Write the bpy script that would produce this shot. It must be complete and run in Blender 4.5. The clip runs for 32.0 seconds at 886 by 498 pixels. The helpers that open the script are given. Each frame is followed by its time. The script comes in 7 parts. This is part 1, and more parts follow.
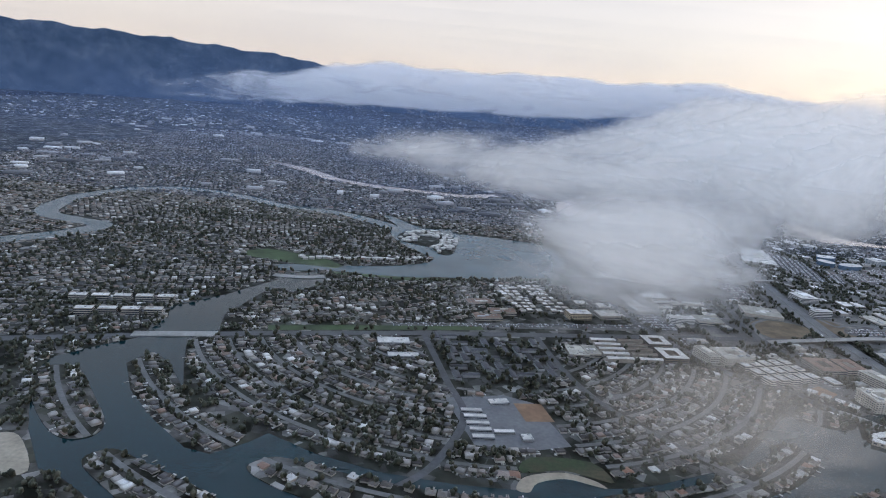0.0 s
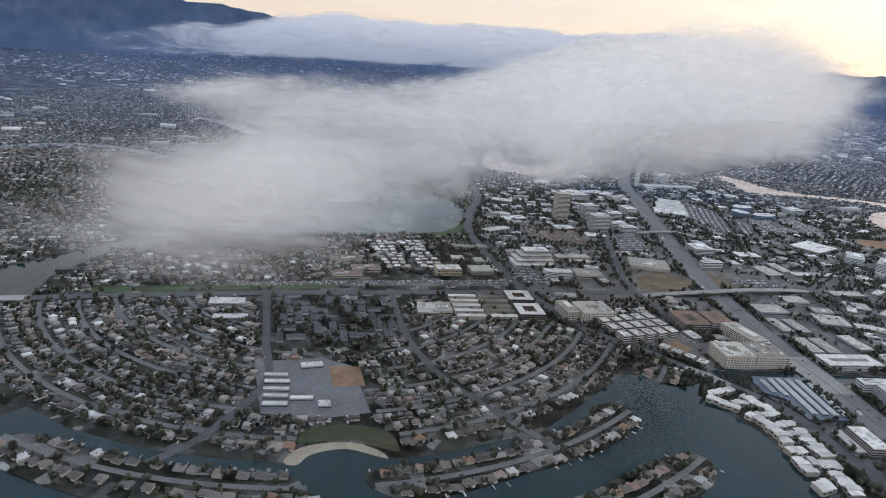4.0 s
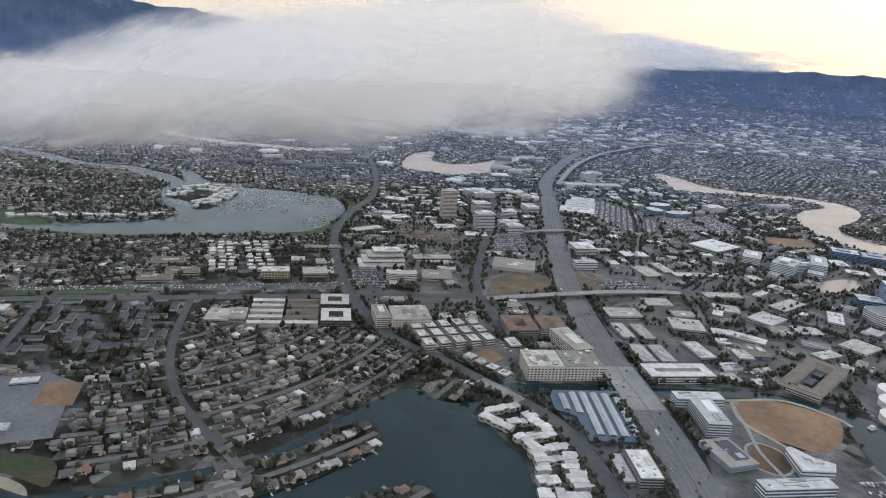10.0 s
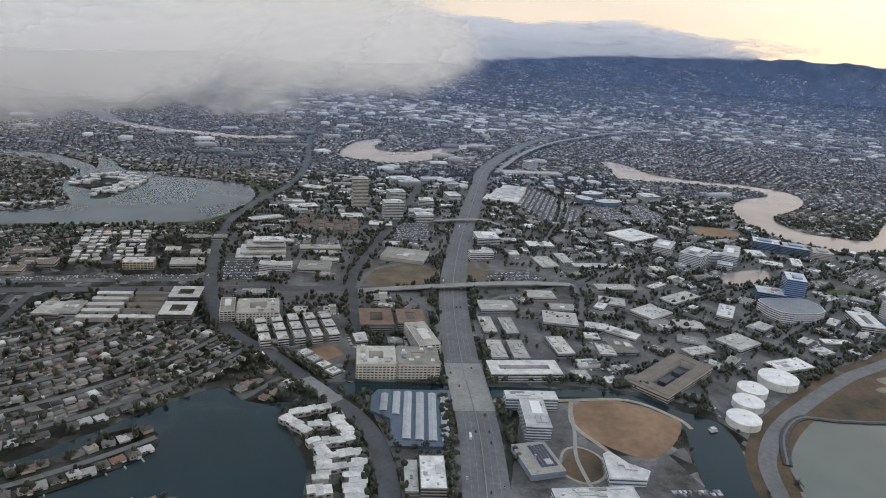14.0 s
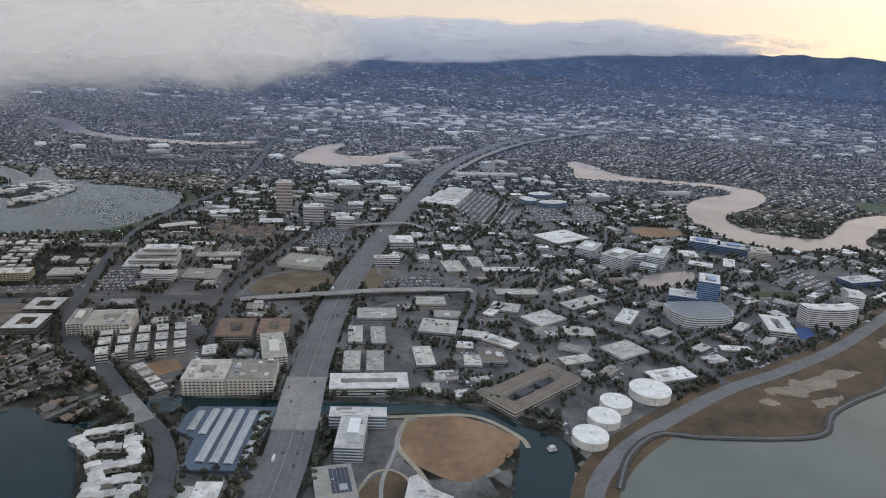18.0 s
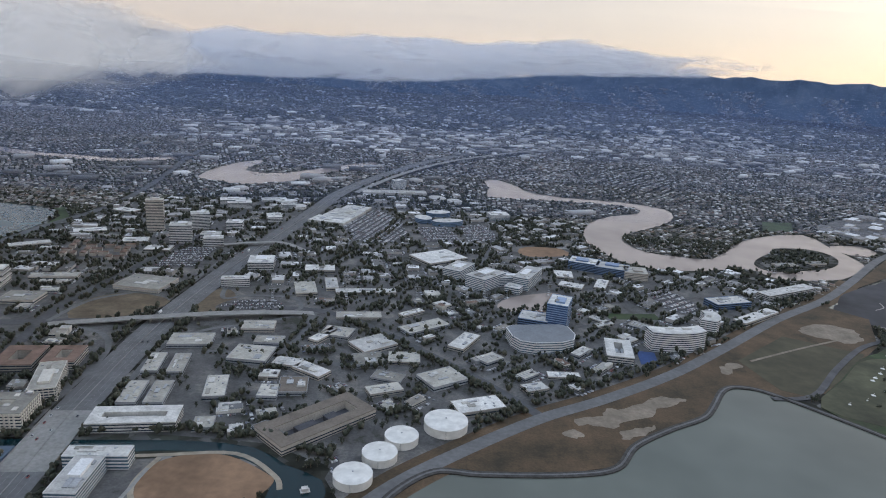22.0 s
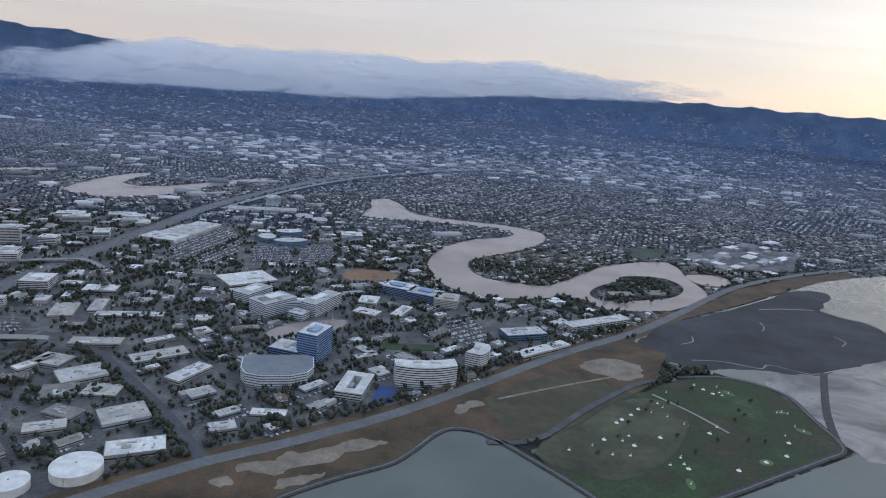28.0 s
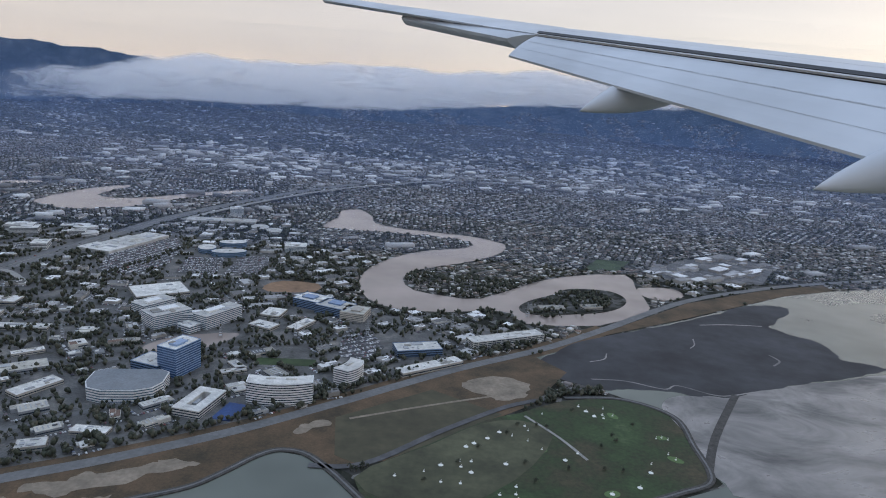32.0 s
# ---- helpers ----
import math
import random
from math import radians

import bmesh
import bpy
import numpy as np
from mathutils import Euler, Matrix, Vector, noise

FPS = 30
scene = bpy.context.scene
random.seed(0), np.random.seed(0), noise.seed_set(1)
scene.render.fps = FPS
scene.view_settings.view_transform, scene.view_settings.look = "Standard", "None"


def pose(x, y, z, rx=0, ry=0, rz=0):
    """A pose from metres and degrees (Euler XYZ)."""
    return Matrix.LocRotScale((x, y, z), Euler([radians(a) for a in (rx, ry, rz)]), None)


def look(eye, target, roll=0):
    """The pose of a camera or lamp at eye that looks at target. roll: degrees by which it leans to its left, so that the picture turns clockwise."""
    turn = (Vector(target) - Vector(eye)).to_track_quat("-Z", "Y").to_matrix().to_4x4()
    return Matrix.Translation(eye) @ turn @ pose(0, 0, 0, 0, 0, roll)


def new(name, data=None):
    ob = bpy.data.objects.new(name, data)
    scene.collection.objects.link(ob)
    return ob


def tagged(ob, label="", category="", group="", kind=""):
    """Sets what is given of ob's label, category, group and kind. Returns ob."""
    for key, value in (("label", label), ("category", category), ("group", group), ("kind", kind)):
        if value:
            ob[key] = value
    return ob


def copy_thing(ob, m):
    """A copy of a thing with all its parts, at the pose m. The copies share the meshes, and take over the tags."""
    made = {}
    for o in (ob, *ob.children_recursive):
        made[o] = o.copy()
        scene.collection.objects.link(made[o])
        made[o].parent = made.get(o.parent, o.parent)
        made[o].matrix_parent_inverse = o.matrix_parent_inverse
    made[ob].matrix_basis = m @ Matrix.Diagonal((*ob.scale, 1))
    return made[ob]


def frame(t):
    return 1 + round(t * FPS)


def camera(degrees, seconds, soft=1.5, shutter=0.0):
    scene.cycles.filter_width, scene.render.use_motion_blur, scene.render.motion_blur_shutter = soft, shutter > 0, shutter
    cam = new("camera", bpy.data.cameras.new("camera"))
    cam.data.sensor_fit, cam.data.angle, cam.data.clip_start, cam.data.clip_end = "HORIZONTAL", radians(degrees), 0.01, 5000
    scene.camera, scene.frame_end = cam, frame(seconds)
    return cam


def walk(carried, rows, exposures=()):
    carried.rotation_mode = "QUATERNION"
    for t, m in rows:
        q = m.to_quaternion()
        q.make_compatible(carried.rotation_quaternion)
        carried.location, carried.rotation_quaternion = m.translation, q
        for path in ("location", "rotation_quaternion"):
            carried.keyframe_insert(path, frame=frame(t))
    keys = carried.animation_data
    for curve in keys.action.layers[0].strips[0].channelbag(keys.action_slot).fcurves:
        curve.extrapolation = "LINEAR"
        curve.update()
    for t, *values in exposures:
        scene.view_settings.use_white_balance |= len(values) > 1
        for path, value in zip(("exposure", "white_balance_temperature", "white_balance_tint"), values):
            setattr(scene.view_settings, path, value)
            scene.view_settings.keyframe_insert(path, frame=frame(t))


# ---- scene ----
cam = camera(67.6, 32.0, soft=1.0)
PATH = [
    (0.0, look((-168.05, -61.20, 232.94), (-171.25, 36.04, 209.85), 5.131)),
    (0.5, look((-153.13, -54.99, 232.61), (-154.91, 41.60, 206.81), 5.546)),
    (1.0, look((-138.20, -48.85, 232.25), (-139.07, 47.35, 204.96), 5.687)),
    (1.5, look((-122.97, -42.89, 231.84), (-123.24, 52.98, 203.40), 5.738)),
    (2.0, look((-107.49, -37.10, 231.34), (-107.33, 58.65, 202.49), 5.568)),
    (2.5, look((-91.77, -31.44, 230.73), (-91.26, 64.23, 201.63), 5.288)),
    (3.0, look((-75.86, -25.95, 229.98), (-75.24, 69.74, 200.94), 5.008)),
    (3.5, look((-59.91, -20.55, 229.13), (-59.29, 75.15, 200.11), 4.897)),
    (5.5, look((0.00, 0.00, 225.00), (0.00, 95.83, 196.42), 4.546)),
    (6.0, look((14.48, 5.52, 223.48), (14.46, 101.41, 195.11), 4.608)),
    (6.5, look((28.84, 10.94, 221.91), (28.74, 106.87, 193.66), 4.634)),
    (7.0, look((43.04, 16.45, 220.39), (42.99, 112.39, 192.19), 4.675)),
    (7.5, look((57.15, 22.29, 219.06), (57.12, 118.24, 190.89), 4.666)),
    (8.0, look((71.24, 28.21, 217.99), (71.32, 124.21, 189.99), 4.616)),
    (8.5, look((85.11, 33.53, 217.22), (85.16, 129.58, 189.37), 4.515)),
    (9.0, look((98.76, 38.32, 216.70), (98.82, 134.37, 188.89), 4.326)),
    (9.5, look((112.45, 43.03, 216.40), (112.29, 139.07, 188.54), 4.286)),
    (10.0, look((126.34, 47.65, 216.31), (126.20, 143.61, 188.20), 4.262)),
    (10.5, look((140.40, 51.83, 216.38), (140.63, 147.70, 187.92), 4.317)),
    (11.0, look((154.55, 55.42, 216.45), (155.32, 151.28, 187.99), 4.355)),
    (11.5, look((169.04, 59.03, 216.39), (170.23, 154.90, 187.95), 4.454)),
    (12.0, look((183.77, 62.96, 216.24), (185.30, 158.83, 187.82), 4.549)),
    (12.5, look((198.47, 66.97, 216.02), (200.03, 162.81, 187.54), 4.582)),
    (13.0, look((213.16, 71.18, 215.76), (214.56, 167.01, 187.21), 4.548)),
    (13.5, look((227.83, 75.58, 215.50), (228.66, 171.30, 186.58), 4.473)),
    (14.0, look((242.35, 79.92, 215.28), (242.47, 175.47, 185.78), 4.262)),
    (14.5, look((256.75, 84.38, 215.09), (256.07, 179.80, 185.18), 4.089)),
    (16.5, look((314.73, 101.34, 214.60), (311.28, 196.45, 183.90), 3.073)),
    (17.0, look((329.81, 105.45, 214.21), (326.19, 200.69, 183.95), 2.908)),
    (17.5, look((344.84, 109.31, 213.77), (341.56, 204.74, 184.08), 2.838)),
    (18.0, look((359.68, 113.28, 213.27), (356.84, 208.93, 184.25), 2.873)),
    (18.5, look((374.43, 117.63, 212.75), (372.08, 213.46, 184.27), 3.136)),
    (19.0, look((389.22, 122.07, 212.32), (387.29, 218.07, 184.37), 3.230)),
    (19.5, look((404.12, 126.33, 212.02), (402.62, 222.42, 184.38), 3.222)),
    (20.0, look((419.13, 130.22, 211.88), (417.98, 226.32, 184.26), 3.240)),
    (20.5, look((434.09, 134.16, 211.93), (433.41, 230.32, 184.48), 3.187)),
    (21.0, look((448.99, 137.92, 212.10), (448.74, 234.17, 184.98), 3.316)),
    (21.5, look((463.84, 141.72, 212.40), (464.01, 238.08, 185.67), 3.460)),
    (22.0, look((478.72, 144.99, 212.86), (479.26, 241.52, 186.74), 3.454)),
    (22.5, look((493.81, 148.06, 213.47), (494.71, 244.80, 188.15), 3.529)),
    (23.0, look((509.26, 151.55, 214.22), (510.54, 248.47, 189.61), 3.786)),
    (23.5, look((524.93, 154.85, 215.06), (526.54, 251.92, 191.08), 4.175)),
    (24.0, look((540.71, 158.01, 216.02), (542.57, 255.09, 192.09), 4.313)),
    (24.5, look((556.55, 161.47, 217.02), (558.78, 258.55, 193.16), 4.390)),
    (25.0, look((572.45, 164.98, 218.03), (574.98, 262.10, 194.32), 4.758)),
    (25.5, look((588.34, 168.52, 219.03), (591.12, 265.62, 195.26), 5.124)),
    (27.5, look((653.85, 178.70, 222.53), (656.59, 275.86, 199.05), 5.030)),
    (28.0, look((670.80, 181.46, 223.11), (673.58, 278.65, 199.73), 5.006)),
    (28.5, look((687.93, 184.60, 223.62), (690.90, 281.82, 200.38), 5.136)),
    (29.0, look((705.22, 187.99, 224.07), (708.30, 285.17, 200.69), 5.193)),
    (29.5, look((722.83, 191.74, 224.53), (726.17, 288.92, 201.17), 5.180)),
    (30.0, look((740.55, 195.82, 225.05), (744.07, 293.01, 201.77), 5.200)),
    (30.5, look((758.19, 199.66, 225.65), (761.91, 296.85, 202.41), 5.219)),
    (31.0, look((775.64, 203.19, 226.29), (776.82, 300.41, 202.92), 4.924)),
    (31.5, look((792.87, 206.41, 226.94), (789.65, 303.73, 204.18), 4.185)),
    (32.0, look((810.01, 209.55, 227.58), (806.16, 306.98, 205.39), 4.146)),
]
walk(cam, PATH, exposures=[(0.0, 0.12, 6050, 10), (2.0, 0.12, 6500, 10), (6.0, 0.32, 6700, 10), (8.0, 0.32, 6600, 10), (9.0, 0.3, 6380, 10), (10.0, 0.35, 6900, 10), (13.0, 0.22, 7000, 10), (17.0, 0.12, 6900, 10), (20.0, 0.07, 7050, 10), (22.0, 0.0, 6450, 10), (23.0, -0.05, 6250, 10), (28.0, -0.08, 5950, 10), (31.0, -0.1, 6050, 10), (32.0, -0.05, 6200, 10)])

# ---- sky, sun ----
world = bpy.data.worlds.new("dusk_sky")
scene.world = world
world.use_nodes = True
wn = world.node_tree
wn.nodes.clear()
sky = wn.nodes.new("ShaderNodeTexSky")
sky.sky_type = 'NISHITA'
sky.sun_disc = False
SUN_EL, SUN_ROT = radians(16), radians(50)
sky.sun_elevation, sky.sun_rotation = SUN_EL, SUN_ROT
sky.air_density, sky.dust_density, sky.ozone_density = 1.0, 1.0, 2.0
# high thin overcast under the blue: pale peach at the horizon, cool and brighter overhead
tc = wn.nodes.new("ShaderNodeTexCoord")
sx = wn.nodes.new("ShaderNodeSeparateXYZ")
wn.links.new(tc.outputs["Generated"], sx.inputs[0])
veil_r = wn.nodes.new("ShaderNodeValToRGB")
el = veil_r.color_ramp.elements
for pos, col in ((0.0, (1.25, 1.0, 0.8)), (0.1, (1.2, 1.02, 0.88)), (0.28, (1.1, 1.0, 0.92)), (0.5, (0.95, 1.08, 1.3)), (1.0, (1.3, 1.6, 2.1))):
    e = el.new(pos) if pos not in (0.0, 1.0) else el[0 if pos == 0.0 else -1]
    e.color = (*col, 1)
wn.links.new(sx.outputs[2], veil_r.inputs[0])
high = wn.nodes.new("ShaderNodeTexNoise")
high.inputs["Scale"].default_value, high.inputs["Detail"].default_value = 3.0, 6.0
stretch = wn.nodes.new("ShaderNodeMapping")
stretch.inputs["Scale"].default_value = (1.0, 1.0, 9.0)
wn.links.new(tc.outputs["Generated"], stretch.inputs[0])
wn.links.new(stretch.outputs[0], high.inputs["Vector"])
hr_ = wn.nodes.new("ShaderNodeMapRange")
hr_.inputs[3].default_value, hr_.inputs[4].default_value = 0.86, 1.12
wn.links.new(high.outputs["Fac"], hr_.inputs[0])
mul = wn.nodes.new("ShaderNodeVectorMath")
mul.operation = 'SCALE'
wn.links.new(veil_r.outputs[0], mul.inputs[0])
wn.links.new(hr_.outputs[0], mul.inputs["Scale"])
bg = wn.nodes.new("ShaderNodeBackground")
bg.inputs["Strength"].default_value = 0.03
over = wn.nodes.new("ShaderNodeBackground")
over.inputs["Strength"].default_value = 0.62
both = wn.nodes.new("ShaderNodeAddShader")
wo = wn.nodes.new("ShaderNodeOutputWorld")
wn.links.new(sky.outputs[0], bg.inputs[0])
wn.links.new(mul.outputs[0], over.inputs[0])
wn.links.new(bg.outputs[0], both.inputs[0])
wn.links.new(over.outputs[0], both.inputs[1])
wn.links.new(both.outputs[0], wo.inputs[0])
sun_data = bpy.data.lights.new("sun", 'SUN')
sun_data.energy, sun_data.angle, sun_data.color = 0.5, radians(12), (1.0, 0.86, 0.72)
sun = new("sun", sun_data)
sun.matrix_world = look((0, 0, 0), (-math.sin(SUN_ROT), -math.cos(SUN_ROT), -math.tan(SUN_EL)))


# ---- materials ----
def mat(name, build):
    m = bpy.data.materials.new(name)
    m.use_nodes = True
    nt = m.node_tree
    p = nt.nodes["Principled BSDF"]
    build(nt, p)
    return m


def node(nt, kind, **values):
    n = nt.nodes.new(kind)
    for k, v in values.items():
        n.inputs[k].default_value = v
    return n


def ramp(nt, src, stops):
    r = nt.nodes.new("ShaderNodeValToRGB")
    e = r.color_ramp.elements
    while len(e) < len(stops):
        e.new(0.5)
    for s, (pos, col) in zip(e, stops):
        s.position, s.color = pos, (*col, 1)
    nt.links.new(src, r.inputs[0])
    return r.outputs[0]


def mixc(nt, fac, a, b, mode='MIX'):
    m = nt.nodes.new("ShaderNodeMix")
    m.data_type, m.blend_type = 'RGBA', mode
    for sock, v in ((m.inputs[0], fac), (m.inputs[6], a), (m.inputs[7], b)):
        if hasattr(v, "is_linked"):
            nt.links.new(v, sock)
        elif isinstance(v, (int, float)):
            sock.default_value = v
        else:
            sock.default_value = (*v, 1)
    return m.outputs[2]


def place(nt):
    g = nt.nodes.new("ShaderNodeNewGeometry")
    return g.outputs["Position"]


def noise_tex(nt, scale, detail=4.0, rough=0.55, vec=None, dist=0.0):
    n = node(nt, "ShaderNodeTexNoise", Scale=scale, Detail=detail, Roughness=rough, Distortion=dist)
    nt.links.new(vec if vec is not None else place(nt), n.inputs["Vector"])
    return n.outputs["Fac"]


def bump(nt, p, src, strength, distance):
    b = node(nt, "ShaderNodeBump", Strength=strength, Distance=distance)
    nt.links.new(src, b.inputs["Height"])
    nt.links.new(b.outputs[0], p.inputs["Normal"])


def surface(name, col, var=0.25, scale=0.5, rough=0.8, metal=0.0, rnd=0.0, fine=6.0, bump_d=0.0):
    """A worn plain surface: two scales of stain and grain, and a shade of its own for each object."""
    def build(nt, p):
        dark = tuple(c * (1 - var) for c in col)
        lite = tuple(min(1, c * (1 + var)) for c in col)
        big = ramp(nt, noise_tex(nt, scale, 5.0, 0.6), [(0.3, dark), (0.7, lite)])
        fin = ramp(nt, noise_tex(nt, scale * fine, 3.0), [(0.3, (0.8, 0.8, 0.8)), (0.7, (1.1, 1.1, 1.1))])
        c = mixc(nt, 1.0, big, fin, 'MULTIPLY')
        if rnd:
            oi = nt.nodes.new("ShaderNodeObjectInfo")
            r = ramp(nt, oi.outputs["Random"], [(0.0, (1 - rnd,) * 3), (1.0, (1 + rnd,) * 3)])
            c = mixc(nt, 1.0, c, r, 'MULTIPLY')
        nt.links.new(c, p.inputs["Base Color"])
        p.inputs["Roughness"].default_value, p.inputs["Metallic"].default_value = rough, metal
        if bump_d:
            bump(nt, p, noise_tex(nt, scale * fine), 0.6, bump_d)
    return mat(name, build)


def water_mat(name, col, rough, wave, gloss=0.5):
    def build(nt, p):
        c = ramp(nt, noise_tex(nt, 0.01, 3.0), [(0.3, tuple(v * 0.8 for v in col)), (0.7, tuple(v * 1.2 for v in col))])
        nt.links.new(c, p.inputs["Base Color"])
        p.inputs["Roughness"].default_value = rough
        p.inputs["IOR"].default_value = 1.33
        p.inputs["Specular IOR Level"].default_value = gloss
        if wave > 0.02:
            bump(nt, p, noise_tex(nt, 0.35, 6.0, 0.65), wave, 0.25)
    return mat(name, build)


def islands(name, stops, rough=0.85, fine=3.0):
    """Many small joined pieces, each with a shade of its own."""
    def build(nt, p):
        g = nt.nodes.new("ShaderNodeNewGeometry")
        c = ramp(nt, g.outputs["Random Per Island"], stops)
        f = ramp(nt, noise_tex(nt, fine, 3.0), [(0.3, (0.7, 0.7, 0.7)), (0.7, (1.15, 1.15, 1.15))])
        nt.links.new(mixc(nt, 1.0, c, f, 'MULTIPLY'), p.inputs["Base Color"])
        p.inputs["Roughness"].default_value = rough
    return mat(name, build)


def town_ground(nt, p):
    """Gardens, trees, paving and far roofs, seen from the air."""
    pos = place(nt)
    v = node(nt, "ShaderNodeTexVoronoi", Scale=0.11)
    nt.links.new(pos, v.inputs["Vector"])
    sep = nt.nodes.new("ShaderNodeSeparateColor")
    nt.links.new(v.outputs["Color"], sep.inputs[0])
    cells = ramp(nt, sep.outputs[0], [(0.0, (0.035, 0.038, 0.03)), (0.45, (0.065, 0.066, 0.055)), (0.6, (0.095, 0.093, 0.09)),
                                      (0.85, (0.15, 0.145, 0.14)), (0.97, (0.32, 0.31, 0.3))])
    trees = ramp(nt, noise_tex(nt, 0.02, 6.0, 0.65), [(0.42, (0.03, 0.04, 0.025)), (0.62, (1, 1, 1))])
    c = mixc(nt, 0.75, cells, trees, 'MULTIPLY')
    wide = ramp(nt, noise_tex(nt, 0.0022, 4.0), [(0.3, (0.65, 0.7, 0.72)), (0.7, (1.25, 1.2, 1.15))])
    c = mixc(nt, 1.0, c, wide, 'MULTIPLY')
    sepz = nt.nodes.new("ShaderNodeSeparateXYZ")
    nt.links.new(pos, sepz.inputs[0])
    up = node(nt, "ShaderNodeMapRange")
    up.inputs[1].default_value, up.inputs[2].default_value = 8, 120
    nt.links.new(sepz.outputs[2], up.inputs[0])
    wood = ramp(nt, noise_tex(nt, 0.012, 5.0), [(0.35, (0.012, 0.02, 0.018)), (0.7, (0.05, 0.06, 0.045))])
    c = mixc(nt, up.outputs[0], c, wood)
    nt.links.new(c, p.inputs["Base Color"])
    p.inputs["Roughness"].default_value = 0.95
    p.inputs["Specular IOR Level"].default_value = 0.1


def paved(nt, p):
    """Patched asphalt with planted strips and paler concrete."""
    c = ramp(nt, noise_tex(nt, 0.035, 8.0, 0.68), [(0.36, (0.035, 0.037, 0.026)), (0.42, (0.075, 0.073, 0.071)), (0.53, (0.11, 0.108, 0.105)), (0.61, (0.165, 0.155, 0.142)), (0.72, (0.27, 0.245, 0.21))])
    f = ramp(nt, noise_tex(nt, 0.5, 4.0, 0.7), [(0.3, (0.65, 0.65, 0.65)), (0.7, (1.2, 1.2, 1.2))])
    nt.links.new(mixc(nt, 1.0, c, f, 'MULTIPLY'), p.inputs["Base Color"])
    p.inputs["Roughness"].default_value = 0.92


def range_grass(nt, p):
    """Mown range: bright and dull green patches, worn brown rough."""
    c = ramp(nt, noise_tex(nt, 0.022, 8.0, 0.66), [(0.34, (0.062, 0.052, 0.03)), (0.43, (0.042, 0.043, 0.022)), (0.52, (0.028, 0.044, 0.017)), (0.62, (0.038, 0.066, 0.024)), (0.72, (0.07, 0.1, 0.045))])
    f = ramp(nt, noise_tex(nt, 0.35, 5.0, 0.7), [(0.28, (0.6, 0.6, 0.6)), (0.72, (1.25, 1.25, 1.2))])
    nt.links.new(mixc(nt, 1.0, c, f, 'MULTIPLY'), p.inputs["Base Color"])
    p.inputs["Roughness"].default_value = 0.95


def meadow(nt, p):
    """Rough dry grass with dark damp hollows and bare pale spots."""
    c = ramp(nt, noise_tex(nt, 0.03, 7.0, 0.68), [(0.32, (0.034, 0.028, 0.016)), (0.5, (0.082, 0.055, 0.031)), (0.66, (0.125, 0.08, 0.046)), (0.78, (0.16, 0.13, 0.095))])
    f = ramp(nt, noise_tex(nt, 0.6, 5.0, 0.7), [(0.25, (0.6, 0.6, 0.6)), (0.75, (1.25, 1.25, 1.2))])
    nt.links.new(mixc(nt, 1.0, c, f, 'MULTIPLY'), p.inputs["Base Color"])
    p.inputs["Roughness"].default_value = 0.95


def wet_sand(nt, p):
    """Wet tidal sand with dark streaks and shallow pools."""
    mp = nt.nodes.new("ShaderNodeMapping")
    mp.inputs["Scale"].default_value, mp.inputs["Rotation"].default_value = (0.014, 0.022, 1), (0, 0, 0.9)
    nt.links.new(place(nt), mp.inputs["Vector"])
    n = noise_tex(nt, 1.0, 7.0, 0.62, mp.outputs[0], 0.8)
    c = ramp(nt, n, [(0.33, (0.05, 0.05, 0.05)), (0.43, (0.11, 0.105, 0.1)), (0.55, (0.17, 0.16, 0.15)), (0.66, (0.24, 0.22, 0.205)), (0.78, (0.1, 0.105, 0.1))])
    nt.links.new(c, p.inputs["Base Color"])
    nt.links.new(ramp(nt, n, [(0.4, (0.6, 0.6, 0.6)), (0.7, (0.15, 0.15, 0.15))]), p.inputs["Roughness"])


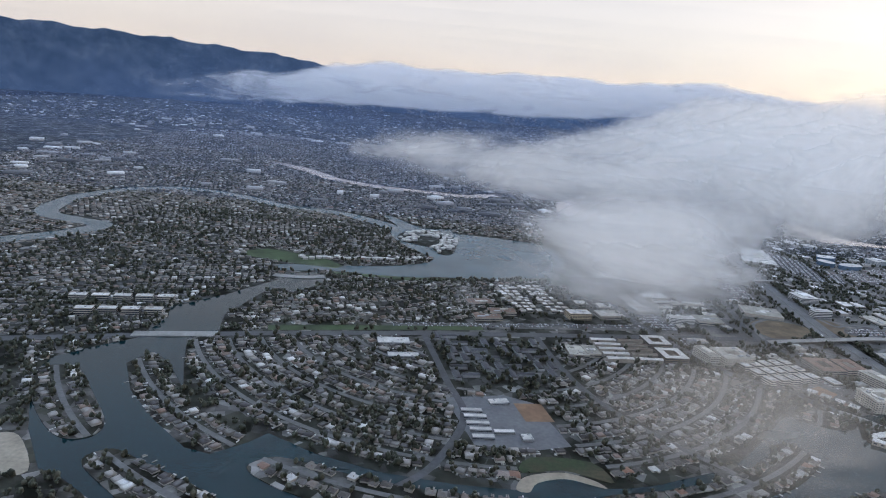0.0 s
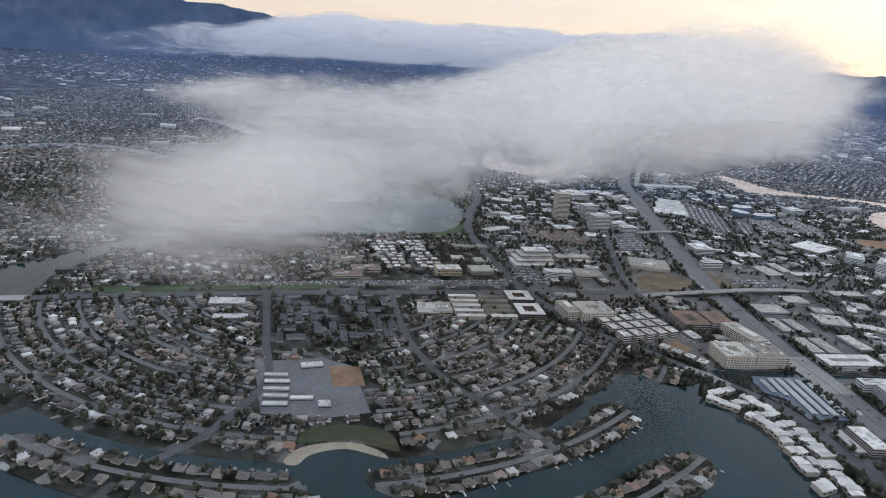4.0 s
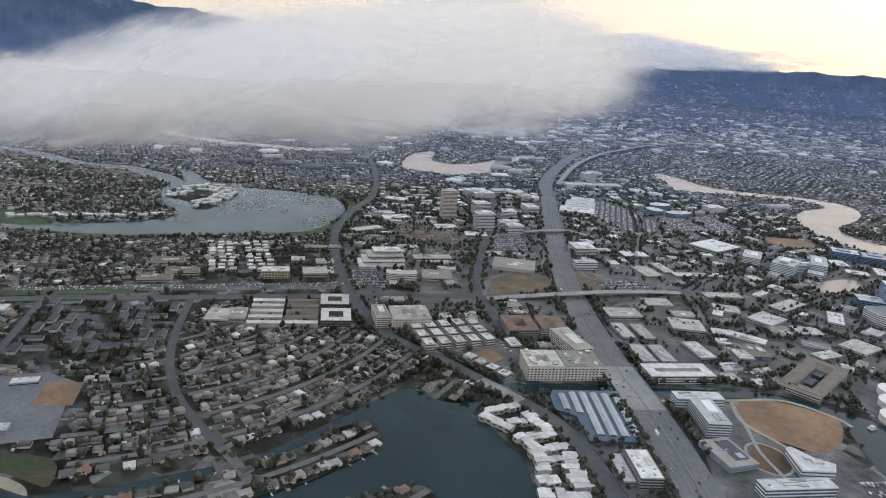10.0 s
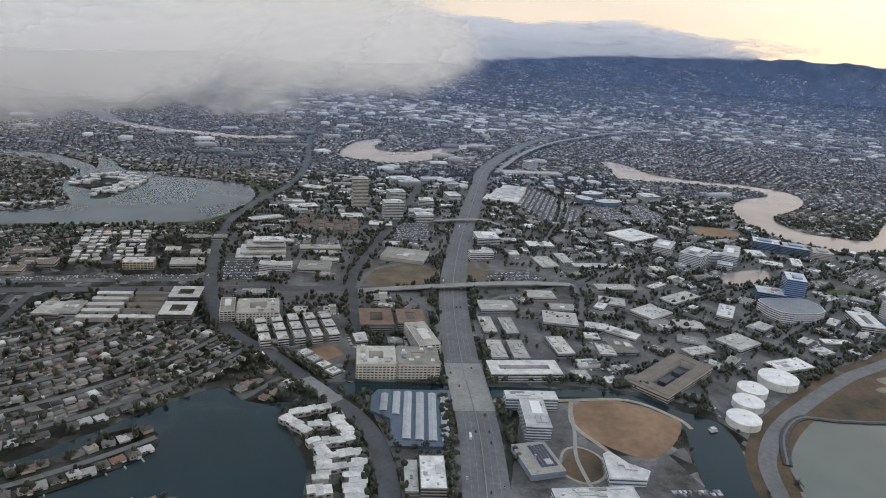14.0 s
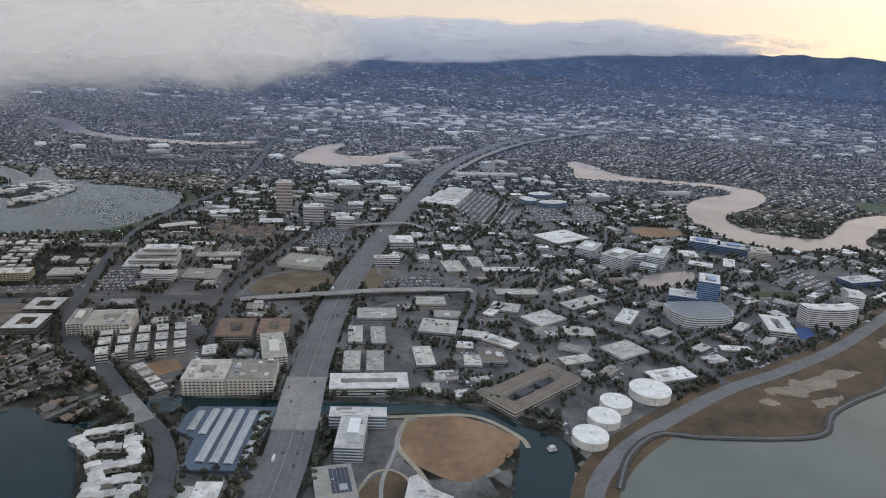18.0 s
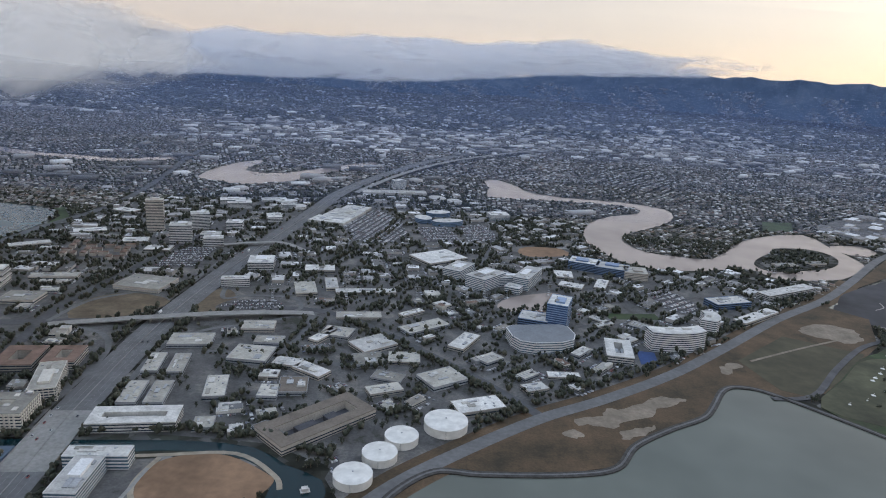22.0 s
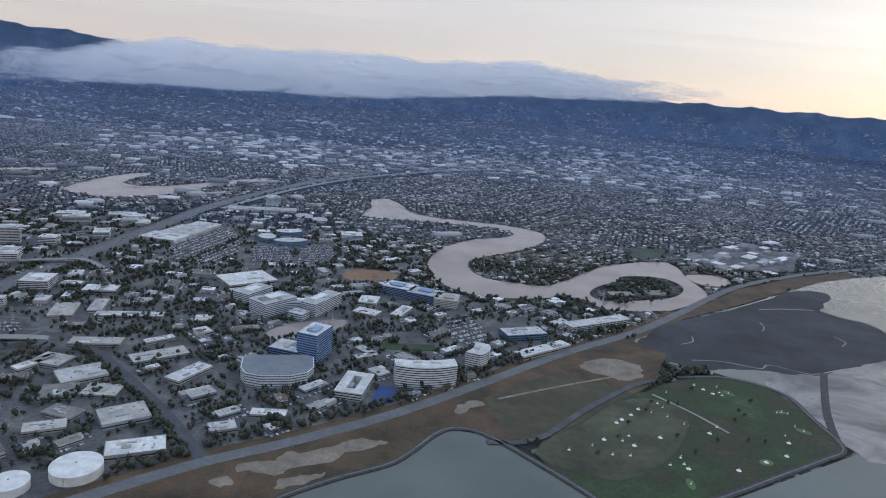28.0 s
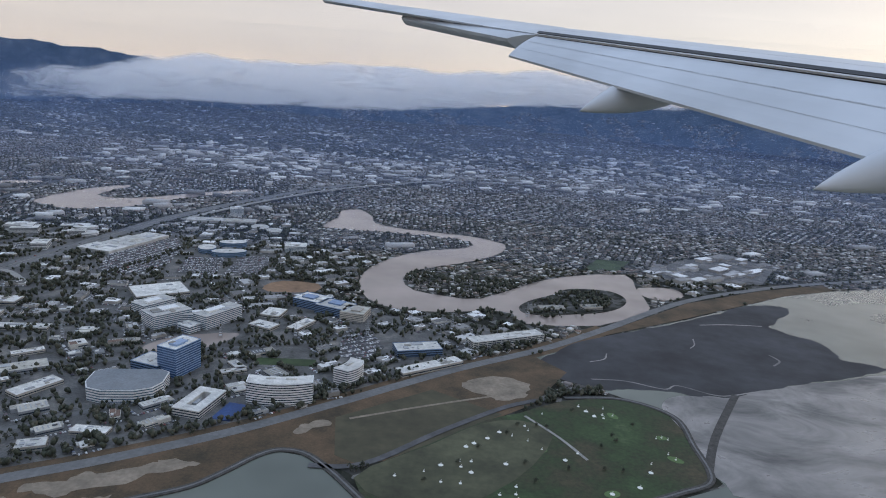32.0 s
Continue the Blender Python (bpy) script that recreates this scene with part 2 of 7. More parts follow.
M = dict(
    dark=surface("dark_shingle", (0.06, 0.061, 0.07), 0.2, 0.3, 0.9, rnd=0.3),
    yard=surface("school_asphalt", (0.135, 0.138, 0.145), 0.2, 0.05, 0.9),
    bare=surface("bare_earth", (0.2, 0.165, 0.125), 0.35, 0.06, 0.95),
    clad=surface("white_cladding", (0.66, 0.665, 0.66), 0.08, 0.15, 0.6, rnd=0.08),
    pane=surface("blue_glass", (0.09, 0.14, 0.19), 0.3, 0.15, 0.1),
    cream=surface("cream_render", (0.62, 0.59, 0.53), 0.1, 0.2, 0.85, rnd=0.1),
    storage=surface("blue_sheet_roof", (0.075, 0.11, 0.155), 0.15, 0.2, 0.6, rnd=0.1),
    pale=surface("pale_sheet_roof", (0.33, 0.345, 0.35), 0.15, 0.2, 0.6, rnd=0.12),
    town=mat("town_ground", town_ground),
    lagoon=water_mat("lagoon_water", (0.005, 0.021, 0.026), 0.1, 0.15, 0.42),
    upper=water_mat("upper_lagoon_water", (0.05, 0.085, 0.098), 0.2, 0.0, 0.25),
    # silty base raised to pale peach; part of the sky's reflection is painted in
    river=water_mat("sky_tinted_river_water", (0.26, 0.215, 0.19), 0.09, 0.0),
    bay=water_mat("bay_water", (0.115, 0.125, 0.105), 0.09, 0.04),
    asphalt=surface("asphalt", (0.075, 0.076, 0.08), 0.25, 0.06, 0.9),
    street=surface("pale_asphalt", (0.125, 0.123, 0.12), 0.2, 0.06, 0.9),
    faded=surface("faded_paint", (0.3, 0.3, 0.29), 0.2, 0.5, 0.8),
    hwy=surface("highway_paving", (0.13, 0.13, 0.13), 0.2, 0.05, 0.9),
    concrete=surface("concrete", (0.25, 0.245, 0.23), 0.15, 0.08, 0.85),
    lot=mat("lot_paving", paved),
    dark_lot=surface("dark_asphalt", (0.062, 0.063, 0.067), 0.25, 0.08, 0.9),
    range=mat("range_grass", range_grass),
    lawn=surface("lawn", (0.04, 0.062, 0.024), 0.5, 0.03, 0.95),
    dry=mat("dry_grass", meadow),
    dirt=surface("bare_dirt", (0.22, 0.135, 0.08), 0.3, 0.03, 0.95),
    sand=surface("sand", (0.3, 0.26, 0.2), 0.2, 0.05, 0.95),
    mud=surface("tidal_mud", (0.035, 0.036, 0.04), 0.5, 0.012, 0.95),
    wet=mat("wet_flat", wet_sand),
    rock=surface("dike_rock", (0.055, 0.052, 0.048), 0.4, 0.3, 0.95, bump_d=0.3),
    white=surface("white_roof", (0.52, 0.51, 0.48), 0.28, 0.15, 0.75, rnd=0.22),
    stucco=surface("stucco", (0.40, 0.37, 0.325), 0.12, 0.2, 0.85, rnd=0.2),
    grey=surface("grey_wall", (0.32, 0.33, 0.34), 0.12, 0.2, 0.8, rnd=0.2),
    roofing=surface("grey_roofing", (0.34, 0.325, 0.285), 0.25, 0.12, 0.9, rnd=0.45),
    blue=surface("blue_cladding", (0.14, 0.21, 0.34), 0.15, 0.2, 0.4, rnd=0.1),
    glass=surface("dark_glass", (0.035, 0.05, 0.07), 0.3, 0.1, 0.12),
    rust=surface("clay_roof", (0.16, 0.105, 0.08), 0.25, 0.2, 0.9, rnd=0.2),
    tank=surface("tank_paint", (0.66, 0.65, 0.61), 0.035, 0.08, 0.6, fine=2.0),
    line=surface("road_paint", (0.7, 0.7, 0.66), 0.1, 0.5, 0.7),
    shingle=islands("house_roofs", [(0.0, (0.065, 0.062, 0.065)), (0.3, (0.125, 0.12, 0.12)), (0.5, (0.21, 0.2, 0.19)), (0.62, (0.24, 0.165, 0.13)), (0.70, (0.36, 0.35, 0.33)), (0.84, (0.58, 0.57, 0.55)), (1.0, (0.8, 0.79, 0.77))]),
    shingle_near=islands("tract_roofs", [(0.0, (0.065, 0.062, 0.065)), (0.3, (0.125, 0.12, 0.12)), (0.5, (0.21, 0.2, 0.19)), (0.62, (0.24, 0.165, 0.13)), (0.72, (0.25, 0.235, 0.215)), (0.9, (0.36, 0.345, 0.325)), (0.94, (0.6, 0.59, 0.57)), (1.0, (0.75, 0.74, 0.72))]),
    walls=islands("house_walls", [(0.0, (0.27, 0.25, 0.22)), (0.5, (0.4, 0.38, 0.35)), (1.0, (0.58, 0.56, 0.53))]),
    leaf=islands("foliage", [(0.0, (0.024, 0.029, 0.019)), (0.5, (0.042, 0.049, 0.032)), (1.0, (0.085, 0.08, 0.055))], 0.9, 1.5),
    bark=surface("bark", (0.10, 0.08, 0.06), 0.3, 2.0, 0.95),
    hillside=islands("hill_house_paint", [(0.0, (0.08, 0.08, 0.08)), (0.5, (0.22, 0.22, 0.22)), (0.85, (0.5, 0.49, 0.48)), (1.0, (0.8, 0.79, 0.77))]),
    far=islands("far_roofs", [(0.0, (0.07, 0.07, 0.07)), (0.4, (0.2, 0.195, 0.19)), (0.7, (0.42, 0.415, 0.41)), (0.9, (0.72, 0.715, 0.7)), (1.0, (0.85, 0.85, 0.84))]),
)


# ---- building blocks ----
def mesh_of(name, verts, faces, material):
    me = bpy.data.meshes.new(name)
    me.from_pydata([tuple(v) for v in verts], [], [tuple(f) for f in faces])
    me.materials.append(material)
    me.update()
    return me


def part(name, me, parent=None, label="", at=None):
    ob = new(name, me)
    if parent is not None:
        ob.parent = parent
    if at is not None:
        ob.matrix_basis = at
    if label:
        ob["label"] = label
    return ob


def spline(pts, closed=False, n=6):
    """A smooth line through a few control points."""
    p = [Vector((*q, 0)) for q in pts]
    k = len(p)
    out = []
    for i in range(k if closed else k - 1):
        a, b, c, d = (p[(i - 1) % k], p[i], p[(i + 1) % k], p[(i + 2) % k]) if closed else (p[max(i - 1, 0)], p[i], p[i + 1], p[min(i + 2, k - 1)])
        for j in range(n):
            t = j / n
            q = 0.5 * ((2 * b) + (c - a) * t + (2 * a - 5 * b + 4 * c - d) * t * t + (3 * b - a - 3 * c + d) * t ** 3)
            out.append((q.x, q.y))
    if not closed:
        out.append((p[-1].x, p[-1].y))
    return out


def ragged(pts, amount, n=8, seed=1):
    """A smooth closed outline broken up like a natural edge."""
    out = []
    for x, y in spline(pts, True, n):
        q = Vector((x * 0.05, y * 0.05, seed))
        w = noise.noise_vector(q) * amount + noise.noise_vector(q * 3.7) * amount * 0.5
        out.append((x + w.x, y + w.y))
    return out


RES, X0, Y0, NX, NY = 2.0, -1300.0, -200.0, 1650, 1350
taken = np.zeros((NY, NX), np.uint8)


def mark(pts, value):
    """Notes an area of the plan as used."""
    a = np.array(pts)
    i0, i1 = [int(np.clip((v - X0) / RES, 0, NX)) for v in (a[:, 0].min() - 2, a[:, 0].max() + 2)]
    j0, j1 = [int(np.clip((v - Y0) / RES, 0, NY)) for v in (a[:, 1].min() - 2, a[:, 1].max() + 2)]
    if i1 <= i0 or j1 <= j0:
        return
    gx, gy = np.meshgrid(X0 + RES * np.arange(i0, i1), Y0 + RES * np.arange(j0, j1))
    inside = np.zeros(gx.shape, bool)
    b = np.roll(a, -1, 0)
    for (ax, ay), (bx, by) in zip(a, b):
        if ay == by:
            continue
        cross = (ay > gy) != (by > gy)
        inside ^= cross & (gx < ax + (gy - ay) * (bx - ax) / (by - ay))
    taken[j0:j1, i0:i1][inside] = value


def at_plan(x, y):
    i, j = ((np.asarray(x) - X0) / RES).astype(int), ((np.asarray(y) - Y0) / RES).astype(int)
    ok = (i >= 0) & (i < NX) & (j >= 0) & (j < NY)
    return np.where(ok, taken[np.clip(j, 0, NY - 1), np.clip(i, 0, NX - 1)], 0)


def slab(name, pts, z0, z1, material, value=0, smooth=0, label="", category="", kind="structure"):
    """A flat piece of land, water or paving with a thickness."""
    if smooth:
        pts = spline(pts, True, smooth)
    if value:
        mark(pts, value)
    bm = bmesh.new()
    f = bm.faces.new([bm.verts.new((x, y, z1)) for x, y in pts])
    f.normal_update()
    if f.normal.z < 0:
        f.normal_flip()
    edges = list(f.edges)
    r = bmesh.ops.extrude_edge_only(bm, edges=edges)
    for g in r["geom"]:
        if isinstance(g, bmesh.types.BMVert):
            g.co.z = z0
    bmesh.ops.triangulate(bm, faces=[q for q in bm.faces if len(q.verts) > 4])
    me = bpy.data.meshes.new(name)
    bm.to_mesh(me)
    bm.free()
    me.materials.append(material)
    return tagged(new(name, me), label, category, "", kind)


def band(pts, width):
    """The two edges of a strip along a line."""
    a = np.array(pts, float)
    d = np.gradient(a, axis=0)
    d /= np.linalg.norm(d, axis=1)[:, None] + 1e-9
    nrm = np.stack([-d[:, 1], d[:, 0]], 1)
    w = np.asarray(width)
    w = w[:, None] if w.ndim else w
    return a + nrm * w / 2, a - nrm * w / 2


def strip(name, pts, width, z, material, value=0, thick=0.0, zs=None, smooth=6, label="", parent=None, offset=0.0, category="road"):
    line = spline(pts, False, smooth) if smooth else pts
    if offset:
        line = [tuple(v) for v in band(line, 2 * offset)[0]]
    left, right = band(line, width)
    if value:
        mark(list(map(tuple, left)) + list(map(tuple, right[::-1])), value)
    n = len(line)
    h = np.full(n, z) if zs is None else np.interp(np.linspace(0, 1, n), np.linspace(0, 1, len(zs)), zs)
    v = [(x, y, k) for (x, y), k in zip(left, h)] + [(x, y, k) for (x, y), k in zip(right, h)]
    f = [(i, n + i, n + i + 1, i + 1) for i in range(n - 1)]
    if thick:
        v += [(x, y, k - thick) for x, y, k in v]
        m = 2 * n
        f += [(m + i + 1, m + n + i + 1, m + n + i, m + i) for i in range(n - 1)]
        f += [(i + 1, m + i + 1, m + i, i) for i in range(n - 1)] + [(n + i, m + n + i, m + n + i + 1, n + i + 1) for i in range(n - 1)]
    ob = part(name, mesh_of(name, v, f, material), parent)
    if parent is None:
        tagged(ob, label, category, "", "structure")
    return ob


BOX_F = [(3, 2, 1, 0), (4, 5, 6, 7), (0, 1, 5, 4), (1, 2, 6, 5), (2, 3, 7, 6), (3, 0, 4, 7)]


class Pile:
    """Gathers many simple pieces into one mesh."""

    def __init__(self):
        self.v, self.f, self.n = [], [], 0

    def add(self, verts, faces):
        self.v.extend(verts)
        self.f.extend(tuple(i + self.n for i in f) for f in faces)
        self.n += len(verts)

    def box(self, x, y, z, w, d, h, a=0.0):
        c, s = math.cos(a), math.sin(a)
        co = [(x + c * u * w / 2 - s * v * d / 2, y + s * u * w / 2 + c * v * d / 2) for u, v in ((-1, -1), (1, -1), (1, 1), (-1, 1))]
        self.add([(*q, z) for q in co] + [(*q, z + h) for q in co], BOX_F)

    def mesh(self, name, material):
        return mesh_of(name, self.v, self.f, material)


def terrain(x, y):
    """Flat by the bay, rising into the hills."""
    x, y = np.asarray(x, float), np.asarray(y, float)
    base = np.clip((y - 2300 - 0.12 * x) / 2500, 0, 1) ** 1.5 * 105
    wob = np.sin(x * 0.0031 + 1.3) * np.sin(y * 0.0042 + 0.4) + 0.6 * np.sin(x * 0.0083 + y * 0.004) * np.sin(y * 0.009 - x * 0.002)
    return base + wob * np.clip((y - 2500) / 1500, 0, 1) * 14


# ---- ground, hills, mountains ----
gx = np.concatenate([np.linspace(-5200, -1500, 24), np.linspace(-1400, 2400, 60), np.linspace(2500, 6200, 24)])
gy = np.concatenate([np.linspace(-2500, 2200, 24), np.linspace(2280, 5000, 56)])
VX, VY = np.meshgrid(gx, gy)
VZ = terrain(VX, VY)
nxg, nyg = len(gx), len(gy)
tagged(new("ground", mesh_of("ground", np.stack([VX.ravel(), VY.ravel(), VZ.ravel()], 1),
       [(j * nxg + i, j * nxg + i + 1, (j + 1) * nxg + i + 1, (j + 1) * nxg + i) for j in range(nyg - 1) for i in range(nxg - 1)], M["town"])),
       "flat built-up land rising into dark wooded hills", "ground", "", "structure")


# ---- water ----
WATER = 1
SOUTH_SHORE = [(-380, 690), (-420, 610), (-454, 557), (-445, 522), (-445, 473), (-470, 443), (-487, 418), (-485, 397), (-467, 361), (-435, 311), (-420, 293), (-402, 271), (-386, 266), (-360, 250), (-300, 190), (-100, 150), (150, 200)]
EAST_SHORE = [(190, 260), (190, 320), (184, 345), (181, 375), (165, 404), (153, 422), (165, 450), (157, 438), (147, 433), (136, 433), (127, 436), (119, 444), (108, 448), (98, 439), (87, 425), (77, 413), (64, 396), (52, 381), (43, 371), (35, 362), (16, 349), (-3, 339), (-16, 332), (-28, 325), (-53, 316), (-66, 314)]
WEST_SHORE = [(-72, 318), (-89, 322), (-109, 316), (-118, 302), (-160, 301), (-204, 305), (-250, 318), (-287, 337), (-297, 322), (-314, 305), (-332, 309), (-368, 340), (-402, 376), (-429, 421), (-419, 445), (-400, 432), (-367, 386), (-386, 430), (-405, 480), (-388, 505), (-398, 553), (-385, 630), (-352, 690)]
slab("water_lagoon", SOUTH_SHORE + EAST_SHORE + WEST_SHORE,
     -1, 0.06, M["lagoon"], WATER, 0, "calm dark teal lagoon between housing islands", "water")
slab("water_upper_lagoon", [(-391, 722), (-330, 742), (-244, 741), (-196, 762), (-140, 771), (-87, 794), (-35, 823), (-19, 869), (-15, 933), (-25, 984), (-55, 1020), (-118, 1037), (-195, 1042),
     (-248, 1066), (-300, 1130), (-324, 1136), (-285, 1055), (-294, 1002), (-258, 918), (-210, 850), (-250, 800), (-330, 768), (-400, 750)],
     -1, 0.06, M["upper"], WATER, 3, "wide calm lagoon beside a park and offices", "water")
# slough takes the sky-tinted colour; the duller channel stands for reflected dark hills
for nm, pts, ws in (
        ("water_channel", [(-192, 1050), (-287, 1040), (-320, 1070), (-406, 1125), (-509, 1140), (-595, 1190), (-712, 1225), (-804, 1180), (-845, 1070), (-840, 980), (-810, 905), (-750, 880), (-700, 860), (-720, 790), (-790, 700)], 34),
        ("water_slough", [(-720, 1760), (-610, 1680), (-500, 1550), (-366, 1490), (-268, 1481), (-179, 1470), (-92, 1545)], 46),
        ("water_canal_mouth", [(-365, 720), (-352, 690), (-372, 650)], 40)):
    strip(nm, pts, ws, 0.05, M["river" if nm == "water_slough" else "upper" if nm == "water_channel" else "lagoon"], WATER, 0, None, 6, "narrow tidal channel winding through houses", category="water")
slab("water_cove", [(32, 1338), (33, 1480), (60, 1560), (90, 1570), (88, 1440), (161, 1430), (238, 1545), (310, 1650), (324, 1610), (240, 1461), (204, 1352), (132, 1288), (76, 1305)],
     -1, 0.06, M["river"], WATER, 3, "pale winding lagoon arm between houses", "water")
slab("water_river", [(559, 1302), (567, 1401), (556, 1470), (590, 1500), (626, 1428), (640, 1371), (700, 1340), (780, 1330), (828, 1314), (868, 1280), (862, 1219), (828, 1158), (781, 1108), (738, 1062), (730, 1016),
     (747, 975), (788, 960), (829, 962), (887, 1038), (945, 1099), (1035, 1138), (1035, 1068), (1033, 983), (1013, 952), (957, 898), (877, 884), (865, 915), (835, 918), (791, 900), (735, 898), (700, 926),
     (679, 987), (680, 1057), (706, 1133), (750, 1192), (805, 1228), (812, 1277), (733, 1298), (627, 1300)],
     -1, 0.06, M["river"], WATER, 2, "wide pale river bend tinted like the evening sky", "water")
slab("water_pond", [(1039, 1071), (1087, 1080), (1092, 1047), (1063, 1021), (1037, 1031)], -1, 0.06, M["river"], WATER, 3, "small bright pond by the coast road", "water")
slab("water_creek", [(168, 458), (191, 470), (255, 472), (338, 480), (380, 477), (402, 462), (424, 450), (428, 430), (424, 405), (418, 370), (392, 372), (395, 414), (399, 447), (380, 464), (356, 470), (326, 468), (281, 460), (210, 455), (180, 450)],
     -1, 0.06, M["lagoon"], WATER, 2, "dark narrow creek passing under the highway", "water")
slab("water_bay", [(436, 250), (440, 330), (448, 410), (462, 439), (483, 461), (509, 462), (556, 466), (586, 475), (604, 500), (634, 522), (662, 540), (676, 559), (690, 581), (700, 588), (717, 586), (736, 569), (757, 546), (775, 526), (795, 500), (850, 520), (985, 596),
     (975, 645), (980, 690), (930, 728), (875, 785), (940, 850), (1053, 936), (1173, 1035), (1240, 1090), (1330, 1140), (2600, 1700), (4500, 1500), (4500, -1500), (700, -1500), (560, -900), (470, -420), (420, -120), (425, 80)],
     -1, 0.07, M["bay"], WATER, 0, "shallow grey-green bay water", "water")
slab("tidal_mudflat", ragged([(882, 782), (938, 850), (1053, 932), (1173, 1030), (1217, 1022), (1165, 954), (1168, 926), (1198, 899), (1192, 857), (1225, 835), (1140, 790), (1074, 758), (1027, 735), (972, 739), (928, 731), (893, 751)], 5),
     -0.5, 0.14, M["mud"], WATER, 0, "dark exposed tidal mudflat", "mudflat")
slab("wet_sand_flat", ragged([(972, 700), (1010, 737), (1074, 758), (1140, 788), (1260, 830), (1330, 760), (1300, 640), (1200, 560), (1080, 570), (1000, 585), (982, 600)], 4), -0.5, 0.10, M["wet"], WATER, 0, "pale wet sand flat beside the bay", "mudflat")

# ---- housing islands ----
WEST_ISLANDS = ([(-485, 392), (-460, 404), (-422, 363), (-394, 327), (-396, 307), (-418, 309), (-455, 345)],
                [(-384, 284), (-373, 299), (-351, 290), (-319, 275), (-291, 261), (-247, 232), (-215, 205), (-250, 195), (-302, 223), (-359, 262)],
                [(-285, 291), (-282, 304), (-265, 309), (-204, 294), (-159, 291), (-118, 291), (-105, 281), (-95, 262), (-180, 256), (-250, 272)])
EAST_ISLANDS = ([(-74, 291), (-73, 299), (-65, 306), (-44, 313), (-26, 319), (-8, 327), (5, 333), (18, 339), (12, 353), (30, 364), (39, 355), (53, 369), (65, 381), (70, 392), (80, 398), (92, 396), (98, 386), (95, 372), (84, 358), (64, 339), (44, 326), (21, 313), (-13, 293), (-45, 279), (-63, 282)],
                [(30, 280), (55, 302), (72, 316), (90, 329), (107, 339), (123, 344), (131, 338), (130, 325), (126, 316), (110, 300), (80, 270)])
for pts in WEST_ISLANDS + EAST_ISLANDS:
    slab("housing_island", pts, -1, 0.5, M["town"], 9, 4, "low housing island edged with docks", "island")
    mark(spline(pts, True, 4), 0)
slab("condo_island", [(-268, 950), (-272, 1005), (-220, 1036), (-183, 1003), (-179, 965), (-186, 890), (-205, 887), (-219, 920)], -1, 0.5, M["town"], 3, 4, "island covered with pale condominiums", "island")
slab("wooded_island", [(873, 938), (886, 967), (920, 1005), (944, 1036), (990, 1042), (1008, 1020), (1004, 987), (974, 950), (922, 926), (883, 918)], -1, 0.5, M["town"], 3, 4, "wooded island with low offices", "island")

# ---- roads ----
ROAD = 2
HWY = [(276, 150), (275, 300), (273, 400), (269, 450), (262, 510), (255, 640), (259, 760), (270, 900), (288, 1080), (310, 1290), (375, 1530), (470, 1780), (700, 2170), (1000, 2450)]
strip("highway", HWY, 25, 0.30, M["hwy"], ROAD, 0.4, None, 6, "wide grey concrete highway with faint lane lines")
BOUL = [(236, 250), (228, 340), (216, 395), (198, 428), (166, 459), (130, 497), (93, 526), (66, 565), (45, 612), (20, 690), (3, 761), (-8, 831), (-6, 930), (10, 1060), (-10, 1250), (-60, 1500), (-90, 1700)]
strip("boulevard", BOUL, 11, 0.16, M["asphalt"], ROAD, 0.2, None, 6, "curving asphalt boulevard")
strip("cross_street", [(-700, 390), (-547, 442), (-447, 478), (-393, 496), (-335, 515), (-200, 554), (-132, 570), (45, 612), (166, 638), (200, 645)], 11, 0.14, M["asphalt"], ROAD, 0.2, None, 6, "straight asphalt street")
strip("overpass", [(170, 632), (234, 647), (290, 664), (333, 676), (372, 690)], 9, 5, M["concrete"], ROAD, 0.9, [0.3, 4.2, 5.0, 4.4, 0.3], 6, "concrete overpass crossing the highway")
strip("coast_road", [(425, 330), (432, 390), (441, 418), (463, 450), (500, 486), (550, 528), (599, 560), (660, 606), (723, 664), (806, 744), (888, 812), (962, 888), (1086, 1022), (1210, 1112), (1330, 1180), (1700, 1350)], 10, 0.22, M["hwy"], ROAD, 0.3, None, 6, "straight coastal road along the dike")
strip("road_shoulder", [(425, 330), (432, 390), (441, 418), (463, 450), (500, 486), (550, 528), (599, 560), (660, 606), (723, 664), (806, 744), (888, 812), (962, 888)], 24, 0.10, M["dry"], 0, 0, None, 6, "dry grass shoulder of the coast road", category="verge")
strip("inland_road", [(551, 531), (514, 577), (472, 621), (405, 683), (356, 700), (330, 690)], 8, 0.15, M["asphalt"], ROAD, 0.2, None, 6, "asphalt road to the business parks")
strip("ramp_road", [(182, 541), (169, 610), (160, 667), (167, 751), (188, 951), (200, 1107), (215, 1250)], 9, 0.13, M["asphalt"], ROAD, 0.2, None, 6, "asphalt road beside the highway")
for pts in ([(-196, 290), (-174, 321), (-156, 389), (-172, 450), (-200, 554)], [(-90, 590), (-66, 486), (-34, 417), (16, 360)]):
    strip("residential_street", pts, 6, 0.12, M["asphalt"], ROAD, 0, None, 6, "asphalt residential street")
strip("causeway_street", [(12, 364), (22, 354), (36, 337)], 6, 0.64, M["street"], 0, 0.6, None, 5, "grey street crossing onto a housing peninsula")


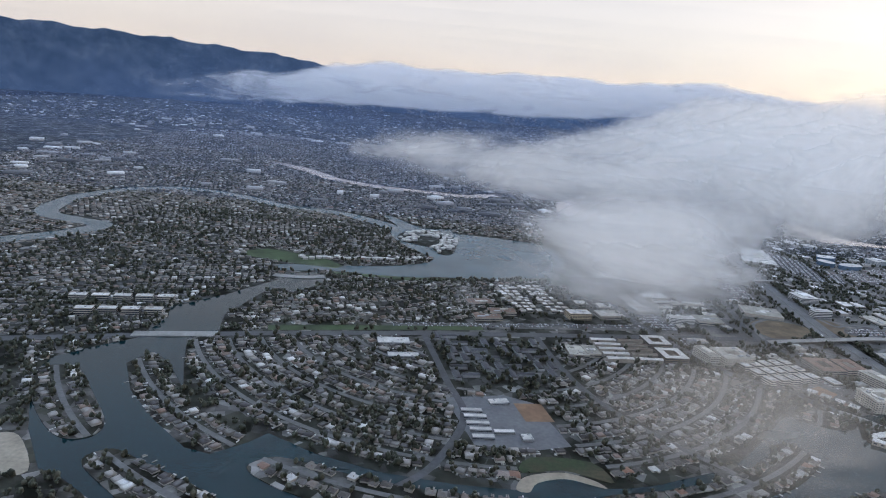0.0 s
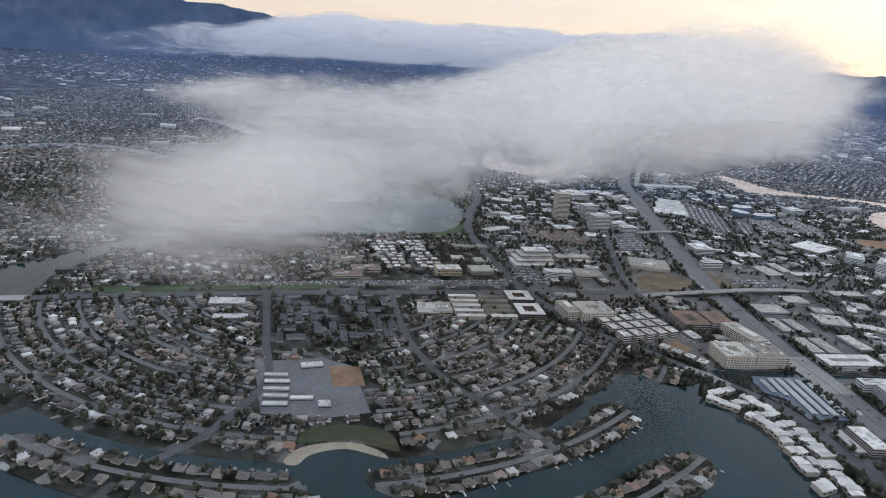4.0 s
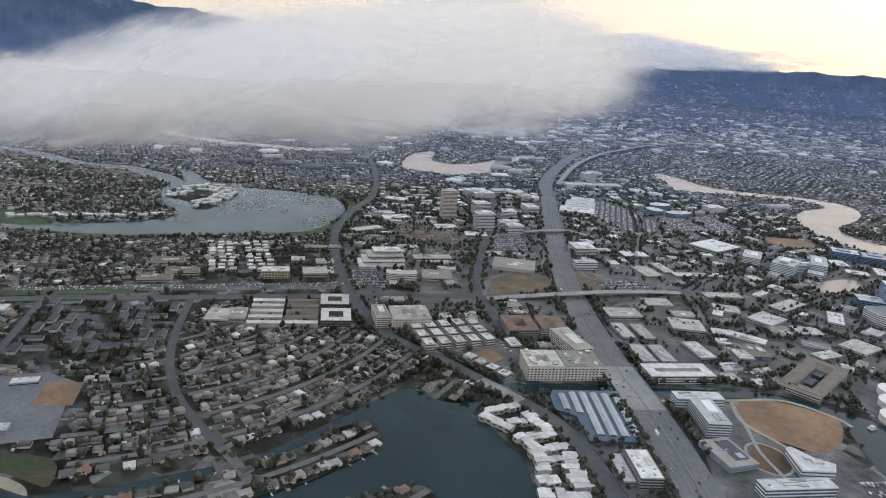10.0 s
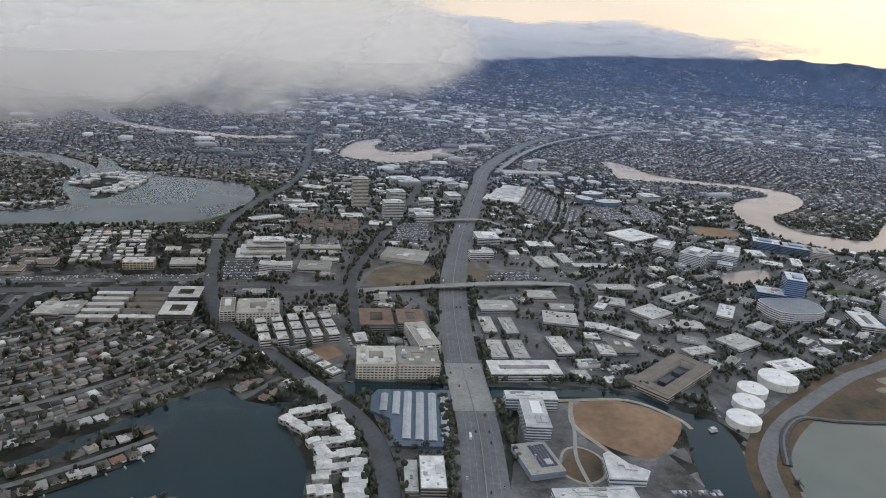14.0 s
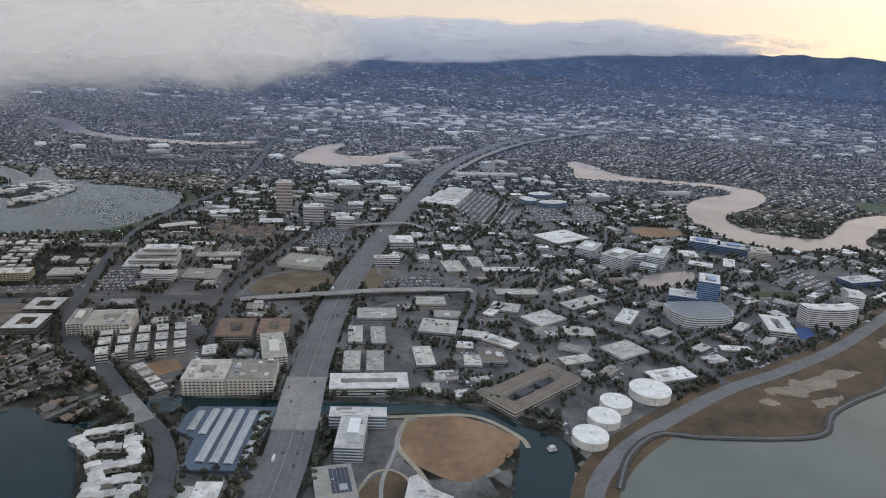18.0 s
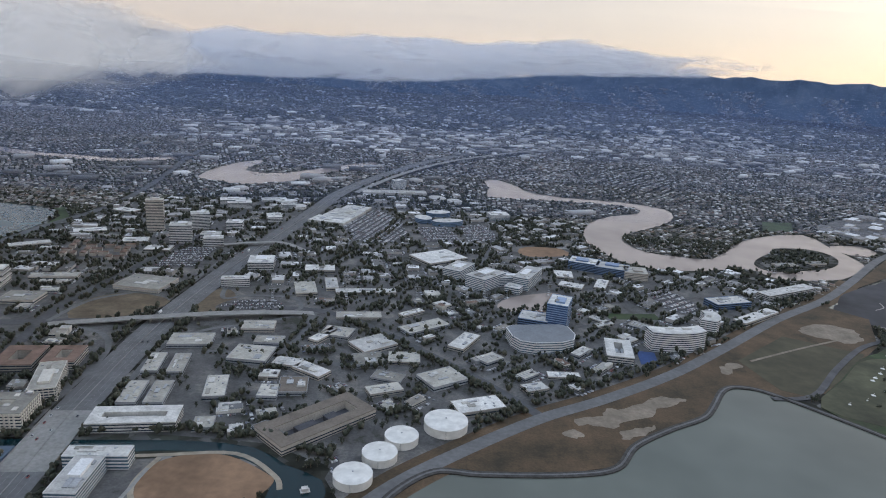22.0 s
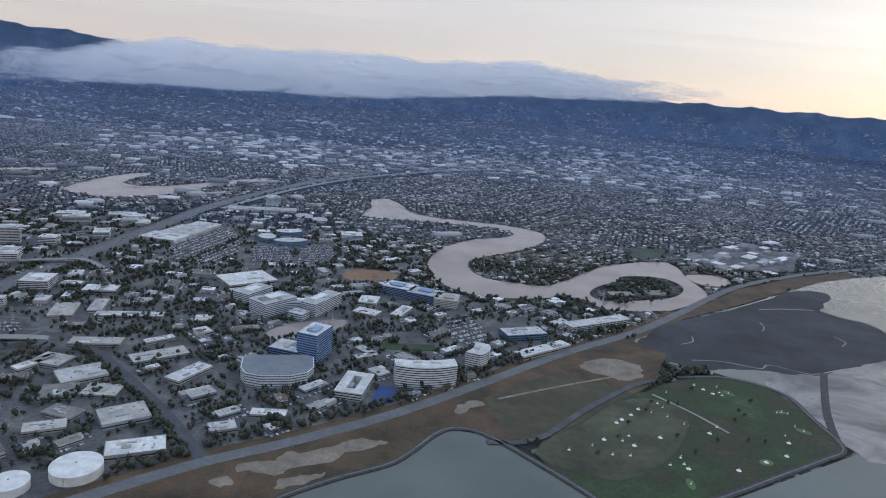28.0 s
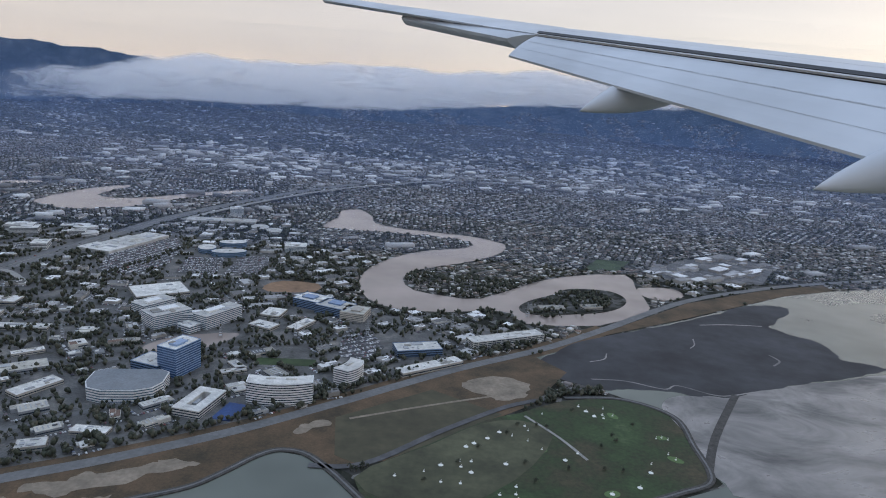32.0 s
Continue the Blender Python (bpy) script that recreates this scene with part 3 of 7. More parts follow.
# ---- open land, lots and fields ----
OPEN = 4
slab("business_park_paving", [(285, 482), (330, 485), (385, 482), (428, 462), (436, 440), (452, 462), (548, 540), (655, 612), (720, 672), (830, 780), (860, 840), (800, 890), (690, 890), (600, 960), (560, 1120), (400, 1250), (318, 1240), (285, 1000), (272, 780), (275, 640)],
     -0.2, 0.05, M["lot"], 0, 0, "grey asphalt of the business parks", "paving")
slab("office_quarter_paving", [(60, 575), (100, 532), (150, 490), (190, 472), (250, 474), (238, 640), (245, 780), (258, 900), (275, 1090), (240, 1200), (30, 1120), (5, 900), (12, 760)],
     -0.2, 0.05, M["lot"], 0, 0, "grey asphalt between office buildings", "paving")
slab("storage_paving", [(200, 452), (252, 455), (258, 380), (255, 300), (240, 300), (228, 380)], -0.2, 0.05, M["lot"], 0, 0, "asphalt yard beside the highway", "paving")
slab("long_parking", [(-240, 556), (-130, 588), (42, 630), (38, 646), (-135, 604), (-245, 570)], -0.2, 0.06, M["lot"], OPEN, 0, "long car park behind a street", "paving")
slab("campus_paving", [(285, 360), (300, 455), (335, 462), (335, 420), (350, 405), (380, 412), (392, 380), (415, 300), (290, 300)], -0.2, 0.05, M["lot"], OPEN, 0, "grey paved campus", "paving")
slab("tank_yard", [(425, 452), (440, 425), (470, 460), (510, 500), (495, 512), (460, 505), (430, 480)], -0.2, 0.06, M["lot"], OPEN, 0, "asphalt yard round the tanks", "paving")
slab("brown_field", [(331, 440), (334, 458), (350, 467), (370, 467), (394, 453), (399, 444), (386, 420), (367, 405), (345, 415), (336, 425)], -0.2, 0.12, M["dirt"], OPEN, 4, "bare brown dirt field edged by paths", "field")
slab("school_yard", [(-172, 418), (-125, 433), (-102, 424), (-80, 362), (-105, 352), (-148, 350)], -0.2, 0.07, M["yard"], 0, 0, "grey asphalt school yard", "paving")
slab("school_dirt", [(-118, 420), (-96, 424), (-88, 396), (-110, 392)], -0.2, 0.10, M["dirt"], OPEN, 0, "small brown dirt plot beside a school", "field")
slab("beach", [(-122, 303), (-115, 318), (-91, 327), (-72, 322), (-64, 314), (-73, 316), (-90, 320), (-108, 312), (-114, 301)], -0.3, 0.2, M["sand"], OPEN, 4, "curved pale sand beach on the lagoon", "beach")
slab("beach_park", [(-118, 322), (-110, 342), (-70, 344), (-58, 322), (-72, 325), (-91, 330)], -0.2, 0.10, M["range"], OPEN, 3, "small green park above a beach", "park")
slab("green_strip", [(-345, 521), (-205, 562), (-140, 580), (-143, 590), (-210, 573), (-350, 534)], -0.2, 0.08, M["lawn"], OPEN, 0, "long strip of mown grass", "park")
slab("small_beach", [(-440, 305), (-424, 292), (-406, 268), (-420, 262), (-450, 285), (-452, 300)], -0.3, 0.2, M["sand"], OPEN, 3, "small sandy beach", "beach")
slab("lagoon_park", [(-40, 815), (-14, 870), (-8, 930), (-18, 985), (-50, 1026), (-40, 1034), (-6, 985), (2, 930), (-2, 868), (-25, 805), (-90, 782), (-240, 732), (-330, 728), (-330, 738), (-244, 745), (-140, 768), (-87, 790)], -0.2, 0.10, M["lawn"], OPEN, 0, "green lagoon shore with trees", "park")
slab("far_field", [(-455, 775), (-330, 755), (-345, 790), (-440, 820)], -0.2, 0.1, M["lawn"], OPEN, 2, "green sports field", "field")
VERGE_EARTH = surface("verge_earth", (0.125, 0.095, 0.06), 0.4, 0.05, 0.95)
slab("ramp_island", [(180, 648), (225, 662), (242, 700), (200, 715), (172, 690)], -0.2, 0.12, VERGE_EARTH, OPEN, 3, "dry grass inside a ramp loop", "verge")
slab("ramp_verge", [(275, 672), (300, 690), (290, 730), (272, 740), (268, 700)], -0.2, 0.12, VERGE_EARTH, OPEN, 3, "dry grass beside the highway", "verge")
slab("ramp_loop_lot", [(285, 690), (320, 684), (350, 700), (335, 722), (300, 718)], -0.2, 0.13, M["lot"], OPEN, 4, "oval car park inside a ramp", "paving")
MALL = [(1075, 1165), (1144, 1258), (1250, 1335), (1300, 1262), (1232, 1145), (1100, 1110)]
slab("mall_paving", MALL, -0.2, 0.12, M["lot"], OPEN, 0, "pale paving of a shopping mall", "paving")
slab("sports_field", [(978, 1149), (1010, 1222), (1061, 1226), (1031, 1159)], -0.2, 0.12, M["lawn"], OPEN, 0, "green sports field behind the river", "field")
slab("shore_verge", [(884, 800), (962, 880), (1086, 1014), (1210, 1104), (1330, 1172), (1330, 1142), (1240, 1092), (1173, 1037), (1053, 940), (940, 854)], -0.3, 0.15, M["dry"], OPEN, 0, "narrow dry verge between road and mudflat", "verge")
# dike land and park
slab("dike_meadow", [(493, 476), (548, 518), (606, 560), (668, 606), (728, 662), (810, 742), (880, 790), (905, 760), (870, 690), (770, 590), (736, 574), (717, 590), (700, 592), (688, 583), (674, 561), (660, 543), (632, 525), (604, 504), (586, 478), (556, 469), (509, 466), (496, 468)],
     -0.4, 0.16, M["dry"], OPEN, 0, "dry brown grass between road and dike", "meadow")
slab("olive_meadow", [(725, 640), (790, 700), (845, 668), (800, 620), (756, 580), (735, 590)], -0.2, 0.22, surface("olive_grass", (0.06, 0.055, 0.032), 0.4, 0.02, 0.95), OPEN, 0, "olive green rough grass field", "meadow")
for k, pts in enumerate(([(575, 522), (600, 524), (628, 545), (655, 566), (640, 566), (608, 548), (585, 536)], [(560, 508), (574, 512), (572, 518), (562, 516)], [(812, 715), (840, 735), (868, 728), (862, 700), (835, 692)], [(600, 508), (622, 522), (616, 526), (598, 514)], [(700, 612), (722, 628), (716, 634), (702, 622)])):
    slab("sand_patch", ragged(pts, 7.0, 8, k), -0.2, 0.24, M["bare"], OPEN, 0, "bare pale earth patch in dry grass", "clearing")
slab("golf_park", [(752, 566), (794, 614), (833, 656), (858, 672), (896, 701), (942, 711), (975, 690), (978, 645), (976, 602), (952, 584), (912, 562), (860, 530), (800, 500), (778, 528)], -0.6, 0.5, M["range"], OPEN, 2, "green practice range park on a bay point", "park")
slab("park_rough", [(752, 566), (794, 612), (830, 650), (860, 660), (880, 640), (850, 580), (800, 540)], -0.2, 0.56, surface("rough_grass", (0.06, 0.062, 0.035), 0.5, 0.03, 0.95), OPEN, 3, "faded grass of the practice range", "park")
for line, w in (([(448, 408), (461, 440), (483, 463), (509, 463), (556, 467), (586, 476), (604, 501), (632, 523), (660, 541), (674, 559), (688, 581), (700, 590), (717, 588), (736, 572), (757, 549), (775, 528), (797, 500)], 5),
                ([(797, 500), (860, 530), (912, 560), (952, 583), (978, 602), (980, 645), (978, 690), (942, 713), (896, 706)], 5)):
    strip("dike", line, w, 0.75, M["rock"], OPEN, 1.2, None, 6, "dark rock dike along the bay", category="dike")
    strip("dike_path", line, 1.3, 0.9, M["hwy"], 0, 0.1, None, 6, "grey gravel path on the dike", category="path")
strip("park_road", [(722, 575), (756, 583), (800, 632), (848, 680), (880, 700)], 5, 0.75, M["asphalt"], OPEN, 0.4, None, 5, "asphalt road across the park")
strip("meadow_path", [(735, 640), (790, 672), (850, 704)], 2.4, 0.3, M["bare"], OPEN, 0.2, None, 4, "dirt track across a meadow", category="path")
strip("flat_bank", [(975, 600), (1000, 660), (1045, 742)], 6, 0.4, M["rock"], OPEN, 0.5, None, 5, "low bank across the tidal flat", category="dike")
strip("creek_trail", [(280, 456), (330, 464), (372, 470), (398, 452), (404, 440)], 3, 0.17, M["sand"], OPEN, 0.1, None, 5, "pale trail beside the creek", category="path")
strip("field_path", [(333, 462), (330, 435), (345, 410), (352, 392), (350, 370)], 3, 0.2, M["sand"], OPEN, 0.1, None, 5, "pale curving campus path", category="path")

SERVICE = ([(372, 690), (420, 745), (470, 792), (520, 850), (540, 940)], [(450, 640), (520, 700), (600, 745), (690, 790), (760, 850)], [(514, 577), (560, 620), (610, 670), (640, 720)], [(330, 690), (345, 760), (370, 860), (400, 960), (420, 1080)], [(60, 575), (110, 590), (170, 610)], [(12, 790), (90, 800), (165, 815), (190, 900)], [(360, 590), (372, 640), (372, 690)], [(310, 600), (360, 600), (430, 590), (460, 620)], [(-8, 880), (100, 870), (185, 870)])
for pts in SERVICE:
    strip("service_road", pts, 5.5, 0.09, M["hwy"], ROAD, 0, None, 6, "grey service road through the business park")
# pale drainage lines on the tidal flats
for pts, w in (([(925, 750), (955, 752), (985, 742), (1000, 752), (1030, 738), (1060, 750)], 1.8), ([(1040, 850), (1048, 862), (1052, 880)], 1.4), ([(1110, 820), (1122, 835), (1118, 850)], 2.0), ([(930, 790), (945, 800), (950, 815)], 1.4), ([(1075, 930), (1110, 940), (1150, 945)], 2.2)):
    strip("tidal_runnel", pts, w, 0.17, M["wet"], 0, 0, None, 6, "pale winding runnel on dark mud", category="mudflat")

for pts in ([(345, 682), (358, 702), (344, 726), (306, 726), (284, 716), (276, 760), (276, 830)], [(168, 640), (176, 690), (208, 722), (238, 760), (244, 830)], [(170, 630), (215, 625), (240, 590), (245, 520)], [(362, 686), (330, 660), (295, 640), (275, 600), (278, 540)]):
    strip("highway_ramp", pts, 4.4, 0.16, M["hwy"], ROAD, 0.1, None, 8, "grey curving ramp to the highway")

slab("campus_garden", ragged([(316, 392), (328, 410), (339, 402), (338, 386), (326, 378)], 1.5), -0.1, 0.14, M["dry"], OPEN, 0, "brown campus garden ringed by a pale path", "garden")
strip("garden_ring", [(315, 392), (320, 407), (330, 411), (340, 402), (339, 386), (328, 378), (317, 384), (315, 392)], 1.6, 0.22, M["sand"], OPEN, 0.1, None, 6, "pale ring path round a garden", category="path")
strip("campus_walk", [(331, 452), (329, 425), (326, 400), (330, 372)], 2.2, 0.26, M["concrete"], OPEN, 0.1, None, 5, "pale paved campus walk", category="path")

# highway detail
for off in (-7.6, -4.0, 4.0, 7.6):
    strip("lane_line", HWY, 0.09, 0.31, M["faded"], 0, 0, None, 6, offset=off, parent=bpy.data.objects["highway"])
strip("median_barrier", HWY, 0.5, 0.75, M["concrete"], 0, 0.5, None, 6, parent=bpy.data.objects["highway"])
HB = [(269.8, 442), (265, 483), (262.5, 505)]
strip("highway_bridge", HB, 25.6, 0.42, M["concrete"], 0, 0.6, None, 4, "pale concrete highway bridge over a creek")
for off in (-13, 13):
    strip("bridge_parapet", HB, 0.4, 1.1, M["concrete"], 0, 0.8, None, 4, offset=off, parent=bpy.data.objects["highway_bridge"])
strip("far_flyover", [(330, 1270), (400, 1500), (520, 1740), (760, 2050), (1050, 2250)], 10, 5, M["concrete"], ROAD, 1, [0.3, 4, 8, 8, 5], 6, "pale concrete flyover beyond the highway")
strip("foot_bridge", [(205, 880), (250, 893), (290, 905), (325, 885)], 7, 4, M["concrete"], ROAD, 0.7, [0.3, 4, 4, 0.3], 6, "curved concrete overpass")
for pts, nm in (([(158, 467), (184, 441)], "boulevard_bridge"), ([(-455, 480), (-425, 486), (-385, 499)], "street_bridge"), ([(-395, 700), (-360, 700), (-335, 712)], "lagoon_bridge")):
    strip(nm, pts, 11.5, 0.9, M["concrete"], ROAD, 0.8, [0.25, 1.1, 0.25], 5, "low concrete road bridge over water")
for x, y in ((246, 651), (262, 656), (278, 661)):
    p = Pile()
    p.box(0, 0, 0.3, 1.2, 7, 3.6, 0)
    part("pier", p.mesh("pier", M["concrete"]), bpy.data.objects["overpass"], "", pose(x, y, 0, 0, 0, 15))

# ---- houses and trees ----
rng = np.random.default_rng(7)


def swarm(name, tv, tf, pos, scale, ang, material, kind="stuff", label="", category=""):
    """One mesh of many alike pieces, each turned and sized."""
    tv, n = np.asarray(tv, float), len(pos)
    c, s = np.cos(ang)[:, None], np.sin(ang)[:, None]
    v = tv[None] * scale[:, None, :]
    out = np.empty_like(v)
    out[:, :, 0] = v[:, :, 0] * c - v[:, :, 1] * s
    out[:, :, 1] = v[:, :, 0] * s + v[:, :, 1] * c
    out[:, :, 2] = v[:, :, 2]
    out += pos[:, None, :]
    size = np.array([len(f) for f in tf])
    flat = np.concatenate([np.array(f) for f in tf])
    loops = (flat[None] + (np.arange(n) * len(tv))[:, None]).ravel()
    tot = np.tile(size, n)
    start = np.concatenate([[0], np.cumsum(tot)[:-1]])
    me = bpy.data.meshes.new(name)
    me.vertices.add(n * len(tv))
    me.vertices.foreach_set("co", out.ravel())
    me.loops.add(len(loops))
    me.loops.foreach_set("vertex_index", loops.astype(np.int32))
    me.polygons.add(len(tot))
    me.polygons.foreach_set("loop_start", start.astype(np.int32))
    me.polygons.foreach_set("loop_total", tot.astype(np.int32))
    me.materials.append(material)
    me.update()
    me.validate()
    return tagged(new(name, me), label, category, "", kind)


# a hipped roof with eaves, and the walls below it
ROOF_V = [(-.55, -.56, .58), (.55, -.56, .58), (.55, .56, .58), (-.55, .56, .58), (-.3, 0, 1), (.3, 0, 1)]
ROOF_F = [(0, 1, 5, 4), (1, 2, 5), (2, 3, 4, 5), (3, 0, 4), (3, 2, 1, 0)]
WALL_V = [(-.5, -.5, 0), (.5, -.5, 0), (.5, .5, 0), (-.5, .5, 0), (-.5, -.5, .6), (.5, -.5, .6), (.5, .5, .6), (-.5, .5, .6)]
WALL_F = [(0, 1, 5, 4), (1, 2, 6, 5), (2, 3, 7, 6), (3, 0, 4, 7)]


def free(x, y, r):
    ok = np.ones(len(x), bool)
    for dx, dy in ((0, 0), (r, 0), (-r, 0), (0, r), (0, -r), (r * .7, r * .7), (-r * .7, r * .7), (r * .7, -r * .7), (-r * .7, -r * .7)):
        ok &= at_plan(x + dx, y + dy) == 0
    return ok


def inside(x, y, poly):
    r = np.zeros(len(x), bool)
    for (ax, ay), (bx, by) in zip(poly, poly[1:] + poly[:1]):
        if ay != by:
            r ^= ((ay > y) != (by > y)) & (x < ax + (y - ay) * (bx - ax) / (by - ay))
    return r


# the round tract: rings of streets about one centre
CX, CY = -150.0, 600.0
TRACT = [(-560, 420), (-335, 508), (-200, 546), (-60, 583), (40, 604), (62, 562), (90, 522), (160, 455), (150, 300), (-100, 160), (-420, 180)]
APTS = [(-178, 448), (-205, 545), (-95, 575), (-75, 500), (-80, 470), (-98, 442), (-125, 436)]
SCHOOL = [(-172, 420), (-125, 434), (-100, 425), (-78, 360), (-105, 350), (-150, 348)]
for R in (275, 247, 219, 191, 163, 135, 107, 322, 380):
    a = np.radians(np.linspace(-172, -18, 240))
    x, y = CX + R * np.cos(a), CY + R * np.sin(a)
    ok = (at_plan(x, y) == 0) & inside(x, y, TRACT) & ~inside(x, y, SCHOOL) & ~inside(x, y, APTS)
    run = []
    for k in range(len(a) + 1):
        if k < len(a) and ok[k]:
            run.append((x[k], y[k]))
        else:
            if len(run) > 8:
                strip("ring_street", run, 4.0, 0.62 if R > 300 else 0.10, M["street"], ROAD, 0.5, None, 0, "grey residential street curving with the shore")
            run = []
hx, hy, ha, hr = [], [], [], []
for R in (284, 266, 256, 238, 228, 210, 200, 182, 172, 154, 144, 126, 116, 98, 313.5, 331, 371, 389, 359, 400):
    n = int(math.radians(154) * R / 6.9)
    a = np.radians(np.linspace(-172, -18, n)) + rng.normal(0, 0.9 / R, n)
    r = R + rng.normal(0, 0.8, n)
    hx.append(CX + r * np.cos(a)), hy.append(CY + r * np.sin(a)), ha.append(a + np.pi / 2 + rng.normal(0, 0.1, n)), hr.append(np.full(n, R))
hx, hy, ha, hr = map(np.concatenate, (hx, hy, ha, hr))
ok = (rng.random(len(hx)) < 0.9) & free(hx, hy, 3.0) & inside(hx, hy, TRACT) & ~inside(hx, hy, SCHOOL) & ~inside(hx, hy, APTS)
hx, hy, ha, hr = hx[ok], hy[ok], ha[ok], hr[ok]

# further tracts, each with its own direction
fx, fy, fa = [], [], []
for tx in np.arange(-1280, 1950, 150):
    for ty in np.arange(150, 2480, 150):
        cx, cy = tx + 75, ty + 75
        if abs(cx - 350) > 650 + cy * 0.75:
            continue
        ang = radians(15) + rng.normal(0, 0.35) if cy < 1300 else radians(20) + rng.choice([0, 0.25, -0.3, 0.6])
        u, v = np.meshgrid(np.arange(-105, 105, 8.6), np.concatenate([[k, k + 11] for k in np.arange(-105, 105, 27.0)]))
        u = u.ravel() + rng.normal(0, 0.5, u.size)
        v = v.ravel() + rng.normal(0, 0.4, v.size)
        x, y = cx + u * np.cos(ang) - v * np.sin(ang), cy + u * np.sin(ang) + v * np.cos(ang)
        k = (np.abs(x - cx) < 74) & (np.abs(y - cy) < 74) & (rng.random(len(x)) < 0.9)
        fx.append(x[k]), fy.append(y[k]), fa.append(np.full(k.sum(), ang))
fx, fy, fa = map(np.concatenate, (fx, fy, fa))
PARKS = [[(200, 470), (300, 478), (428, 462), (452, 462), (655, 612), (830, 780), (870, 850), (1060, 990), (860, 960), (680, 880), (672, 1000), (560, 1120), (540, 1290), (330, 1320), (30, 1140), (-5, 900), (12, 760), (50, 615), (60, 570)],
         [(285, 200), (285, 480), (428, 462), (440, 200)], [(135, 460), (200, 470), (276, 470), (276, 200), (185, 200), (186, 340)],
         [(-250, 556), (45, 620), (12, 760), (-50, 760), (-100, 640)], [(-60, 520), (60, 530), (50, 612), (-60, 590)], [(560, 1180), (690, 1100), (640, 900), (560, 900)],
         [(1060, 1000), (1300, 1180), (1250, 1260), (1060, 1130)]]
ok = free(fx, fy, 3.4) & ~inside(fx, fy, TRACT)
for q in PARKS:
    ok &= ~inside(fx, fy, q)
fx, fy, fa = fx[ok], fy[ok], fa[ok]


def house_sizes(n):
    return np.stack([rng.uniform(5.0, 6.7, n), rng.uniform(4.6, 6.6, n), rng.uniform(2.0, 3.0, n)], 1)


near = (hr > 300) & (hx > -300) | (hr > 280) & (hx > -130)
near_pick = np.flatnonzero(near)[:240]
rest = np.ones(len(hx), bool)
rest[near_pick] = False
ax_, ay_, aa_ = np.concatenate([hx[rest], fx]), np.concatenate([hy[rest], fy]), np.concatenate([ha[rest], fa])
apos = np.stack([ax_, ay_, terrain(ax_, ay_)], 1)
asc = house_sizes(len(ax_))
turn = aa_ + rng.choice([0, np.pi / 2], len(ax_), p=[0.7, 0.3])
swarm("house_walls", WALL_V, WALL_F, apos, asc, turn, M["walls"], "stuff", "pale stucco walls of crowded suburban houses", "houses")
nr = inside(apos[:, 0], apos[:, 1], TRACT) | (apos[:, 0] < -40)
swarm("tract_roofs", ROOF_V, ROOF_F, apos[nr], asc[nr], turn[nr], M["shingle_near"], "stuff", "brown and grey hipped roofs round the lagoon", "houses")
swarm("house_roofs", ROOF_V, ROOF_F, apos[~nr], asc[~nr], turn[~nr], M["shingle"], "stuff", "grey and brown hipped roofs of crowded houses", "houses")


near_lots = ay_ < 1250
dn = int(near_lots.sum())
dx, dy, da = ax_[near_lots], ay_[near_lots], aa_[near_lots]
side_ = rng.choice([-1.0, 1.0], dn)
swarm("driveways", [(-.5, -.5, 0), (.5, -.5, 0), (.5, .5, 0), (-.5, .5, 0), (-.5, -.5, 1), (.5, -.5, 1), (.5, .5, 1), (-.5, .5, 1)], BOX_F,
      np.stack([dx - np.sin(da) * 4.2 * side_ + np.cos(da) * 1.6, dy + np.cos(da) * 4.2 * side_ + np.sin(da) * 1.6, np.zeros(dn)], 1), np.tile([[1.9, 3.0, 0.13]], (dn, 1)), da,
      islands("driveway_concrete", [(0.0, (0.12, 0.12, 0.12)), (0.6, (0.26, 0.255, 0.245)), (1.0, (0.42, 0.41, 0.39))]), "stuff", "pale concrete driveways beside houses", "driveways")


# sheds, patios, cars and garden walls about the houses
k = np.repeat(np.arange(dn), 3)
n = len(k)
a_, r_ = rng.uniform(0, 6.28, n), rng.uniform(3.6, 6.0, n)
yx, yy = dx[k] + r_ * np.cos(a_), dy[k] + r_ * np.sin(a_)
ok = free(yx, yy, 0.8)
yx, yy, k = yx[ok], yy[ok], k[ok]
n = len(k)
swarm("garden_clutter", [(-.5, -.5, 0), (.5, -.5, 0), (.5, .5, 0), (-.5, .5, 0), (-.5, -.5, 1), (.5, -.5, 1), (.5, .5, 1), (-.5, .5, 1)], BOX_F, np.stack([yx, yy, np.zeros(n)], 1),
      np.stack([rng.uniform(0.7, 2.8, n), rng.uniform(0.5, 1.6, n), rng.uniform(0.15, 1.4, n)], 1), da[k] + rng.choice([0, np.pi / 2], n),
      islands("clutter_paint", [(0.0, (0.05, 0.05, 0.05)), (0.35, (0.16, 0.14, 0.12)), (0.6, (0.32, 0.31, 0.29)), (0.8, (0.55, 0.54, 0.52)), (1.0, (0.8, 0.8, 0.78))]), "stuff", "sheds, cars and patios between houses", "garden clutter")


def crown(seed, lumps, r=0.6):
    """A crown of several uneven lumps."""
    rr = random.Random(seed)
    v, f = [], []
    bm = bmesh.new()
    bmesh.ops.create_icosphere(bm, subdivisions=1, radius=1)
    base = [w.co.copy() for w in bm.verts]
    tri = [[q.index for q in g.verts] for g in bm.faces]
    bm.free()
    for k in range(lumps):
        o = Vector((rr.uniform(-1, 1) * (0.45 if lumps > 1 else 0), rr.uniform(-1, 1) * (0.45 if lumps > 1 else 0), rr.uniform(0.35, 1.0) if lumps > 1 else 0.55))
        s = rr.uniform(0.35, 0.6) if lumps > 1 else r
        i = len(v)
        v += [tuple(o + w * s * rr.uniform(0.7, 1.25)) for w in base]
        f += [tuple(i + q for q in g) for g in tri]
    return v, f


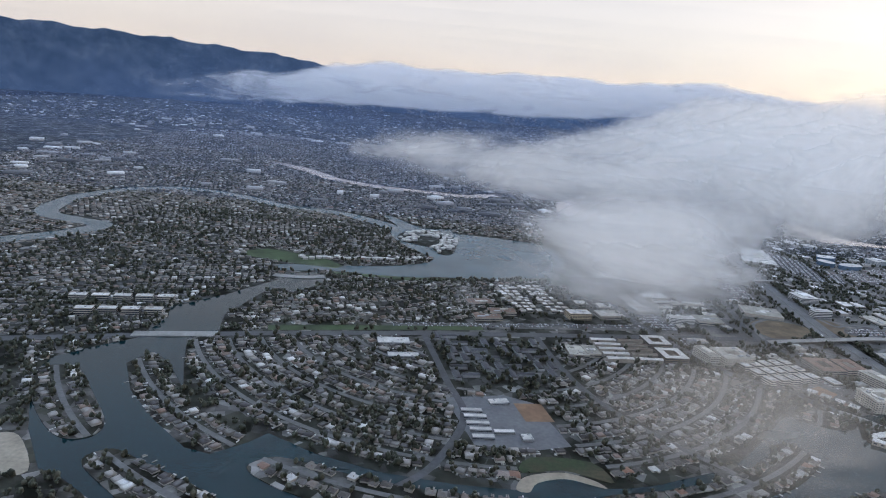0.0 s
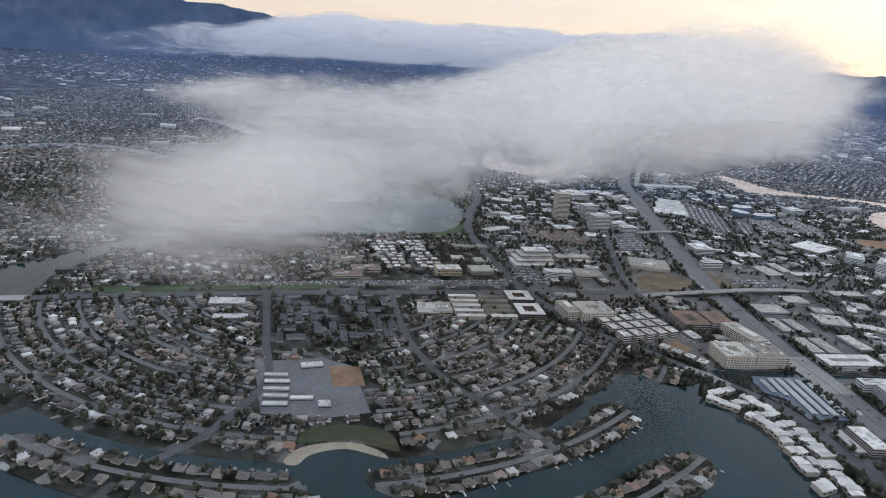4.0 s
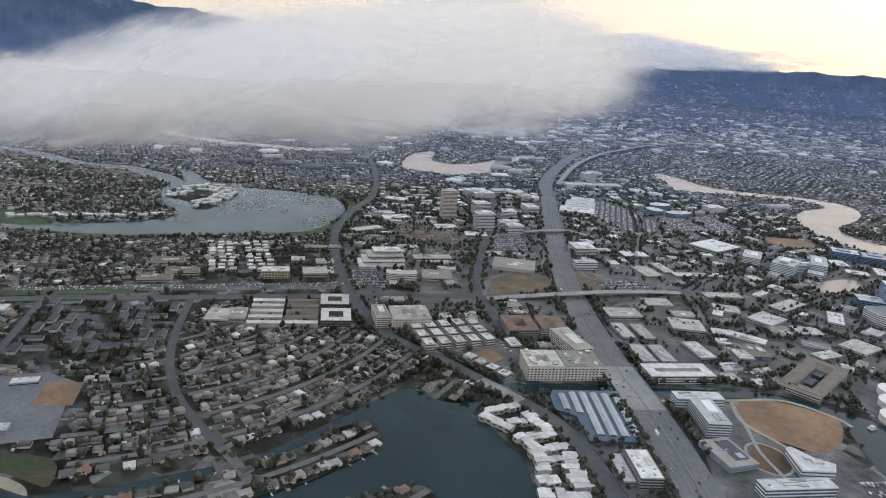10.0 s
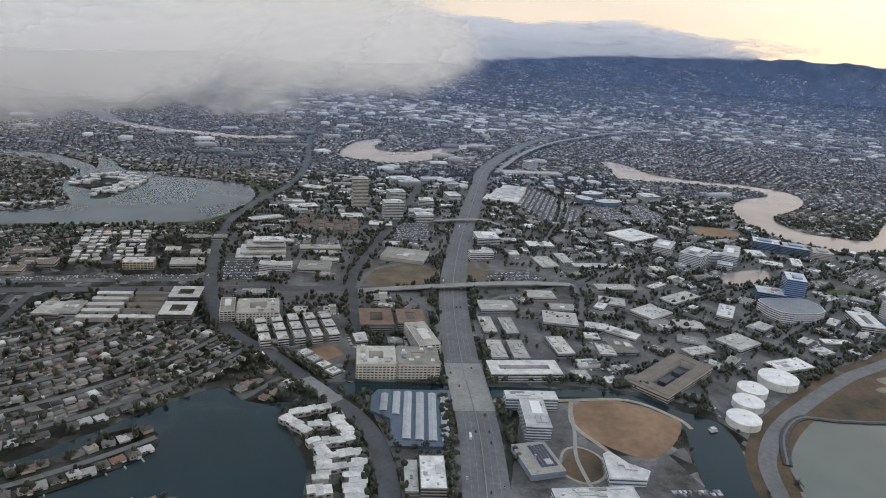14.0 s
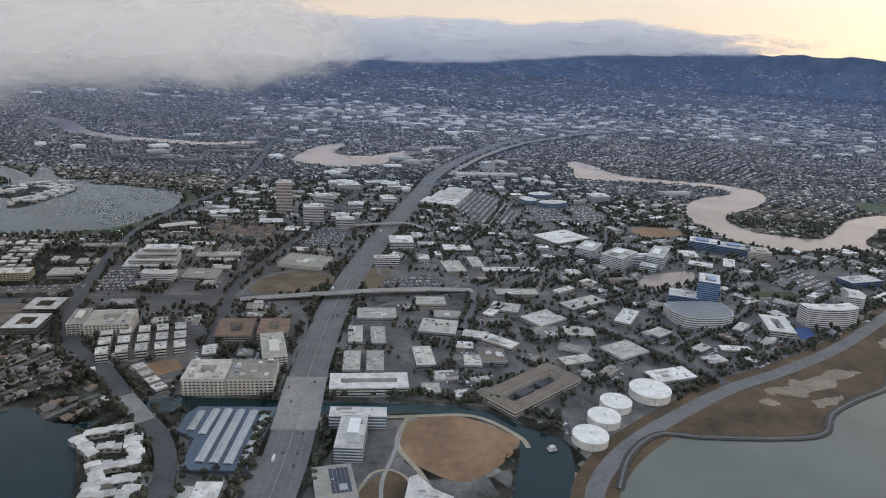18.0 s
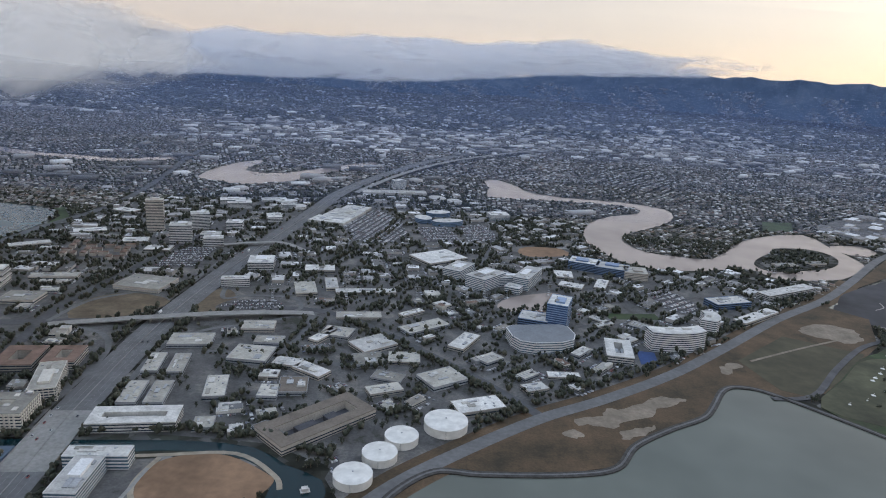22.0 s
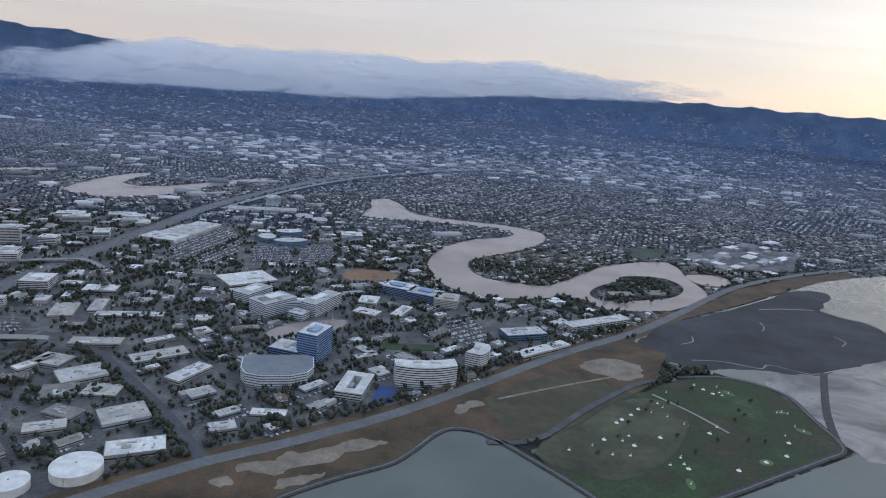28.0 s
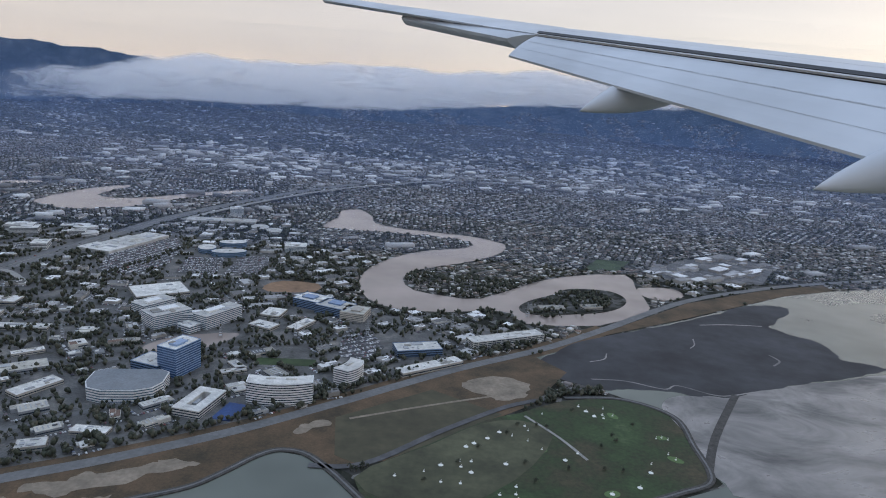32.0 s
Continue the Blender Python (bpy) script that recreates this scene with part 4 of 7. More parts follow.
def scatter(n, x0, x1, y0, y1, r=1.2, lumpy=0.5):
    x, y = rng.uniform(x0, x1, n), rng.uniform(y0, y1, n)
    d = np.sin(x * 0.021 + np.sin(y * 0.017) * 2) * np.sin(y * 0.024 + 1.1 * np.sin(x * 0.011)) + rng.normal(0, lumpy, n)
    k = (d > 0.0) & free(x, y, r)
    return x[k], y[k]


tx1, ty1 = scatter(64000, -700, 900, 180, 1050, 1.2, 0.8)
thin = ~inside(tx1, ty1, TRACT) | (rng.random(len(tx1)) < 0.7)
thin &= ~inside(tx1, ty1, PARKS[0]) | (rng.random(len(tx1)) < 0.3)
thin &= ~inside(tx1, ty1, PARKS[3]) | (rng.random(len(tx1)) < 0.3)
thin &= ~((tx1 < -60) & (ty1 > 560)) | (rng.random(len(tx1)) < 0.42)
tx1, ty1 = tx1[thin], ty1[thin]
bx, by = np.concatenate([hx, fx[fy < 900]]), np.concatenate([hy, fy[fy < 900]])
k = rng.random(len(bx)) < 0.55
bx, by = bx[k] + rng.choice([-4.4, 4.4], k.sum()), by[k] + rng.choice([-4.2, 4.2], k.sum())
g = free(bx, by, 0.6)
tx1, ty1 = np.concatenate([tx1, bx[g]]), np.concatenate([ty1, by[g]])


def along(pts, offs, step, jitter):
    a = np.array(spline(pts, False, 10))
    d = np.concatenate([[0], np.cumsum(np.linalg.norm(np.diff(a, axis=0), axis=1))])
    s = np.arange(0, d[-1], step)
    out = []
    for o in offs:
        q = np.stack([np.interp(s, d, a[:, 0]), np.interp(s, d, a[:, 1])], 1)
        t = np.gradient(q, axis=0)
        t /= np.linalg.norm(t, axis=1)[:, None] + 1e-9
        out.append(q + np.stack([-t[:, 1], t[:, 0]], 1) * o + rng.normal(0, jitter, q.shape))
    return np.concatenate(out)


ex = np.concatenate([along(HWY[:8], (-17, -20, 17, 20), 3.2, 1.0), along(BOUL[:13], (-8, 8, 10), 5, 1.0), along([(500, 497), (550, 540), (599, 574), (660, 620), (723, 680), (806, 758), (888, 830)], (4, 8), 4.5, 1.5),
                     along([(285, 482), (330, 487), (385, 484), (426, 464)], (2, 5), 3, 1.0), along([(-330, 733), (-244, 736), (-140, 762), (-87, 786), (-28, 815), (-8, 870), (-3, 930)], (0, 4, -3), 4, 1.5),
                     along([(-560, 437), (-447, 485), (-335, 522), (-200, 562)], (2,), 7, 1.5), along([(870, 690), (896, 712), (930, 722)], (0, 4, -4), 3, 2.0)])
isl = np.stack([rng.uniform(872, 1002, 520), rng.uniform(902, 1036, 520)], 1)
isl = isl[inside(isl[:, 0], isl[:, 1], [(878, 920), (890, 963), (937, 1025), (978, 1030), (996, 996), (982, 955), (949, 926), (903, 908)])]
isl = isl[(np.abs(isl[:, 1] - 946) > 10) | (rng.random(len(isl)) < 0.2)]
ex = np.concatenate([ex] + [along(q, (-4.2, 4.2), 4.2, 0.7) for q in SERVICE] + [along([(551, 531), (514, 577), (472, 621), (405, 683)], (-5.5, 5.5, 7.5), 3.6, 0.8), along([(182, 541), (169, 610), (160, 667), (167, 751), (188, 951)], (-6, 6), 5, 0.8)])
EXTRA = np.concatenate([ex[free(ex[:, 0], ex[:, 1], 0.5)], isl])
keep = ~inside(tx1, ty1, SCHOOL)
tx1, ty1 = tx1[keep], ty1[keep]


# ---- buildings ----
def ring_box(w, d, z, h, t):
    """Four thin walls round a rectangle."""
    p = Pile()
    for x, y, a, b in ((0, -d / 2 + t / 2, w, t), (0, d / 2 - t / 2, w, t), (-w / 2 + t / 2, 0, t, d - 2 * t), (w / 2 - t / 2, 0, t, d - 2 * t)):
        p.box(x, y, z, a, b, h)
    return p


def footprint(x, y, w, d, rot, grow=1.5):
    c, s = math.cos(radians(rot)), math.sin(radians(rot))
    return [(x + c * u * (w / 2 + grow) - s * v * (d / 2 + grow), y + s * u * (w / 2 + grow) + c * v * (d / 2 + grow)) for u, v in ((-1, -1), (1, -1), (1, 1), (-1, 1))]


BUILT = 5
STOREY = 1.95


def building(name, x, y, w, d, h, rot, wall, roof, glass, label, category="building", group="", fins=0.0, ribbon=0.5, units=3):
    """Walls, a roof behind a parapet, window bands storey by storey, and plant on the roof."""
    if h <= 6:
        h *= 0.62
    mark(footprint(x, y, w, d, rot), BUILT)
    root = new(name, None)
    p = Pile()
    p.box(0, 0, 0, w, d, h)
    part("wall", p.mesh("wall", wall), root)
    p = Pile()
    p.box(0, 0, h, w - 0.5, d - 0.5, 0.12)
    part("roof", p.mesh("roof", roof), root)
    low = h < 4.5
    part("parapet", ring_box(w + 0.1, d + 0.1, h - 0.1, 0.35 if low else 0.55, 0.22).mesh("parapet", wall), root)
    floors = 1 if low else max(1, round(h / STOREY))
    ribbon = min(ribbon, 0.28) if low else ribbon
    step = h / floors
    for k in range(floors):
        part("window_band", ring_box(w + 0.08, d + 0.08, k * step + step * 0.3, step * ribbon, 0.3).mesh("window_band", glass), root)
    if fins:
        p = Pile()
        p.box(0, 0, 0, 0.5, 0.22, h)
        fin = p.mesh("fin", wall)
        for k in range(int(w / fins) + 1):
            for v in (-d / 2 - 0.1, d / 2 + 0.1):
                part("fin", fin, root, "", pose(-w / 2 + k * fins, v, 0))
        for k in range(int(d / fins) + 1):
            for u in (-w / 2 - 0.1, w / 2 + 0.1):
                part("fin", fin, root, "", pose(u, -d / 2 + k * fins, 0, 0, 0, 90))
    rr = random.Random(int(x * 7 + y * 13))
    for k in range(units):
        p = Pile()
        a, b = rr.uniform(0.08, 0.3) * w, rr.uniform(0.08, 0.3) * d
        p.box(0, 0, 0, a, b, rr.uniform(0.3, 0.5 + 0.05 * h))
        part("rooftop_unit", p.mesh("rooftop_unit", rr.choice([M["grey"], M["white"], M["roofing"]])), root, "", pose(rr.uniform(-0.3, 0.3) * w, rr.uniform(-0.3, 0.3) * d, h + 0.12))
    if h >= 9 and min(w, d) > 9:
        p = Pile()
        p.box(0, 0, 0, w * 0.42, d * 0.45, 1.6)
        part("penthouse", p.mesh("penthouse", wall), root, "", pose(rr.uniform(-0.12, 0.12) * w, rr.uniform(-0.12, 0.12) * d, h + 0.12))
    if min(w, d) > 7:
        for k in range(3 if w * d < 160 else 5):
            part("roof_vent", VENT, root, "", pose(rr.uniform(-0.42, 0.42) * w, rr.uniform(-0.42, 0.42) * d, h + 0.1, 0, 0, 90 * rr.randint(0, 1)))
    if name == "business_building" and w > 9:
        side = rr.choice([-1, 1])
        aw, ad, ah = w * rr.uniform(0.3, 0.6), d * rr.uniform(0.25, 0.45), h * rr.uniform(0.7, 1.25)
        off = (rr.uniform(-0.2, 0.2) * w, side * (d / 2 + ad / 2 - 0.4))
        p = Pile()
        p.box(0, 0, 0, aw, ad, ah)
        annex = part("annex", p.mesh("annex", wall), root, "", pose(*off, 0))
        p = Pile()
        p.box(0, 0, ah, aw - 0.4, ad - 0.4, 0.12)
        part("annex_roof", p.mesh("annex_roof", rr.choice([M["roofing"], M["white"], roof])), annex)
        p = Pile()
        p.box(0, 0, ah * 0.35, aw + 0.06, ad + 0.06, ah * 0.28)
        part("annex_window", p.mesh("annex_window", glass), annex)
    root.matrix_basis = pose(x, y, 0.03, 0, 0, rot)
    return tagged(root, label, category, group)


_p = Pile()
_p.box(0, 0, 0, 1.3, 0.9, 0.55)
_p.box(0.9, 0.3, 0, 0.5, 0.4, 0.35)
VENT = _p.mesh("roof_vent", M["grey"])


def gabled(name, x, y, w, d, h, rot, roof, wall, label, category, group=""):
    mark(footprint(x, y, w, d, rot, 1), BUILT)
    root = new(name, None)
    p = Pile()
    p.box(0, 0, 0, w, d, h)
    part("wall", p.mesh("wall", wall), root)
    p = Pile()
    a, b = w / 2 + 0.25, d / 2 + 0.25
    p.add([(-a, -b, h), (a, -b, h), (a, b, h), (-a, b, h), (0, -b, h + w * 0.16), (0, b, h + w * 0.16)], [(0, 4, 5, 3), (4, 1, 2, 5), (0, 1, 4), (2, 3, 5), (3, 2, 1, 0)])
    part("roof", p.mesh("roof", roof), root)
    root.matrix_basis = pose(x, y, 0.03, 0, 0, rot)
    return tagged(root, label, category, group)


def courtyard(name, x, y, w, d, h, rot, wall, roof, t, label, category="building", fill=None):
    mark(footprint(x, y, w, d, rot), BUILT)
    root = new(name, None)
    part("wall", ring_box(w, d, 0, h, t).mesh("wall", wall), root)
    part("roof", ring_box(w + 0.3, d + 0.3, h, 0.3, t + 0.3).mesh("roof", roof), root)
    for k in range(max(1, int(h / STOREY))):
        part("window_band", ring_box(w + 0.08, d + 0.08, k * STOREY + 0.6, 0.8, 0.3).mesh("window_band", M["glass"]), root)
    if h > 8:
        p = Pile()
        p.box(0, 0, 0, 0.9, 0.5, h)
        bay = p.mesh("bay", wall)
        for k in range(int(w / 2.6)):
            for v in (-d / 2 - 0.22, d / 2 + 0.22):
                part("bay", bay, root, "", pose(-w / 2 + 1.3 + k * 2.6, v, 0))
        for k in range(int(d / 2.6)):
            for u in (-w / 2 - 0.22, w / 2 + 0.22):
                part("bay", bay, root, "", pose(u, -d / 2 + 1.3 + k * 2.6, 0, 0, 0, 90))
    if h > 8:
        q = random.Random(int(x + y))
        for k in range(9):
            u, v = q.choice([(q.uniform(-0.42, 0.42) * w, q.choice([-1, 1]) * (d / 2 - t / 2)), (q.choice([-1, 1]) * (w / 2 - t / 2), q.uniform(-0.42, 0.42) * d)])
            p = Pile()
            p.box(0, 0, 0, q.uniform(1.8, 4.2), q.uniform(1.8, 4.2), q.uniform(0.5, 1.5))
            part("stair_head", p.mesh("stair_head", q.choice([wall, M["white"], M["grey"]])), root, "", pose(u, v, h + 0.25 + 0.01 * k))
        p = Pile()
        p.box(0, 0, 0, w * 0.12, d * 0.3, h * 0.8)
        part("inner_wing", p.mesh("inner_wing", wall), root, "", pose(0, -d / 2 + t + d * 0.15 - 0.3, 0))
    if fill:
        p = Pile()
        p.box(0, 0, 0, w - 2 * t - 1.5, d - 2 * t - 1.5, 0.3)
        p.box(-w * 0.12, 0, 0.3, w * 0.2, d * 0.2, h * 0.6)
        p.box(w * 0.15, 0, 0.3, w * 0.12, d * 0.22, h * 0.6)
        part("court", p.mesh("court", fill), root)
    root.matrix_basis = pose(x, y, 0.03, 0, 0, rot)
    return tagged(root, label, category)


def shaped(name, outline, x, y, h, rot, wall, roof, glass, label, category, ribbon=0.45, units=2):
    """A building on a free outline, with storeys of ribbon windows."""
    c, s = math.cos(radians(rot)), math.sin(radians(rot))
    mark([(x + c * u - s * v, y + s * u + c * v) for u, v in outline], BUILT)
    root = new(name, None)
    n = len(outline)

    def prism(z0, z1, grow, cap):
        r = [(u * (1 + grow), v * (1 + grow)) for u, v in outline]
        p = Pile()
        p.add([(*q, z0) for q in r] + [(*q, z1) for q in r], [(i, (i + 1) % n, n + (i + 1) % n, n + i) for i in range(n)] + ([tuple(range(n, 2 * n))] if cap else []))
        return p

    part("wall", prism(0, h, 0, True).mesh("wall", wall), root)
    part("roof", prism(h + 0.02, h + 0.25, -0.03, True).mesh("roof", roof), root)
    floors = max(1, round(h / STOREY))
    for k in range(floors):
        z = (k + 0.3) * h / floors
        part("window_band", prism(z, z + ribbon * h / floors, 0.004, False).mesh("window_band", glass), root)
    q = random.Random(int(x + y))
    for k in range(units):
        p = Pile()
        p.box(0, 0, 0, q.uniform(3, 8), q.uniform(2, 5), q.uniform(0.6, 1.6))
        part("rooftop_unit", p.mesh("rooftop_unit", roof), root, "", pose(q.uniform(-0.25, 0.25) * outline[0][0] * 2, q.uniform(-2, 2), h + 0.25))
    root.matrix_basis = pose(x, y, 0.03, 0, 0, rot)
    return tagged(root, label, category)


def bowed(length, depth, bow, n=12):
    """The outline of a slab bent towards the front."""
    us = [-length / 2 + length * k / n for k in range(n + 1)]
    lift = [bow * (1 - (2 * u / length) ** 2) for u in us]
    return [(u, -depth / 2 - b) for u, b in zip(us, lift)] + [(u, depth / 2 - b * 0.8) for u, b in zip(us[::-1], lift[::-1])]


G, W_, R_ = M["glass"], M["white"], M["roofing"]
building("office_tower", 128, 937, 20, 14, 40, 18, surface("tower_cladding", (0.6, 0.55, 0.49), 0.12, 0.2, 0.7), R_, G, "tall pale office tower with dark window bands", "office tower", ribbon=0.45)
for q in ((176, 894, 24, 18, 22, 17), (174, 961, 22, 18, 21, 25), (216, 888, 22, 14, 10, 17), (170, 1105, 36, 18, 11, 20), (217, 1159, 38, 16, 6, 21), (250, 1112, 20, 16, 7, 20), (215, 971, 20, 18, 10, 8), (207, 905, 22, 16, 10, 10), (292, 815, 26, 28, 9, 10), (284, 752, 26, 10, 8, 14)):
    building("office_building", *q, M["clad"], W_, G, "pale office building with dark ribbon windows", "office", "offices of the quarter")
for q in ((165, 858, 28, 20, 4, 6), (126, 886, 28, 20, 4, 17), (29, 844, 40, 13, 5, 38), (58, 915, 36, 18, 5, 30), (49, 1028, 32, 18, 6, -14), (354, 814, 31, 20, 6, 10), (374, 768, 12, 32, 5, 13), (410, 752, 58, 12, 4, 10), (478, 885, 54, 42, 6, 38), (246, 369, 13, 27, 7, 5), (235, 371, 7, 26, 4, 6)):
    building("commercial_building", *q, M["stucco"], W_, G, "low commercial building with a white flat roof", "building", "low white roofs")
building("warehouse_store", 204, 738, 45, 36, 6, -8, M["stucco"], R_, M["grey"], "large flat-roofed store with pale walls", "store", ribbon=0.15)
for u, v, q in ((0, 0, (54, 46)), (-44, 3, (36, 52)), (42, -2, (32, 38))):
    building("warehouse_store", 338 + u * 0.22 - v * 0.97, 1085 + u * 0.97 + v * 0.22, *q, 6, 77, M["white"], W_, M["grey"], "very large white store with flat roof", "store", ribbon=0.15, units=6)
building("warehouse_store", 395, 1280, 110, 26, 6, 12, M["white"], W_, M["grey"], "long white shopping hall with flat roof", "store", ribbon=0.15, units=6)
for k, (w, d, h) in enumerate(((48, 30, 4), (44, 26, 8), (38, 22, 12), (30, 16, 15.5))):
    building("terraced_office", 61 + k * 1.5, 711 + k * 4, w, d, 4.0, 14, M["white"], W_, G, "white stepped office block with long window bands", "office", "stepped office tiers").location.z = 0.03 + (h - 4.0)
shaped("curved_office", bowed(30, 11, 3), 86, 672, 7, 7, M["clad"], W_, G, "low curved white office with dark window bands", "office", 0.4, 1)
for q in ((501, 826, 20, 36, 11, -27), (528, 797, 24, 38, 13, -38), (573, 810, 17, 46, 13, -25), (553, 806, 28, 12, 9, 18), (556, 782, 16, 13, 6.2, -25), (564, 1120, 30, 24, 9, 12), (398, 1340, 22, 20, 14, 23)):
    building("glass_office", *q, M["clad"], W_, M["pane"], "white office block with wide glass bands", "office", "white and glass offices", ribbon=0.5, units=5)
for q in ((648, 884, 34, 26, 9, -20), (676, 868, 36, 26, 9, -20), (771, 776, 42, 20, 6.2, 20), (566, 694, 26, 22, 8, -16)):
    building("blue_office", *q, M["blue"], W_, G, "blue-clad office block with pale roof", "office", "blue offices", ribbon=0.5)
building("blue_tower", 587, 694, 18, 28, 24, -18, surface("tower_blue", (0.22, 0.31, 0.46), 0.1, 0.2, 0.35), W_, surface("tower_glass", (0.05, 0.10, 0.2), 0.3, 0.2, 0.12), "blue glass office tower with a white rooftop box", "office tower", ribbon=0.6)
shaped("event_hall", [(-27, -4), (-23, -14), (-12, -19), (10, -19), (22, -14), (27, -4), (27, 14), (20, 19), (-20, 19), (-27, 14)], 567, 650, 10, 11, M["clad"], surface("slate_roof", (0.17, 0.185, 0.2), 0.12, 0.1, 0.7), M["pane"], "wide grey hall with a many-sided banded front", "hall", 0.4, 0)
shaped("hotel_block", bowed(48, 13, 5), 679, 660, 17, 10, M["clad"], W_, G, "bowed white slab block with rows of windows", "hotel", 0.4, 3)
shaped("hotel_block", bowed(26, 13, 4), 722, 702, 15, 70, M["clad"], W_, G, "bowed white end block with rows of windows", "hotel", 0.4, 2)
building("coast_block", 853, 821, 80, 15, 7, 30, M["white"], W_, G, "long low white building by the coast road", "building", fins=5.0)
building("coast_block", 785, 742, 62, 13, 6, 38, M["stucco"], W_, G, "long low grey building by the coast road", "building")
courtyard("courtyard_building", 627, 638, 21, 36, 6, -9, M["white"], W_, 7, "white courtyard building with a dark opening", fill=M["grey"])
courtyard("courtyard_building", 305, 495, 50, 20, 6, 9, M["white"], W_, 7, "white flat-roofed building round a narrow court", fill=W_)
slab("blue_court", footprint(650, 634, 14, 26, -8, 0), -0.1, 0.3, surface("blue_court", (0.035, 0.07, 0.19), 0.2, 0.1, 0.8), OPEN, 0, "blue sports court beside a courtyard building", "court")
courtyard("apartment_court", 203, 487, 26, 27, 11, 8, M["cream"], R_, 8, "large cream apartment block round a court", "apartment building")
courtyard("apartment_court", 231, 491, 28, 26, 11, 8, M["cream"], R_, 9, "large cream apartment block round a narrow court", "apartment building")
building("apartment_block", 232, 532, 16, 40, 9, 20, M["cream"], R_, G, "long pale apartment wing with a flat roof", "apartment building", fins=3.0, units=6)
courtyard("apartment_court", 194, 564, 26, 32, 6, 10, M["stucco"], M["rust"], 8, "apartment court with red-brown roofs", "apartment building")
courtyard("apartment_court", 221, 570, 22, 28, 6, 10, M["stucco"], M["rust"], 7, "apartment court with brown roofs", "apartment building")
courtyard("apartment_court", 102, 559, 31, 29, 10, 14, M["cream"], R_, 9, "cream apartment block round a court", "apartment building")
building("apartment_block", 78, 559, 11, 28, 9, 16, M["cream"], R_, G, "narrow cream apartment wing beside a court", "apartment building", fins=3.0)
for q in ((283, 572, 11, 30, 5, 9), (300, 573, 11, 30, 5, 9), (288, 528, 12, 30, 5, 8), (304, 530, 12, 30, 5, 8), (293, 615, 32, 22, 5, 9), (337, 541, 14, 30, 6, 12), (345, 595, 29, 26, 6, -4), (372, 540, 13, 17, 5, 3), (351, 622, 22, 14, 5, 4), (431, 598, 22, 20, 5, 19), (470, 669, 42, 17, 5, 38), (448, 572, 22, 13, 4, -15), (486, 573, 29, 23, 6, 35), (400, 646, 24, 19, 5, -11), (345, 496, 12, 13, 5, 9)):
    building("industrial_building", *q, M["grey"], R_, G, "low grey flat-roofed industrial building", "building", "grey industrial buildings", ribbon=0.25)
for q in ((447, 553, 24, 12, 4, 25), (335, 650, 26, 18, 5, 8), (910, 940, 30, 12, 6, 12), (958, 958, 24, 12, 6, 20), (457, 605, 24, 18, 4, 3), (412, 687, 39, 14, 4, 9), (352, 750, 20, 34, 5, 16), (699, 856, 25, 26, 9, -8)):
    building("industrial_building", *q, M["stucco"], R_, G, "low pale industrial building with flat roof", "building", "grey industrial buildings", ribbon=0.25)
for q in ((374, 585, 20, 13, 5, -8), (393, 575, 26, 13, 5, -33), (391, 640, 9, 32, 5, -27), (431, 627, 31, 24, 5, 40), (503, 642, 14, 34, 5, -26), (457, 701, 24, 8, 4, 42), (510, 536, 33, 17, 6, 22), (617, 845, 20, 24, 5, -5), (619, 807, 25, 16, 5, -21), (653, 817, 12, 32, 5, -20), (551, 567, 17, 11, 5, 25), (575, 590, 24, 9, 4, 2), (629, 699, 20, 7, 4, 34), (628, 710, 20, 8, 4, -44)):
    building("white_roofed_hall", *q, M["stucco"], W_, G, "low hall with a bright white roof", "building", "white-roofed halls", ribbon=0.25)
def oval(w, d, n=22):
    return [(w / 2 * math.cos(2 * math.pi * k / n), d / 2 * math.sin(2 * math.pi * k / n)) for k in range(n)]


for q in ((453, 1076, 24, 32), (474, 1118, 38, 24), (488, 1064, 46, 24)):
    shaped("round_office", oval(*q[2:]), q[0], q[1], 6.5, 22, M["blue"], W_, M["pane"], "round blue glass office with a white roof rim", "office", 0.6, 1)
for q in ((470, 1248, 28, 36), (499, 1230, 24, 32), (238, 1150, 34, 22), (262, 1116, 28, 26)):
    shaped("round_hall", oval(*q[2:]), q[0], q[1], 4, 22, M["clad"], W_, G, "low round white hall", "building", 0.3, 1)
for q in ((181, 1099, 34, 24, 9, 22), (251, 1027, 19, 26, 8, 20)):
    building("office_building", *q, M["clad"], W_, G, "pale office building with dark ribbon windows", "office", "offices of the quarter")
slab("office_pond", [(536, 733), (552, 764), (596, 785), (603, 775), (583, 738), (556, 722)], -0.6, 0.12, M["river"], OPEN, 3, "small pale pond between offices", "water")
slab("office_lawn", footprint(663, 729, 50, 15, 7, 0), -0.2, 0.12, M["lawn"], OPEN, 0, "green sports lawn beside offices", "lawn")
slab("bare_site", [(576, 941), (591, 967), (634, 966), (638, 934), (588, 920)], -0.2, 0.12, M["dirt"], OPEN, 2, "bare brown building site", "field")
CAR_LOTS = (([(344, 1024), (380, 1142), (416, 1078), (436, 993), (412, 934), (371, 948)], 77), ([(186, 869), (223, 883), (226, 802), (185, 796)], 12), ([(34, 682), (60, 688), (74, 640), (46, 634)], 14),
            ([(460, 962), (443, 1040), (488, 1050), (508, 968)], 12), ([(515, 975), (504, 1058), (538, 1080), (553, 1027), (550, 977)], 12), ([(697, 802), (718, 826), (740, 781), (730, 742), (703, 752)], 40),
            ([(288, 694), (318, 688), (345, 702), (332, 718), (302, 714)], 15), ([(428, 456), (440, 440), (428, 474), (424, 470)], 35), ([(372, 376), (398, 380), (402, 340), (368, 340)], 8))
